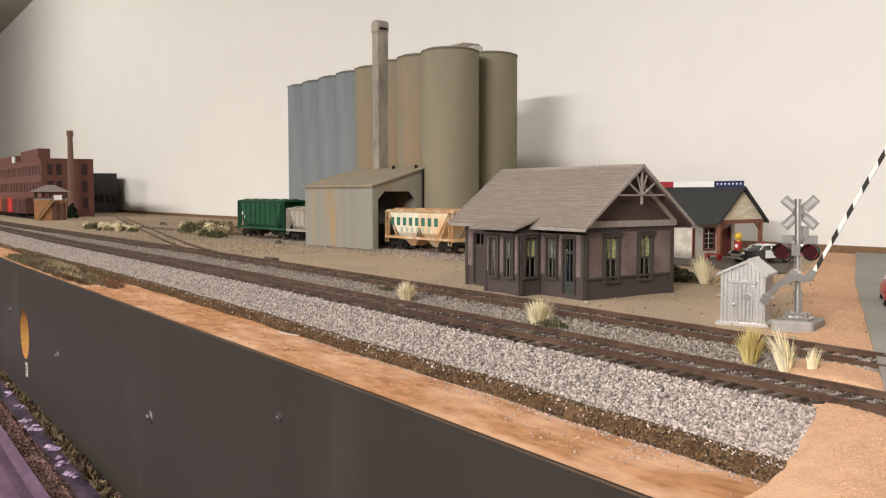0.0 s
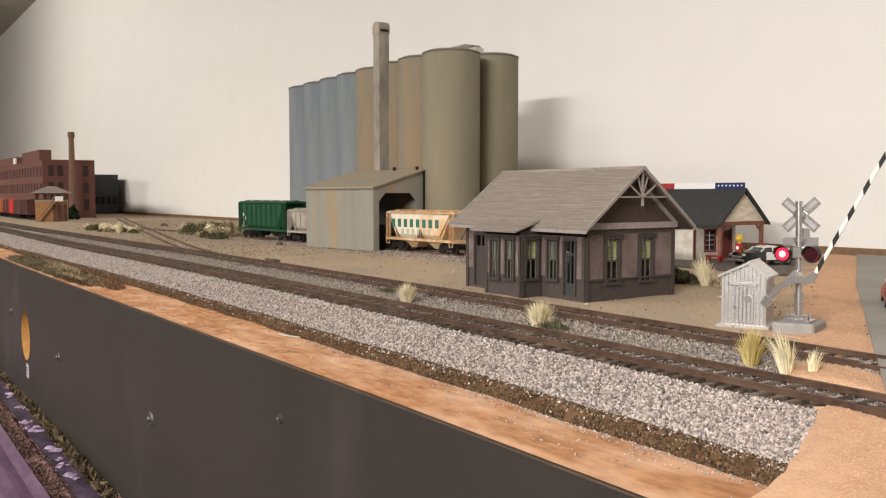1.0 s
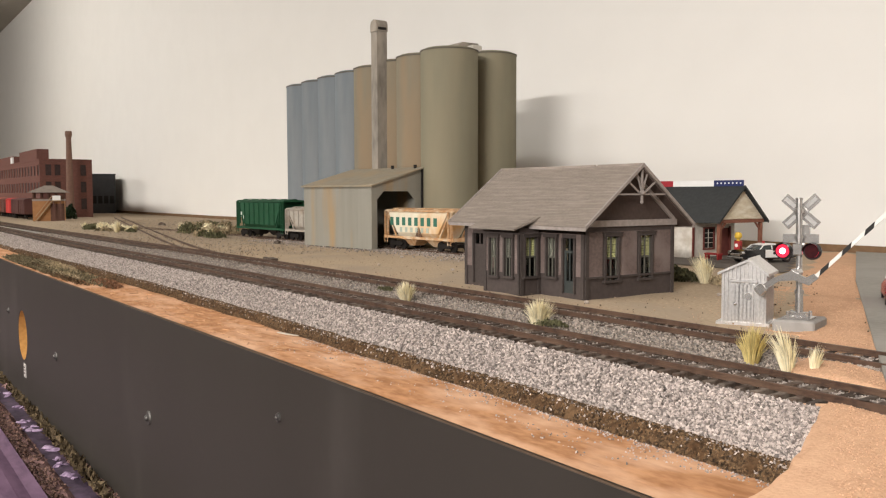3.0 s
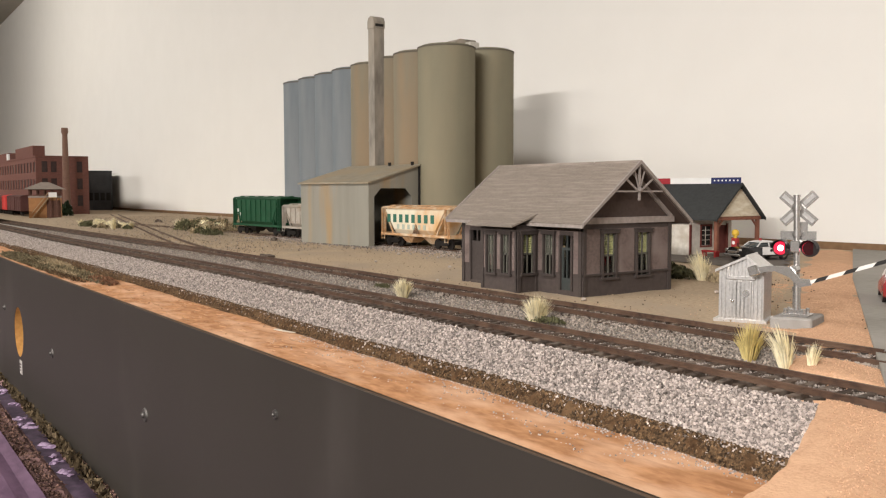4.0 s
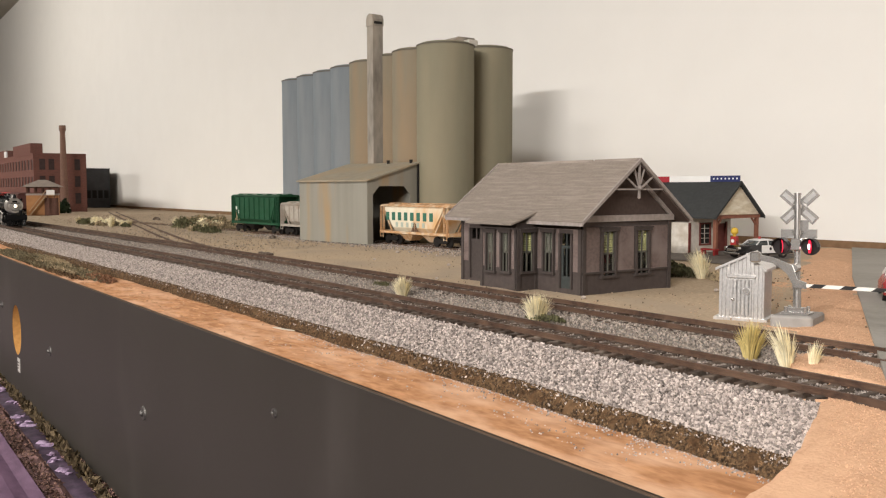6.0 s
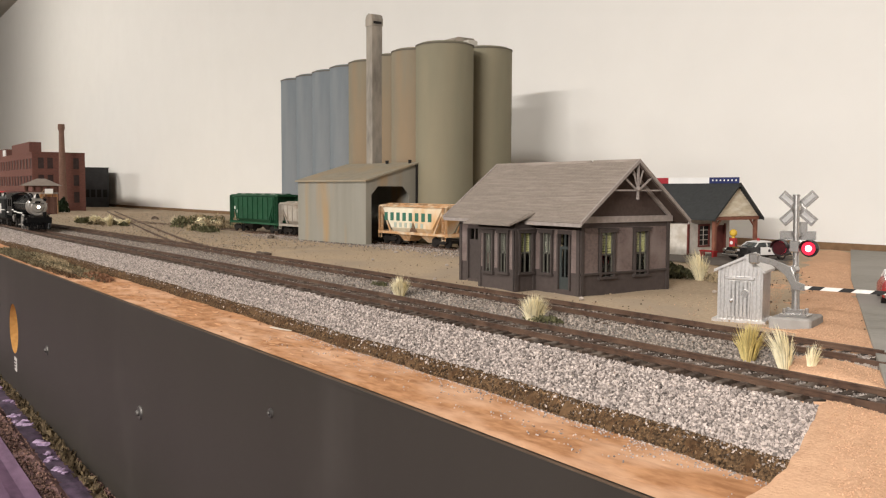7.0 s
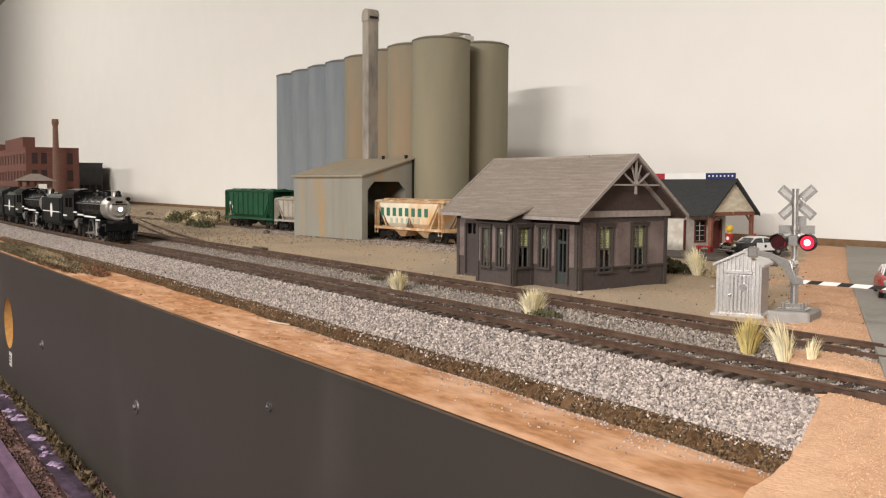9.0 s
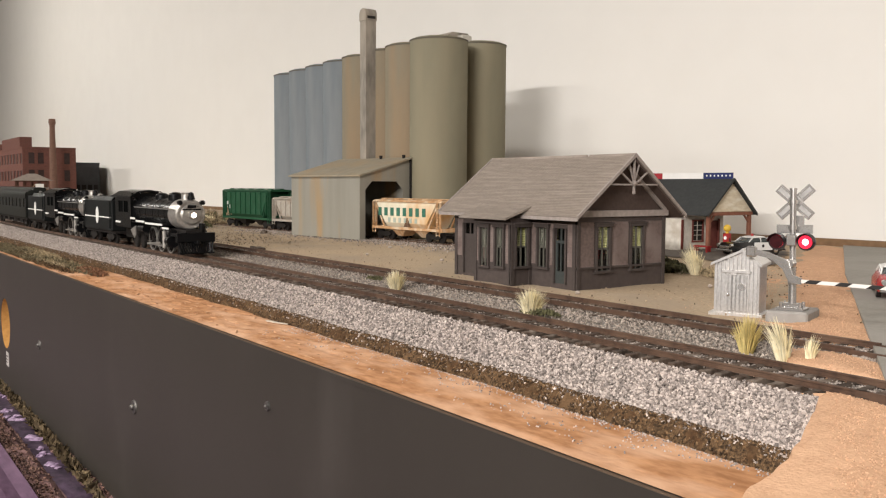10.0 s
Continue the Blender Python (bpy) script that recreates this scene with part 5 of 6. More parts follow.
def crossing_signal():
    ob = thing("crossing_signal", mm(-227.5, 102, 0, 0, -1.2, 16), "silver grade crossing signal with crossbuck, red lamps and gate", "crossing signal")
    base = box(B(), -8.8, 8.8, -11, 11, -0.5, 5.0, 0.8)
    part("footing", base, concrete, ob, "grey concrete footing", m=mm(-0.5, 2.5, 0, 0, 0, 3))
    part("base_plate", box(B(), -6, 6, -4, 4, 5, 6.2, 0.3), silver, ob)
    bm = B()
    for sx in (-4, 4):
        for sy in (-2.5, 2.5):
            tube(bm, (sx, sy, 6.2), (sx, sy, 8.4), 0.8, 0.8, 8)
    box(bm, -3.2, 3.2, -2.0, 2.0, 6.2, 8.0)
    part("base_bolts", bm, silver, ob)
    part("pole_foot", tube(B(), (0, 0, 6), (0, 0, 18), 1.75, 1.6, 18), silver, ob, smooth=True)
    part("pole", tube(tube(B(), (0, 0, 17), (0, 0, 57.5), 1.35, 1.35, 18), (0, 0, 57), (0, 0, 57.9), 1.55, 1.55, 18), silver, ob, smooth=True)
    for z in (16, 40.0, 51.2):
        part("collar", tube(B(), (0, 0, z), (0, 0, z + 1.6), 1.95, 1.95, 16), silver, ob, smooth=True)
    for a in (42, -42):
        cb = part("crossbuck_board", box(B(), -9.4, 9.4, -0.4, 0.4, -2.1, 2.1, 0.1), silver, ob, "weathered silver crossbuck board", m=mm(0, 2.3 if a > 0 else 3.2, 51.9, 0, a, 0))
        for s in (-1, 1):
            part("letter_bar", box(B(), -2.8, 2.8, -0.12, 0.12, -0.9, 0.9), mat("faded_grey", (0.33, 0.32, 0.31), (0.42, 0.40, 0.39), 2, 0.6), cb, m=mm(s * 5.8, -0.5, 0))
    part("track_sign", box(B(), -2.9, 2.9, -0.4, 0.4, 41, 46), silver, ob, m=mm(1.2, 1.8, 0))
    part("sign_plate", box(B(), -7.6, 7.6, -0.4, 0.4, 38.2, 42.0), silver, ob, m=mm(0, 2.2, 0))
    part("lamp_arm", beam(B(), (-7, 0, 35.0), (7, 0, 35.0), 1.6), silver, ob)
    part("junction_box", box(B(), -2.2, 2.2, -2.6, 2.0, 33, 38, 0.4), silver, ob)
    flips = []
    for s in (-1, 1):
        lamp = part("lamp", tube(tube(B(), (0, 0.6, 0), (0, -0.5, 0), 3.75, 3.75, 30), (0, 0.5, 0), (0, 5.0, 0), 3.0, 1.6, 20), plastic_black, ob, "round red flasher with a black backboard", True, mm(s * 6.1, -1.6, 34.8))
        part("lamp_back", ball(B(), (0, 3.0, 0), 3.1, 2), silver, lamp, "silver lamp housing", True)
        bm = B()
        n = 24
        for i in range(n):
            a0, a1 = math.pi * i / n, math.pi * (i + 1) / n
            q = [(r * math.cos(a), y, r * math.sin(a)) for a in (a0, a1) for r, y in ((3.4, -0.5), (3.4, -3.4))]
            v = [bm.verts.new(c) for c in (q[0], q[1], q[3], q[2])]
            bm.faces.new(v)
            w = [bm.verts.new((c[0] * 1.06, c[1], c[2] * 1.06)) for c in (q[0], q[1], q[3], q[2])]
            bm.faces.new(w[::-1])
        part("hood", bm, plastic_black, lamp, "black sun hood")
        disc = part("lamp_disc", tube(B(), (0, 0.2, 0), (0, 0, 0), 2.85, 2.85, 28), lens_dark, ob, "red lamp roundel that turns its lit face out", m=mm(s * 6.1, -2.9, 34.8, 0, 0, 180))
        part("roundel", tube(B(), (0, -0.35, 0), (0, 0, 0), 2.85, 2.85, 28), lens_red, disc, "glowing red roundel")
        part("bulb", tube(B(), (0, -0.36, 0), (0, -0.62, 0), 1.35, 1.1, 20), lens_hot, disc, "white-hot bulb", True)
        flips.append(disc)
    # gate: arm, bracket and counterweights turn together
    gate = part("gate_mechanism", tube(B(), (0, 2.4, 0), (0, -2.8, 0), 2.0, 2.0, 18), silver, ob, "silver gate pivot", True, mm(0, -3.4, 25.5, 0, -60, 0))
    bm = prism(B(), [(1, -8.0), (6, -8.4), (6, -5.8), (2.2, -4.6), (0, 1.4), (-8, 4.4), (-15, 5.6), (-15, 3.2), (-7, 1.6), (-2, -2.4)], -0.6, 0.6, "y")
    part("bracket", bm, silver, gate, "curved silver gate bracket", m=mm(0, -3.2, 0))
    part("counterweight", box(B(), -18, -13.5, -1.4, 1.4, 2.0, 6.6, 0.6), silver, gate, m=mm(0, -3.2, 0))
    arm = part("gate_arm", box(B(), 5, 128, -0.4, 0.4, -7.8, -6.3), arm_white, gate, "long white gate arm with black slanted stripes", m=mm(0, -3.2, 0))
    for i in range(10):
        x = 7 + i * 12.2
        part("stripe", prism(B(), [(x, -7.84), (x + 5.0, -7.84), (x + 7.2, -6.26), (x + 2.2, -6.26)], -0.48, 0.48, "y"), arm_black, arm)
    for i in range(3):
        part("arm_lamp", tube(B(), (70 + i * 28, 0, -6.3), (70 + i * 28, 0, -5.2), 0.8, 0.8, 10), lens_dark, arm)
    return gate, flips


gate_part, lamp_flips = crossing_signal()


def relay_cabin():
    ob = thing("relay_cabin", mm(-255, 103.2, 0, 0, 0, 24), "small silver painted relay cabin with a board door", "relay cabin")
    w, d, h, ax = 9.5, 9.0, 23.8, 2.6
    part("plinth", box(B(), -w - 2.4, w + 2.2, -d - 1.2, d + 1.2, -0.4, 1.2), cabin_silver, ob)
    bm = box(B(), -w, w, -d, d, 1.0, h)
    prism(bm, [(-w, h), (w, h), (ax, h + 5.6)], -d, d, "y")
    part("body", bm, cabin_silver, ob)
    for face in (-1, 1):
        for i in range(11):
            x = -w + 0.7 + i * (2 * w - 1.4) / 10
            top = h + 5.6 * ((w - x) / (w - ax) if x > ax else (x + w) / (w + ax)) - 0.3
            part("batten", box(B(), x - 0.35, x + 0.35, face * d - 0.9, face * d + 0.9, 1.2, top), cabin_silver, ob)
    for face in (-1, 1):
        for i in range(14):
            y = -d + 0.8 + i * (2 * d - 1.6) / 13
            part("batten", box(B(), face * w - 0.4, face * w + 0.4, y - 0.35, y + 0.35, 1.2, h - 0.4), cabin_silver, ob)
    for s in (-1, 1):
        bm = prism(B(), [(ax, h + 6.6), (ax, h + 5.4), (s * (w + 1.7), h - 1.2), (s * (w + 1.7), h)], -d - 2, d + 2, "y")
        part("roof", bm, cabin_silver, ob)
    part("ridge", tube(B(), (ax, -d - 2, h + 6.5), (ax, d + 2, h + 6.5), 0.5, 0.5, 8), cabin_silver, ob)
    door = part("door", box(B(), -5.0, 4.8, -d - 0.9, -d + 0.2, 2.2, 18.8, 0.2), cabin_silver, ob, "silver cabin door")
    part("door_rail", box(B(), -6.4, 6.4, -d - 1.4, -d + 0.2, 19.4, 20.8, 0.2), cabin_silver, door)
    part("hasp", tube(B(), (2.4, -d - 1.3, 13.4), (2.4, -d - 0.6, 13.4), 1.7, 1.7, 14), silver, door, smooth=True)
    part("knob", ball(B(), (-3.4, -d - 1.2, 9.6), 0.8, 2), silver, door, smooth=True)
    return ob


relay_cabin()

store_cream = mat("store_cream", (0.68, 0.61, 0.47), (0.55, 0.47, 0.34), 4, 0.85, 0.2, c3=(0.74, 0.69, 0.58), size3=10, streak=(0.6, 0.6, 2))
store_white = mat("store_white", (0.62, 0.58, 0.52), (0.5, 0.46, 0.40), 4, 0.8, 0.2, c3=(0.44, 0.38, 0.31), size3=12)
store_red = mat("store_red", (0.17, 0.045, 0.035), (0.13, 0.033, 0.027), 4, 0.75)
store_wood = mat("store_wood", (0.24, 0.10, 0.062), (0.19, 0.075, 0.048), 4, 0.8)
roof_black = mat("roof_black", (0.040, 0.042, 0.042), (0.03, 0.032, 0.032), 3, 0.85, 0.2)
flag_red = mat("flag_red", (0.36, 0.03, 0.04))
flag_white = mat("flag_white", (0.78, 0.77, 0.75), (0.72, 0.71, 0.69), 12)
flag_blue = mat("flag_blue", (0.025, 0.035, 0.12))


def corner_store():
    ob = thing("corner_store", mm(-498, 419, 0.5), "cream clapboard store with black roof, porch and striped banner", "store")
    x0, xp, xw = -118.0, 0.0, -30.0
    y0, y1, h, rz = -26.0, 34.0, 35.0, 65.0
    holes = [(-78, -66, 12, 28), (-104, -90, 12, 28)]
    part("wall", wall_panel(B(), "x", y0, 1.5, x0, xw, 0, h, holes), store_white, ob, "whitewashed board front wall")
    part("wall", box(B(), x0, xw, y1 - 1.5, y1, 0, h), store_white, ob)
    part("wall", box(B(), x0, x0 + 1.5, y0 + 1.5, y1 - 1.5, 0, h), store_white, ob)
    part("wall", wall_panel(B(), "y", xw - 1.5, 1.5, y0 + 1.5, y1 - 1.5, 0, h, [(14.5, 26.5, 0, 27), (-10, 4, 9, 27)]), store_white, ob, "whitewashed end wall with a red door")
    part("door", box(B(), xw - 1.2, xw - 0.4, 14.5, 26.5, 0, 27), store_red, ob, "dark red store door")
    for a in ((13.7, 14.5), (26.5, 27.3), (-25.6, -24.6)):
        part("door_post", box(B(), xw, xw + 1.0, a[0] - 0.8, a[1] + 0.8, 0, 28.5), store_red, ob)
    for i, hh in enumerate(holes):
        w = part("window", box(B(), hh[0], hh[1], y0 + 0.6, y0 + 0.9, hh[2], hh[3]), dark_gap, ob, "dark multi-pane window with red frame")
        bm = B()
        for s in (hh[0] - 1.2, hh[1] - 0.3):
            box(bm, s, s + 1.5, y0 - 0.6, y0 + 0.9, hh[2] - 1, hh[3] + 1)
        for z in (hh[2] - 1, hh[3] - 0.2):
            box(bm, hh[0], hh[1], y0 - 0.6, y0 + 0.9, z, z + 1.4)
        part("frame", bm, store_red, w)
        bm = B()
        for k in (1, 2):
            box(bm, hh[0] + (hh[1] - hh[0]) * k / 3 - 0.25, hh[0] + (hh[1] - hh[0]) * k / 3 + 0.25, y0 + 0.2, y0 + 0.6, hh[2], hh[3])
        box(bm, hh[0], hh[1], y0 + 0.2, y0 + 0.6, (hh[2] + hh[3]) / 2 - 0.3, (hh[2] + hh[3]) / 2 + 0.3)
        part("muntin", bm, store_white, w)
    w = part("window", box(B(), xw - 1.0, xw - 0.7, -10, 4, 9, 27), dark_gap, ob, "dark multi-pane window with red frame")
    bm = B()
    for y in (-11.2, 3.4):
        box(bm, xw - 0.4, xw + 0.6, y, y + 1.8, 8, 28)
    for z in (7.2, 26.6):
        box(bm, xw - 0.4, xw + 0.7, -11.4, 5.4, z, z + 1.6)
    part("frame", bm, store_red, w)
    bm = box(B(), xw - 0.7, xw - 0.3, -3.3, -2.7, 9, 26.6)
    for z in (13.5, 18, 22.5):
        box(bm, xw - 0.66, xw - 0.34, -9.4, 3.4, z, z + 0.5)
    part("muntin", bm, store_white, w)
    part("gable", prism(B(), [(y0 - 3, h + 1), (y1 + 3, h + 1), (4.0, rz - 2)], -1.6, -0.2, "x"), store_cream, ob, "weathered cream clapboard gable")
    z = h + 1.5
    while z < rz - 4:
        half, top = (rz - 3 - z) / (rz - h - 2) * 32, min(z + 2.4, rz - 3)
        part("clapboard", prism(B(), [(-0.2, z), (0.38, z), (-0.08, top), (-0.2, top)], 4.0 - half, 4.0 + half, "y"), store_cream, ob)
        z = top
    for s in (-1, 1):
        e = y0 - 5 if s < 0 else y1 + 5
        bm = prism(B(), [(4.0, rz + 1.0), (4.0, rz - 0.6), (e, h - 2.2), (e, h - 0.6)], x0 - 4, 3, "x")
        part("roof_slope", bm, roof_black, ob, "black tar-paper roof slope")
        bm = prism(B(), [(4.0, rz + 1.2), (4.0, rz - 1.2), (e, h - 2.8), (e, h - 0.4)], 2.6, 3.8, "x")
        part("rake_board", bm, roof_black, ob)
    part("porch_beam", box(B(), -2.4, 0.4, y0 - 2, y1 + 2, h - 2.2, h + 0.8), store_wood, ob, "brown porch beam")
    for y in (y0 + 1.5, y1 - 0.5):
        part("porch_beam", box(B(), xw, -2.4, y - 1.2, y + 1.2, h - 2.0, h + 0.4), store_wood, ob)
        part("porch_post", box(B(), -3.2, 0, y - 1.5, y + 1.5, 0, h - 2.2, 0.2), store_wood, ob, "brown porch post")
        sgn = 1 if y < 0 else -1
        part("post_brace", beam(B(), (-1.4, y + sgn * 0.8, h - 9), (-1.4, y + sgn * 8, h - 2), 1.4), store_wood, ob)
    part("porch_floor", box(B(), xw - 2, 1.5, y0 - 1, y1 + 1, -0.8, 1.0), lot_grey, ob)
    # banner along the ridge
    ban = part("banner", box(B(), -30, 2, 3.0, 4.0, rz + 0.5, rz + 6.0), flag_blue, ob, "red, white and blue banner along the ridge")
    part("banner_white", box(B(), -78, -30, 3.0, 4.0, rz + 0.5, rz + 6.0), flag_white, ban, "white stripe of the banner")
    part("banner_red", box(B(), -118, -78, 3.0, 4.0, rz + 0.5, rz + 6.0), flag_red, ban, "red stripe of the banner")
    for i in range(7):
        part("star", tube(B(), (-26 + i * 4.2, 2.75, rz + 3.3), (-26 + i * 4.2, 3.1, rz + 3.3), 0.9, 0.9, 5), flag_white, ban)
    return ob


corner_store()

pump_red = mat("pump_red", (0.36, 0.03, 0.03), (0.28, 0.022, 0.022), 4, 0.5)
pump_yellow = mat("pump_yellow", (0.70, 0.46, 0.06), (0.62, 0.40, 0.05), 4, 0.5)


def gas_pump():
    ob = thing("gas_pump", mm(-489, 407, 1.0), "red gas pump with a yellow globe", "gas pump")
    part("cabinet", box(B(), -3, 3, -2.4, 2.4, 0, 17, 0.8), pump_red, ob)
    part("dial", tube(B(), (0, -2.6, 13.0), (0, -2.2, 13.0), 1.6, 1.6, 14), flag_white, ob)
    part("globe", ball(tube(B(), (0, 0, 17), (0, 0, 19), 1.4, 1.4, 12), (0, 0, 21.5), 3.4, 2), pump_yellow, ob, "yellow globe", True)
    part("hose", tube(tube(B(), (3.2, -1, 13), (4.6, -1.4, 7), 0.4, 0.4, 6), (4.6, -1.4, 7), (3.4, -1, 3), 0.4, 0.4, 6), plastic_black, ob)
    b = thing("bench", mm(-505, 394, 0.8), "low red wooden bench before the store", "bench")
    part("seat", box(B(), -8, 8, -3, 3, 4.6, 6, 0.3), pump_red, b)
    for x in (-6.5, 6.5):
        part("leg", box(B(), x - 0.8, x + 0.8, -2.6, 2.6, 0, 4.6), pump_red, b)


gas_pump()

chrome = mat("chrome", (0.62, 0.62, 0.62), (0.55, 0.55, 0.55), 3, 0.18, metal=1.0)
car_white = mat("car_white", (0.75, 0.74, 0.72), (0.70, 0.69, 0.67), 5, 0.3, spec=0.5)
car_black = mat("car_black", (0.010, 0.010, 0.011), (0.008, 0.008, 0.009), 5, 0.2, spec=0.6)
car_glass = mat("car_glass", (0.06, 0.07, 0.07), (0.05, 0.06, 0.06), 5, 0.08, spec=0.6)
car_red = mat("car_red", (0.42, 0.025, 0.03), (0.36, 0.02, 0.025), 5, 0.25, spec=0.6)


def sedan(at, label, paint, roof_m, door_m, beacon):
    """A rounded old sedan; its front looks towards minus y."""
    ob = thing("sedan_car", at, label, "car")
    L, w = 28.0, 11.0

    def shell(rings, mat_, name, lab="", parent=ob):
        bm = B()
        prev = None
        for y, hw, z0, z1, c in rings:
            sec = [(-hw, z0), (-hw * 1.02, (z0 + z1) / 2), (-hw + c, z1), (hw - c, z1), (hw * 1.02, (z0 + z1) / 2), (hw, z0)]
            ring = [bm.verts.new((x, y, z)) for x, z in sec]
            if prev:
                for k in range(6):
                    bm.faces.new((prev[k], ring[k], ring[(k + 1) % 6], prev[(k + 1) % 6]))
            else:
                bm.faces.new(ring)
            prev = ring
        bm.faces.new(prev[::-1])
        bmesh.ops.bevel(bm, geom=list(bm.edges), offset=0.35, segments=2, affect="EDGES")
        return part(name, bm, mat_, parent, lab, True)
    body = shell([(-L, 9.2, 4.2, 9.0, 2.0), (-L + 3, 10.6, 3.4, 10.6, 2.2), (-8, 11.0, 3.2, 11.4, 1.8), (14, 11.0, 3.2, 11.4, 1.8), (L - 4, 10.6, 3.6, 10.4, 2.2), (L, 9.4, 4.6, 8.6, 2.0)], paint, "body")
    shell([(-10, 8.6, 11.0, 11.6, 1.4), (-4.5, 8.2, 11.0, 14.9, 2.2), (9, 8.2, 11.0, 15.1, 2.4), (16.5, 8.4, 10.8, 11.6, 1.4)], car_glass, "cabin_glass", "dark car windows")
    shell([(-5.2, 7.4, 14.5, 15.3, 1.4), (0, 7.8, 14.7, 16.2, 2.2), (8, 7.6, 14.7, 16.1, 2.2), (11.5, 7.0, 14.0, 14.8, 1.4)], roof_m, "roof")
    bm = B()
    for s in (-1, 1):
        beam(bm, (s * 8.5, -9.6, 11.2), (s * 7.4, -5, 14.9), 0.7)
        beam(bm, (s * 8.3, 3, 11.2), (s * 7.6, 3, 15.1), 0.8)
        beam(bm, (s * 8.4, 15.5, 11.2), (s * 7.2, 10.5, 14.7), 1.6)
    part("pillar", bm, roof_m, ob)
    if door_m:
        for s in (-1, 1):
            part("door", box(B(), s * 11.15 - 0.2, s * 11.15 + 0.2, -6, 13, 4.6, 11.2, 0.1), door_m, ob, "white front door panel with a dark badge")
            part("badge", tube(B(), (s * 11.3, 3, 8.2), (s * 11.5, 3, 8.2), 1.4, 1.4, 6), plastic_black, ob)
    for y0, nm in ((-L - 1.0, "front_bumper"), (L + 0.2, "rear_bumper")):
        part(nm, box(B(), -10, 10, y0, y0 + 1.2, 3.6, 5.4, 0.4), chrome, ob, "chrome bumper")
    part("grille", box(B(), -6, 6, -L - 0.5, -L + 0.4, 5.8, 8.2, 0.3), chrome, ob)
    for s in (-1, 1):
        part("headlight", tube(B(), (s * 7.8, -L - 0.6, 8.6), (s * 7.8, -L + 2, 8.6), 1.5, 1.6, 14), chrome, ob, "round headlight", True)
    for s in (-1, 1):
        for y in (-17, 17):
            wh = part("wheel", tube(B(), (s * 8.6, y, 4.0), (s * 10.9, y, 4.0), 4.0, 4.0, 20), plastic_black, ob, smooth=True)
            part("hubcap", tube(B(), (s * 10.9, y, 4.0), (s * 11.2, y, 4.0), 2.2, 1.6, 14), chrome, wh, smooth=True)
    if beacon:
        part("beacon", tube(B(), (0, 1, 16.0), (0, 1, 18.2), 1.3, 1.0, 12), pump_red, ob, "red roof beacon", True)
    return ob


sedan(mm(-463, 405, 1.0, 0, 0, -14), "black and white police sedan with a red beacon", car_black, car_white, car_white, True)
sedan(mm(-245, 224, 1.7, 0, 0, 32), "bright red old sedan with chrome and white roof", car_red, car_white, None, False)

# ---- the far end: factory, tower, chimney, warehouse, boxcars ----
def brick_mat(name, c1, c2, mortar):
    m = mat(name, c1, c2, 30, 0.9, 0.0)
    nt = m.node_tree
    b = nt.nodes["Principled BSDF"]
    tex = nt.nodes.new("ShaderNodeTexBrick")
    tex.inputs["Scale"].default_value = 1.0
    tex.inputs["Brick Width"].default_value, tex.inputs["Row Height"].default_value = 0.0055, 0.0018
    tex.inputs["Mortar Size"].default_value = 0.0002
    tex.inputs["Color1"].default_value, tex.inputs["Color2"].default_value, tex.inputs["Mortar"].default_value = (*c1, 1), (*c2, 1), (*mortar, 1)
    geo = nt.nodes.new("ShaderNodeTexCoord")
    sep, com, add = nt.nodes.new("ShaderNodeSeparateXYZ"), nt.nodes.new("ShaderNodeCombineXYZ"), nt.nodes.new("ShaderNodeMath")
    nt.links.new(geo.outputs["Object"], sep.inputs[0])
    nt.links.new(sep.outputs[0], add.inputs[0])
    nt.links.new(sep.outputs[1], add.inputs[1])
    nt.links.new(add.outputs[0], com.inputs[0])
    nt.links.new(sep.outputs[2], com.inputs[1])
    nt.links.new(com.outputs[0], tex.inputs["Vector"])
    nt.links.new(tex.outputs[0], b.inputs["Base Color"])
    return m


brick_red = brick_mat("brick_red", (0.165, 0.066, 0.050), (0.125, 0.050, 0.040), (0.15, 0.080, 0.065))
chimney_brick = brick_mat("chimney_brick", (0.19, 0.105, 0.075), (0.15, 0.08, 0.06), (0.19, 0.12, 0.09))
pane_dark = mat("pane_dark", (0.055, 0.034, 0.032), (0.035, 0.022, 0.02), 8, 0.4)
warehouse_grey = mat("warehouse_grey", (0.055, 0.055, 0.058), (0.045, 0.045, 0.047), 15, 0.8)


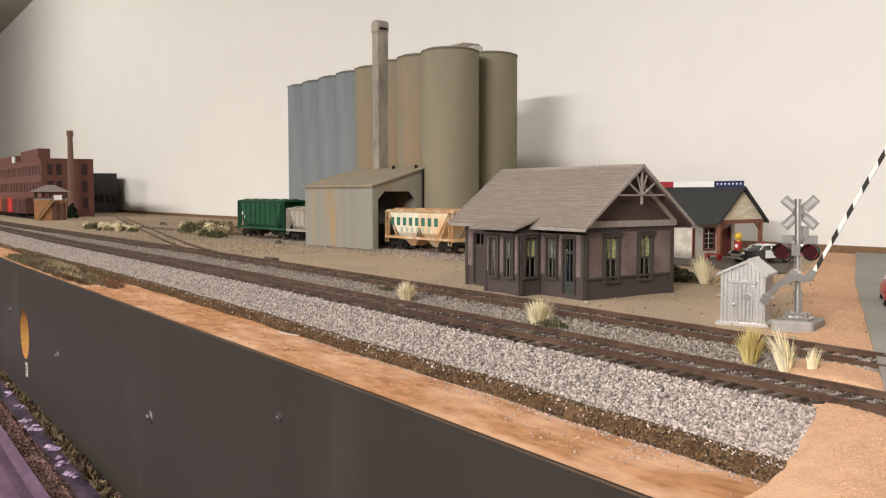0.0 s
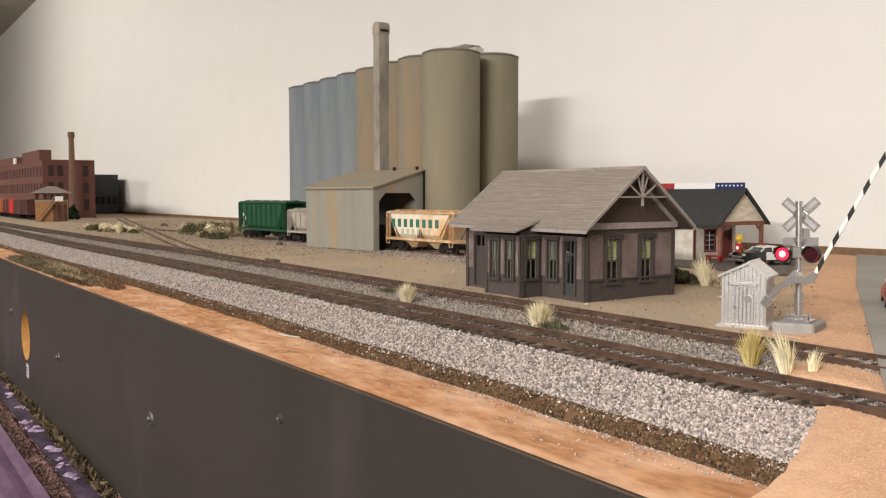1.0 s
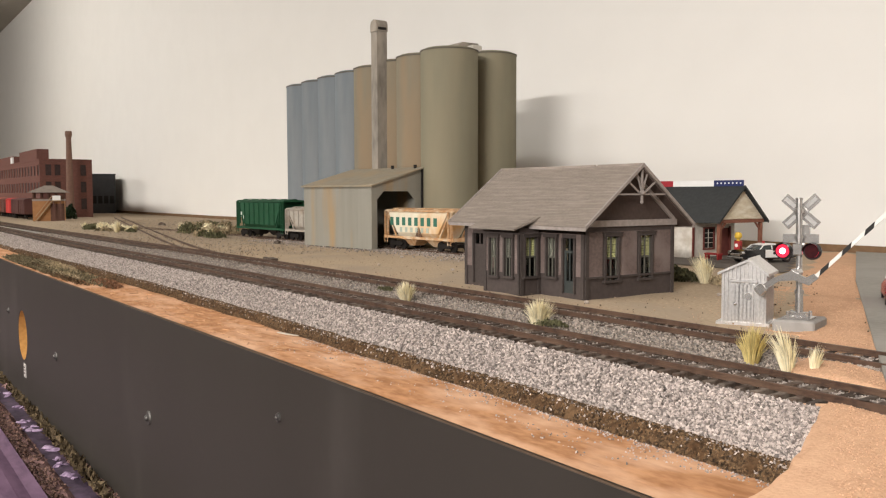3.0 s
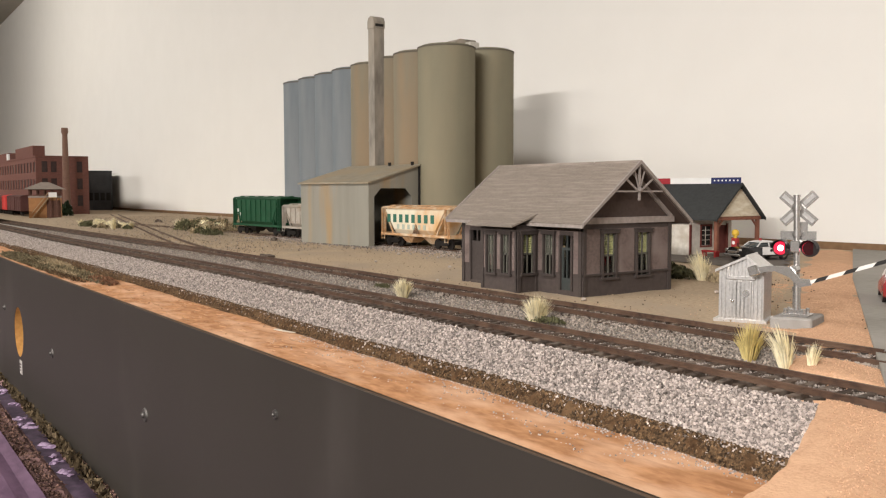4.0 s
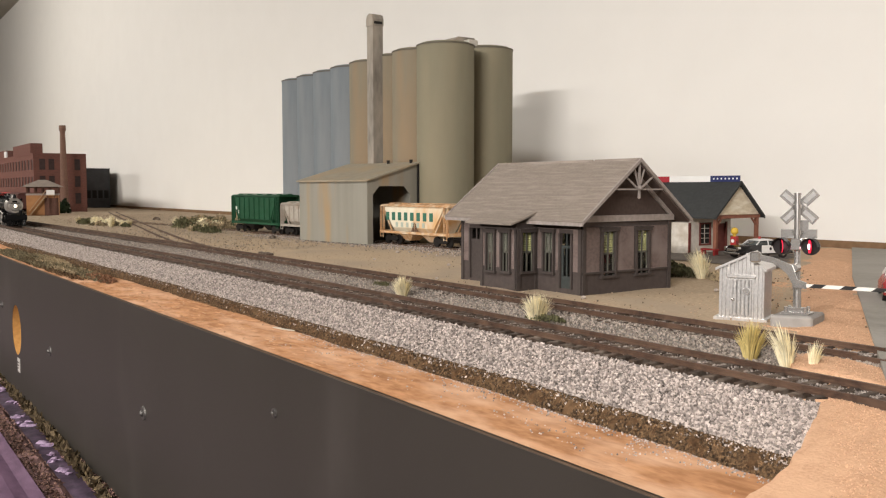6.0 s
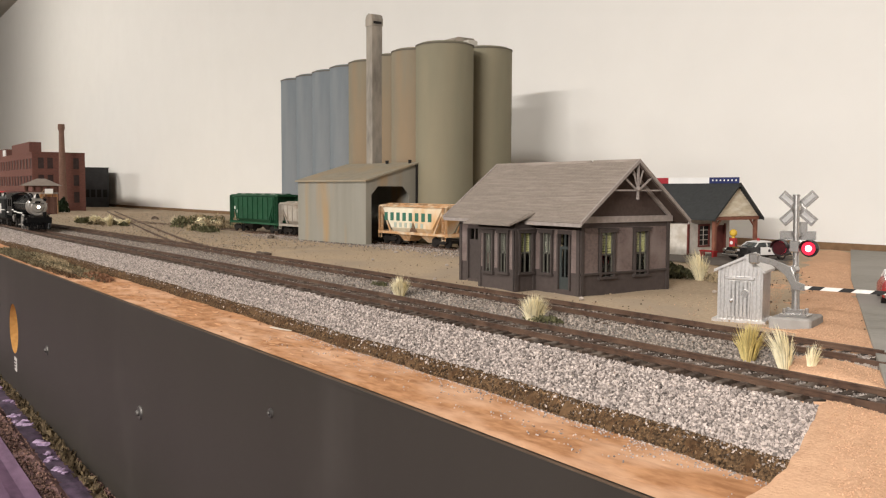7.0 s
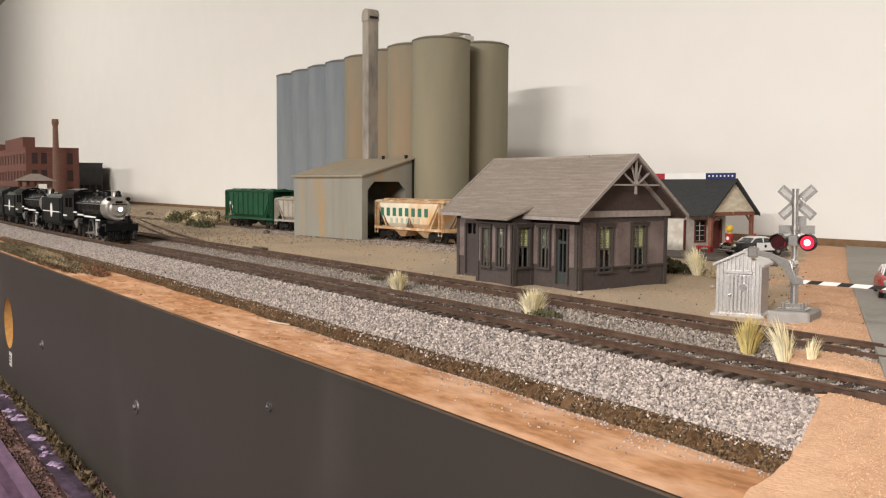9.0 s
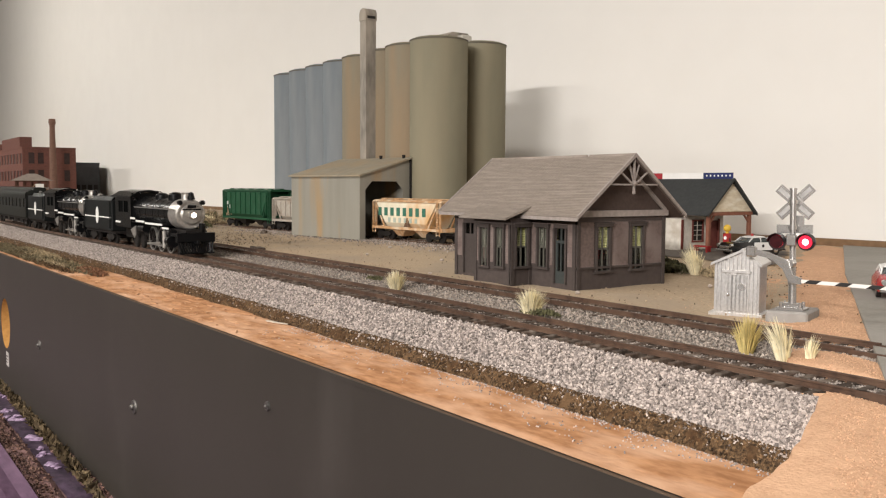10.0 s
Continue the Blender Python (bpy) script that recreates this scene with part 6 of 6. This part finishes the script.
def factory():
    ob = thing("brick_factory", mm(-2444, 180, -0.5), "red brick factory with rows of windows and roof blocks", "factory")
    W, H, L = 128.0, 152.0, 1010.0
    end_holes = [(c, c + 14, 22 + r * 44, 50 + r * 44) for r in range(3) for c in (14, 36, 66, 99)]
    front_holes = [(-34 - c * 46, -10 - c * 46, 22 + r * 44, 48 + r * 44) for r in range(3) for c in range(21)]
    part("wall", wall_panel(B(), "y", -3, 3, 3, W, 0, H, end_holes), brick_red, ob, "red brick end wall")
    part("wall", wall_panel(B(), "x", 0, 3, -L, 0, 0, H, front_holes), brick_red, ob, "red brick long wall")
    part("wall", box(B(), -L, -3, W - 3, W, 0, H), brick_red, ob)
    part("roof", box(B(), -L, -3, 3, W - 3, H - 6, H - 3), dark_gap, ob)
    pane = part("window", box(B(), -0.6, 0.6, -7, 7, 0, 28), pane_dark, ob, "dark factory window", m=mm(-2.2, 21, 22))
    for h in end_holes[1:]:
        again(pane, ob, mm(-2.2, (h[0] + h[1]) / 2, h[2]))
    pane2 = part("window", box(B(), -12, 12, -0.6, 0.6, 0, 26), pane_dark, ob, "dark factory window", m=mm(-22, 2.2, 22))
    for h in front_holes[1:]:
        again(pane2, ob, mm((h[0] + h[1]) / 2, 2.2, h[2]))
    part("cornice", box(B(), -L, 1.2, -1.2, 2, H - 4, H + 0.5), brick_red, ob)
    part("cornice", box(B(), -1.8, 1.2, 2, W, H - 4, H + 0.5), brick_red, ob)
    part("roof_block", box(B(), -560, -270, 40, 72, H - 4, H + 38), brick_red, ob, "square brick roof block")
    part("roof_block", box(B(), -1000, -640, 30, 128, H - 4, H + 30), brick_red, ob, "low brick roof block")
    part("roof_sign", box(B(), -598, -560, 20, 24, H + 2, H + 24), flag_white, ob, "pale rooftop panel")
    return ob


factory()


def chimney():
    ob = thing("brick_chimney", mm(-2400, 243, -0.5), "tall round brick chimney with a corbelled top", "chimney")
    part("shaft", tube(B(), (0, 0, 0), (0, 0, 206), 10.5, 6.2, 28), chimney_brick, ob, smooth=True)
    part("crown", tube(tube(B(), (0, 0, 204), (0, 0, 212), 6.2, 8.6, 28), (0, 0, 212), (0, 0, 222), 8.6, 7.8, 28), chimney_brick, ob, smooth=True)
    part("door", box(B(), 8.6, 10.6, -3, 3, 22, 36), dark_gap, ob)
    part("plinth", tube(B(), (0, 0, 0), (0, 0, 26), 15, 11, 8), concrete, ob)
    return ob


chimney()

tower_tan = mat("tower_tan", (0.40, 0.20, 0.085), (0.34, 0.165, 0.07), 8, 0.8)
stair_wood = mat("stair_wood", (0.46, 0.33, 0.20), (0.36, 0.25, 0.15), 6, 0.8)
tower_brown = mat("tower_brown", (0.13, 0.062, 0.045), (0.10, 0.05, 0.036), 8, 0.8)
tower_roof = mat("tower_roof", (0.24, 0.20, 0.17), (0.20, 0.165, 0.14), 8, 0.85)


def switch_tower():
    ob = thing("switch_tower", mm(-2165, 150, -0.3, 0, 0, -14), "two-storey tan switch tower with a hipped roof and stair", "switch tower")
    w, d = 24.0, 33.0
    part("lower_wall", box(B(), -w, w, -d, d, 0, 48), tower_tan, ob, "tan lower storey")
    # dark opening beside the stair, its shade painted as a flat panel
    part("end_panel", box(B(), w, w + 0.8, 4, d, 0, 40), tower_brown, ob, "dark brown panel painted for the shaded opening under the landing")
    part("band", box(B(), -w - 0.8, w + 0.8, -d - 0.8, d + 0.8, 46, 50), grey_trim, ob)
    holes_x = [(-20 + i * 14, -8 + i * 14, 52, 63) for i in range(3)]
    holes_y = [(-29 + i * 15, -17 + i * 15, 52, 63) for i in range(4)]
    bm = wall_panel(B(), "x", -d, 1.2, -w, w, 50, 66, holes_x)
    wall_panel(bm, "x", d - 1.2, 1.2, -w, w, 50, 66, holes_x)
    wall_panel(bm, "y", -w, 1.2, -d + 1.2, d - 1.2, 50, 66, holes_y)
    wall_panel(bm, "y", w - 1.2, 1.2, -d + 1.2, d - 1.2, 50, 66, holes_y)
    part("upper_wall", bm, tower_brown, ob, "dark brown glazed upper storey")
    part("floor", box(B(), -w + 1.3, w - 1.3, -d + 1.3, d - 1.3, 50, 51), tower_brown, ob)
    bm = B()
    a = [bm.verts.new(c) for c in ((-w - 10, -d - 10, 65), (w + 10, -d - 10, 65), (w + 10, d + 10, 65), (-w - 10, d + 10, 65))]
    b = [bm.verts.new(c) for c in ((-2, -9, 81), (2, -9, 81), (2, 9, 81), (-2, 9, 81))]
    bm.faces.new(a)
    bm.faces.new(b[::-1])
    for i in range(4):
        bm.faces.new((a[i], b[i], b[(i + 1) % 4], a[(i + 1) % 4]))
    part("roof", bm, tower_roof, ob, "grey hipped roof")
    y0, y1 = -d + 6, 8
    for dx in (4, 10):
        bm = beam(B(), (w + dx, y0, 0), (w + dx, y1, 46), 3.0, 1.4)
        part("stair_stringer", bm, stair_wood, ob, "bare wood stair stringer")
        part("stair_rail", beam(B(), (w + dx, y0, 11), (w + dx, y1, 57), 1.2, 1.0), stair_wood, ob)
    for i in range(11):
        t = i / 11.0
        part("step", box(B(), w + 3, w + 10.5, y0 + t * (y1 - y0), y0 + 4 + t * (y1 - y0), 2 + t * 44, 3.2 + t * 44), stair_wood, ob)
    part("landing", box(B(), w, w + 12, y1, y1 + 18, 45.5, 47.5), stair_wood, ob)
    part("landing_panel", box(B(), w + 11, w + 12, y1 + 1, y1 + 18, 47.5, 58), flag_white, ob, "pale panel on the stair landing")
    for y in (y1 + 2, y1 + 16):
        part("landing_post", box(B(), w + 10, w + 12, y, y + 2, 0, 45.5), tower_brown, ob)
    return ob


switch_tower()


def warehouse():
    ob = thing("warehouse", mm(-2900, 403.7, -0.5), "dark grey flat-roofed warehouse against the wall", "warehouse")
    D, H = 77.1, 122.5
    part("wall", box(B(), -200, 0, 0, D, 0, H), warehouse_grey, ob)
    for z in (24, 60, 96):
        part("band", box(B(), -200, 1.2, -1.2, D, z, z + 5), warehouse_grey, ob)
    for i in range(4):
        part("door", box(B(), 0, 0.8, 5 + i * D / 4.3, D / 6 + 5 + i * D / 4.3, 32, 56), dark_gap, ob, "dark loading opening")
    part("roof", box(B(), -202, 2, -2, D + 1, H, H + 3), warehouse_grey, ob)
    return ob


warehouse()


def box_car(x, y, paint, label, half=72):
    ob = thing("box_car", mm(x, y, 2.0, 0, 0, 1.5), label, "boxcar", "freight cars before the factory")
    part("body", box(B(), -half, half, -17, 17, 11, 46, 0.8), paint, ob)
    part("roof", prism(B(), [(-17.5, 46), (-12, 48.5), (0, 49.5), (12, 48.5), (17.5, 46)], -half - 1, half + 1, "x"), paint, ob)
    part("door", box(B(), -16, 16, -18, -17.1, 12, 44), paint, ob)
    for k in range(9):
        xx = -half + 6 + k * (half - 6) / 4
        part("rib", box(B(), xx - 0.6, xx + 0.6, -17.6, -16.9, 12, 45), paint, ob)
    for xx in (-half + 22, half - 22):
        truck(ob, xx)
    return ob


for i, (c, lab) in enumerate((((0.09, 0.035, 0.03), "dark brown boxcar before the brick factory"), ((0.55, 0.045, 0.04), "bright red boxcar before the brick factory"),
                              ((0.12, 0.045, 0.035), "oxide brown boxcar before the brick factory"), ((0.42, 0.12, 0.045), "faded orange boxcar before the brick factory"),
                              ((0.40, 0.10, 0.04), "faded orange boxcar before the brick factory"))):
    box_car((-2362, -2494, -2590, -2692, -2842)[i], 130, mat("boxcar_paint", c, None, 10, 0.6), lab, (84, 42, 46, 50, 92)[i])

# ---- plants and small litter ----
straw = mat("straw", (0.84, 0.77, 0.56), (0.74, 0.65, 0.42), 2, 0.8, island=0.25)
straw_yellow = mat("straw_yellow", (0.68, 0.56, 0.24), (0.58, 0.46, 0.18), 2, 0.8, island=0.25)
weed_green = mat("weed_green", (0.125, 0.118, 0.058), (0.075, 0.072, 0.036), 2, 0.9, island=0.5)
weed_brown = mat("weed_brown", (0.40, 0.315, 0.195), (0.25, 0.19, 0.11), 2, 0.9, island=0.5)
weed_edge = mat("weed_edge", (0.19, 0.155, 0.09), (0.10, 0.08, 0.045), 2, 0.9, island=0.6)
leaf_dark = mat("leaf_dark", (0.03, 0.05, 0.022), (0.02, 0.034, 0.015), 2, 0.9, island=0.4)


def grass_tuft(x, y, z, h, r, blades, material, label, lean=(0, 0)):
    rng = random.Random(int(x * 7 + y))
    bm = B()
    for i in range(int(blades * 1.5)):
        a = rng.uniform(0, 2 * math.pi)
        k = rng.random() ** 0.7
        bx, by = r * 0.35 * k * math.cos(a), r * 0.35 * k * math.sin(a)
        hh = h * rng.uniform(0.55, 1.08) * (1 - 0.25 * k)
        tx, ty = bx + (r * k * math.cos(a)) * rng.uniform(0.5, 1.2) + lean[0] * hh, by + (r * k * math.sin(a)) * rng.uniform(0.5, 1.2) + lean[1] * hh
        w = rng.uniform(0.14, 0.28)
        px, py = -math.sin(a) * w, math.cos(a) * w
        mx, my, mz = bx * 0.6 + tx * 0.4, by * 0.6 + ty * 0.4, hh * 0.6
        v = [bm.verts.new(c) for c in ((bx - px, by - py, -0.5), (bx + px, by + py, -0.5), (mx + px * 0.8, my + py * 0.8, mz), (mx - px * 0.8, my - py * 0.8, mz), (tx, ty, hh), (bx + math.cos(a) * w, by + math.sin(a) * w, -0.5), (mx + math.cos(a) * w, my + math.sin(a) * w, mz))]
        bm.faces.new((v[0], v[1], v[2], v[3]))
        bm.faces.new((v[3], v[2], v[4]))
        bm.faces.new((v[1], v[5], v[6], v[2]))
        bm.faces.new((v[2], v[6], v[4]))
    return solid("grass_tuft", bm, material, label, "grass tuft", "dry grass tufts", m=mm(x, y, z))


grass_tuft(-424, 22, -1, 12.5, 6.5, 190, straw, "pale dry grass tuft between the tracks")
grass_tuft(-307, 21, -1, 14.5, 7.0, 230, straw, "pale yellow dry grass tuft between the tracks")
grass_tuft(-195.6, 25, -1, 15, 5.5, 190, straw_yellow, "golden yellow grass tuft near the road", (0.06, 0))
grass_tuft(-179, 22, -1, 16.5, 5.0, 90, straw, "thin pale grass tuft near the road", (-0.2, -0.1))
grass_tuft(-171, 25, -1, 11, 3.0, 60, straw, "small pale grass tuft near the road", (0.1, 0.1))
grass_tuft(-380, 228, 0, 22, 7.5, 200, straw, "tall pale grass tuft behind the depot", (-0.25, 0))
grass_tuft(-1500, 118, 0, 11, 6.5, 120, straw, "pale grass tuft in the yard weeds")


def weed_patch(x, y, rx, ry, h, n, material, label, size=(1.2, 2.8), base=0.0):
    """Low clump of many small leaves, on ground at the height base."""
    rng = random.Random(int(x * 3 + y * 5))
    verts, faces = [], []
    lumps = [(rng.uniform(-1, 1), rng.uniform(-1, 1), rng.uniform(0.35, 1)) for _ in range(7)]
    for i in range(n):
        lx, ly, lh = lumps[rng.randrange(7)]
        a, k = rng.uniform(0, 2 * math.pi), rng.random() ** 0.6
        cx = x + rx * (lx * 0.6 + 0.45 * k * math.cos(a))
        cy = y + ry * (ly * 0.6 + 0.45 * k * math.sin(a))
        cz = h * lh * math.sqrt(max(0.0, 1 - k * k)) * rng.uniform(0.4, 1.05)
        s = rng.uniform(*size)
        e = Euler((rng.uniform(0, 6), rng.uniform(0, 6), rng.uniform(0, 6))).to_matrix()
        o = len(verts)
        for c in ((-1, 0, 0), (0, -0.5, 0.15), (1, 0, 0), (0, 0.5, 0.15)):
            v = e @ (Vector(c) * s)
            verts.append(((cx + v.x) * MM, (cy + v.y) * MM, (base + max(cz + v.z, -0.3)) * MM))
        faces.append((o, o + 1, o + 2, o + 3))
    me = bpy.data.meshes.new("weed_patch")
    me.from_pydata(verts, [], faces)
    me.materials.append(material)
    return tagged(new("weed_patch", me), label, "weeds", kind="stuff")


weed_patch(-425, 224, 40, 16, 13, 2600, weed_green, "dark olive weeds behind the depot")
weed_patch(-360, 235, 26, 12, 10, 1200, weed_brown, "brown weeds behind the depot")
weed_patch(-300, 22, 14, 5, 4, 500, weed_green, "green moss beside a grass tuft", (0.5, 1.2))
weed_patch(-470, 35, 12, 4, 3, 200, weed_green, "small moss patch between the tracks", (0.5, 1.2))
for (x, y, rx, ry, h, n, m_) in ((-1600, 112, 50, 18, 9, 700, weed_green), (-1500, 116, 50, 16, 8, 600, weed_brown), (-1430, 132, 34, 12, 7, 450, weed_green),
                                 (-1330, 200, 50, 22, 20, 700, weed_green), (-1225, 196, 36, 18, 16, 500, weed_brown), (-1400, 250, 80, 26, 20, 800, weed_brown),
                                 (-1170, 176, 34, 14, 13, 700, weed_green), (-1500, 300, 80, 26, 16, 700, weed_green), (-1270, 215, 40, 16, 18, 420, straw), (-1560, 120, 26, 12, 15, 300, straw), (-1490, 124, 24, 10, 13, 260, straw)):
    weed_patch(x, y, rx, ry, h, n, m_, "tangled dry weeds in the yard")
for k in range(9):
    grass_tuft(-1640 + k * 55, 112 + 14 * (k % 4) + (70 if k > 4 else 0), 0, 13 + 3 * (k % 3), 7, 110, straw, "pale bleached grass tuft in the yard")
rng = random.Random(21)
for k in range(34):
    near = k % 5 < 3
    x = rng.uniform(-1350, -1185) if near else rng.uniform(-1660, -1400)
    y = (rng.uniform(150, 235) + (-1130 - x) * 0.22) if near else rng.uniform(104, 140) + (-1400 - x) * 0.05
    h = rng.uniform(9, 24) if near else rng.uniform(5, 14)
    weed_patch(x, y, rng.uniform(10, 26), rng.uniform(6, 14), h, rng.randrange(180, 420), (weed_green, weed_brown, weed_brown, straw, weed_edge)[k % 5 if k % 7 else 1], "tangled dry weeds in the yard", (1.0, 3.2))


def in_yard(rng, xr):
    x = rng.uniform(*xr)
    y = lead_y(x) + rng.gauss(20, 75)
    if y < rear_y(x) + 10 or y > wall_y(x) - 8:
        return None
    return x, y, 1.0 + rng.uniform(-0.4, 0.6)


stones("yard_gravel", 7000, (-2100, -800), in_yard, (0.3, 1.0), stone_sand, "brown-grey gravel strewn over the yard")
stones("yard_stones", 1500, (-1900, -800), in_yard, (0.3, 0.9), stone_mid, "pale gravel bits strewn over the yard")

# weeds and dead leaves at the layout's edge, where the ballast has not been laid
weed_patch(-780, -82, 120, 15, 2.2, 2000, weed_edge, "olive moss and weeds at the layout edge", (0.8, 2.0), base=-8.6)
weed_patch(-860, -76, 130, 16, 2.6, 3600, weed_brown, "brown leaf litter at the layout edge", (0.8, 2.2), base=-8.6)
weed_patch(-1000, -80, 120, 16, 3.0, 1500, weed_edge, "olive weeds at the layout edge", (0.8, 2.2), base=-8.6)
weed_patch(-690, -76, 50, 8, 3, 1500, mat("litter_red", (0.24, 0.12, 0.065), (0.16, 0.075, 0.04), 2, 0.9, island=0.4), "reddish leaf litter at the layout edge", (0.6, 1.5), base=-8.6)
weed_patch(-905, -92, 190, 8, 2.0, 2600, weed_edge, "olive weeds spread to the fascia at the layout edge", (0.8, 2.0), base=-8.6)
weed_patch(-860, -91, 170, 8, 1.4, 2600, crumb_brown, "dark crumbled leaf litter at the layout edge", (0.7, 1.8), base=-8.6)
weed_patch(-2290, 215, 30, 22, 52, 1800, leaf_dark, "dark green shrub beside the chimney", (2.0, 5.0))
weed_patch(-950, -147, 560, 5, 15, 7000, mat("purple_leaf", (0.13, 0.095, 0.05), (0.06, 0.04, 0.024), 3, 0.9, island=0.5), "clumped olive-brown foliage along the lower deck", (2.5, 6))
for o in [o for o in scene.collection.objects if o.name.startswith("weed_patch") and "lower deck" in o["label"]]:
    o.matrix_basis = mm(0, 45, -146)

litter = mat("litter", (0.62, 0.56, 0.46), (0.5, 0.44, 0.36), 2, 0.8)
tagged(solid("paper_scrap", prism(B(), [(-8, -0.6), (-1, -1.1), (7, -0.2), (8, 0.6), (0, 0.3), (-7, 0.9)], 0, 0.45, "z"), litter, "small pale scrap lying on the plywood", "scrap", m=mm(-396, -64, -8.6, 0, 0, 12)))
for x, y, s in ((-350, 92, 1.6), (-331, 180, 1.6), (-560, 150, 1.8), (-700, 190, 2.2), (-640, 130, 1.5), (-480, 84, 1.4), (-262, 150, 1.2), (-226, 145, 1.0)):
    solid("pebble", ball(B(), (0, 0, s * 0.4), s, 1, 0.7), stone_dark, "small brown pebble lying on the sand", "pebble", "pebbles on the sand", m=mm(x, y, 0))
solid("tie_scrap", box(box(B(), -14, 14, -1.6, 1.6, 0, 2.2), -8, 10, 3, 6, 0, 2), tie_brown, "dark discarded ties lying by the turnout", "old ties", m=mm(-745, 76, 0.2, 0, 0, -8))
solid("debris", ball(ball(B(), (0, 0, 3), 7, 1, 0.6), (8, 2, 2), 5, 1, 0.6), tie_brown, "dark lump of debris in the yard", "debris", m=mm(-1690, 262, 0))
solid("debris", ball(B(), (0, 0, 2), 4.5, 1, 0.6), tie_brown, "dark lump of debris beside the spur", "debris", m=mm(-985, 190, 0))
# ---- what moves ----
SPEED = 200.0         # millimetres a second along the main track


def on_main(x):
    slope = math.degrees(math.atan((main_y(x + 20) - main_y(x - 20)) / 40))
    return mm(x, main_y(x), 2.1, 0, 0, slope)


def motions():
    front = lambda t: -681.0 - SPEED * (10.0 - t)
    for ob, back in ((engine_1, 0), (tender_1, 217), (engine_2, 270), (tender_2, 487), (coach_1, 670)):
        walk(ob, [(t / 4.0, on_main(front(t / 4.0) - back)) for t in range(41)])
    for wheel, x, s in DRIVERS:
        walk(wheel, [(i / 30.0, mm(x, s * 8.4, 10, 0, math.degrees(SPEED * (i / 30.0) / 10.0), 0)) for i in range(301)])
    # gate arm comes down between 1.6 and 4.5 s
    swing = [(0, 61), (1.6, 61), (1.9, 60.5), (2.1, 58.7), (2.3, 57.0), (2.5, 54.0), (2.7, 50.2), (3.0, 44), (3.4, 35), (3.8, 25), (3.9, 20.8), (4.0, 18.3), (4.1, 15.5), (4.2, 10.2), (4.3, 5.8), (4.4, 0.8), (4.5, -0.5), (5.0, -0.8), (10.0, -2.0)]
    walk(gate_part, [(t, mm(0, -3.4, 25.5, 0, -a, 0)) for t, a in swing])
    # the two lamps take turns
    turns = [0.25, 0.75, 1.22, 1.7, 2.2, 2.65, 3.13, 3.6, 4.1, 4.57, 5.05, 5.53, 6.0, 6.48, 6.95, 7.43, 7.9, 8.38, 8.86, 9.32, 9.8]
    for k, disc in enumerate(lamp_flips):
        x = -6.1 if k == 0 else 6.1
        lit = False
        angle = 180.0
        rows = [(0.0, mm(x, -2.9, 34.8, 0, 0, angle))]
        for i, t in enumerate(turns):
            want = (i % 2 == 0) == (k == 1)
            if want != lit:
                for step in range(4):
                    rows.append((t + (step - 1.5) / FPS, mm(x, -2.9, 34.8, 0, 0, angle + 60 * step)))
                angle += 180
                lit = want
        rows.append((10.0, mm(x, -2.9, 34.8, 0, 0, angle)))
        walk(disc, rows)


motions()
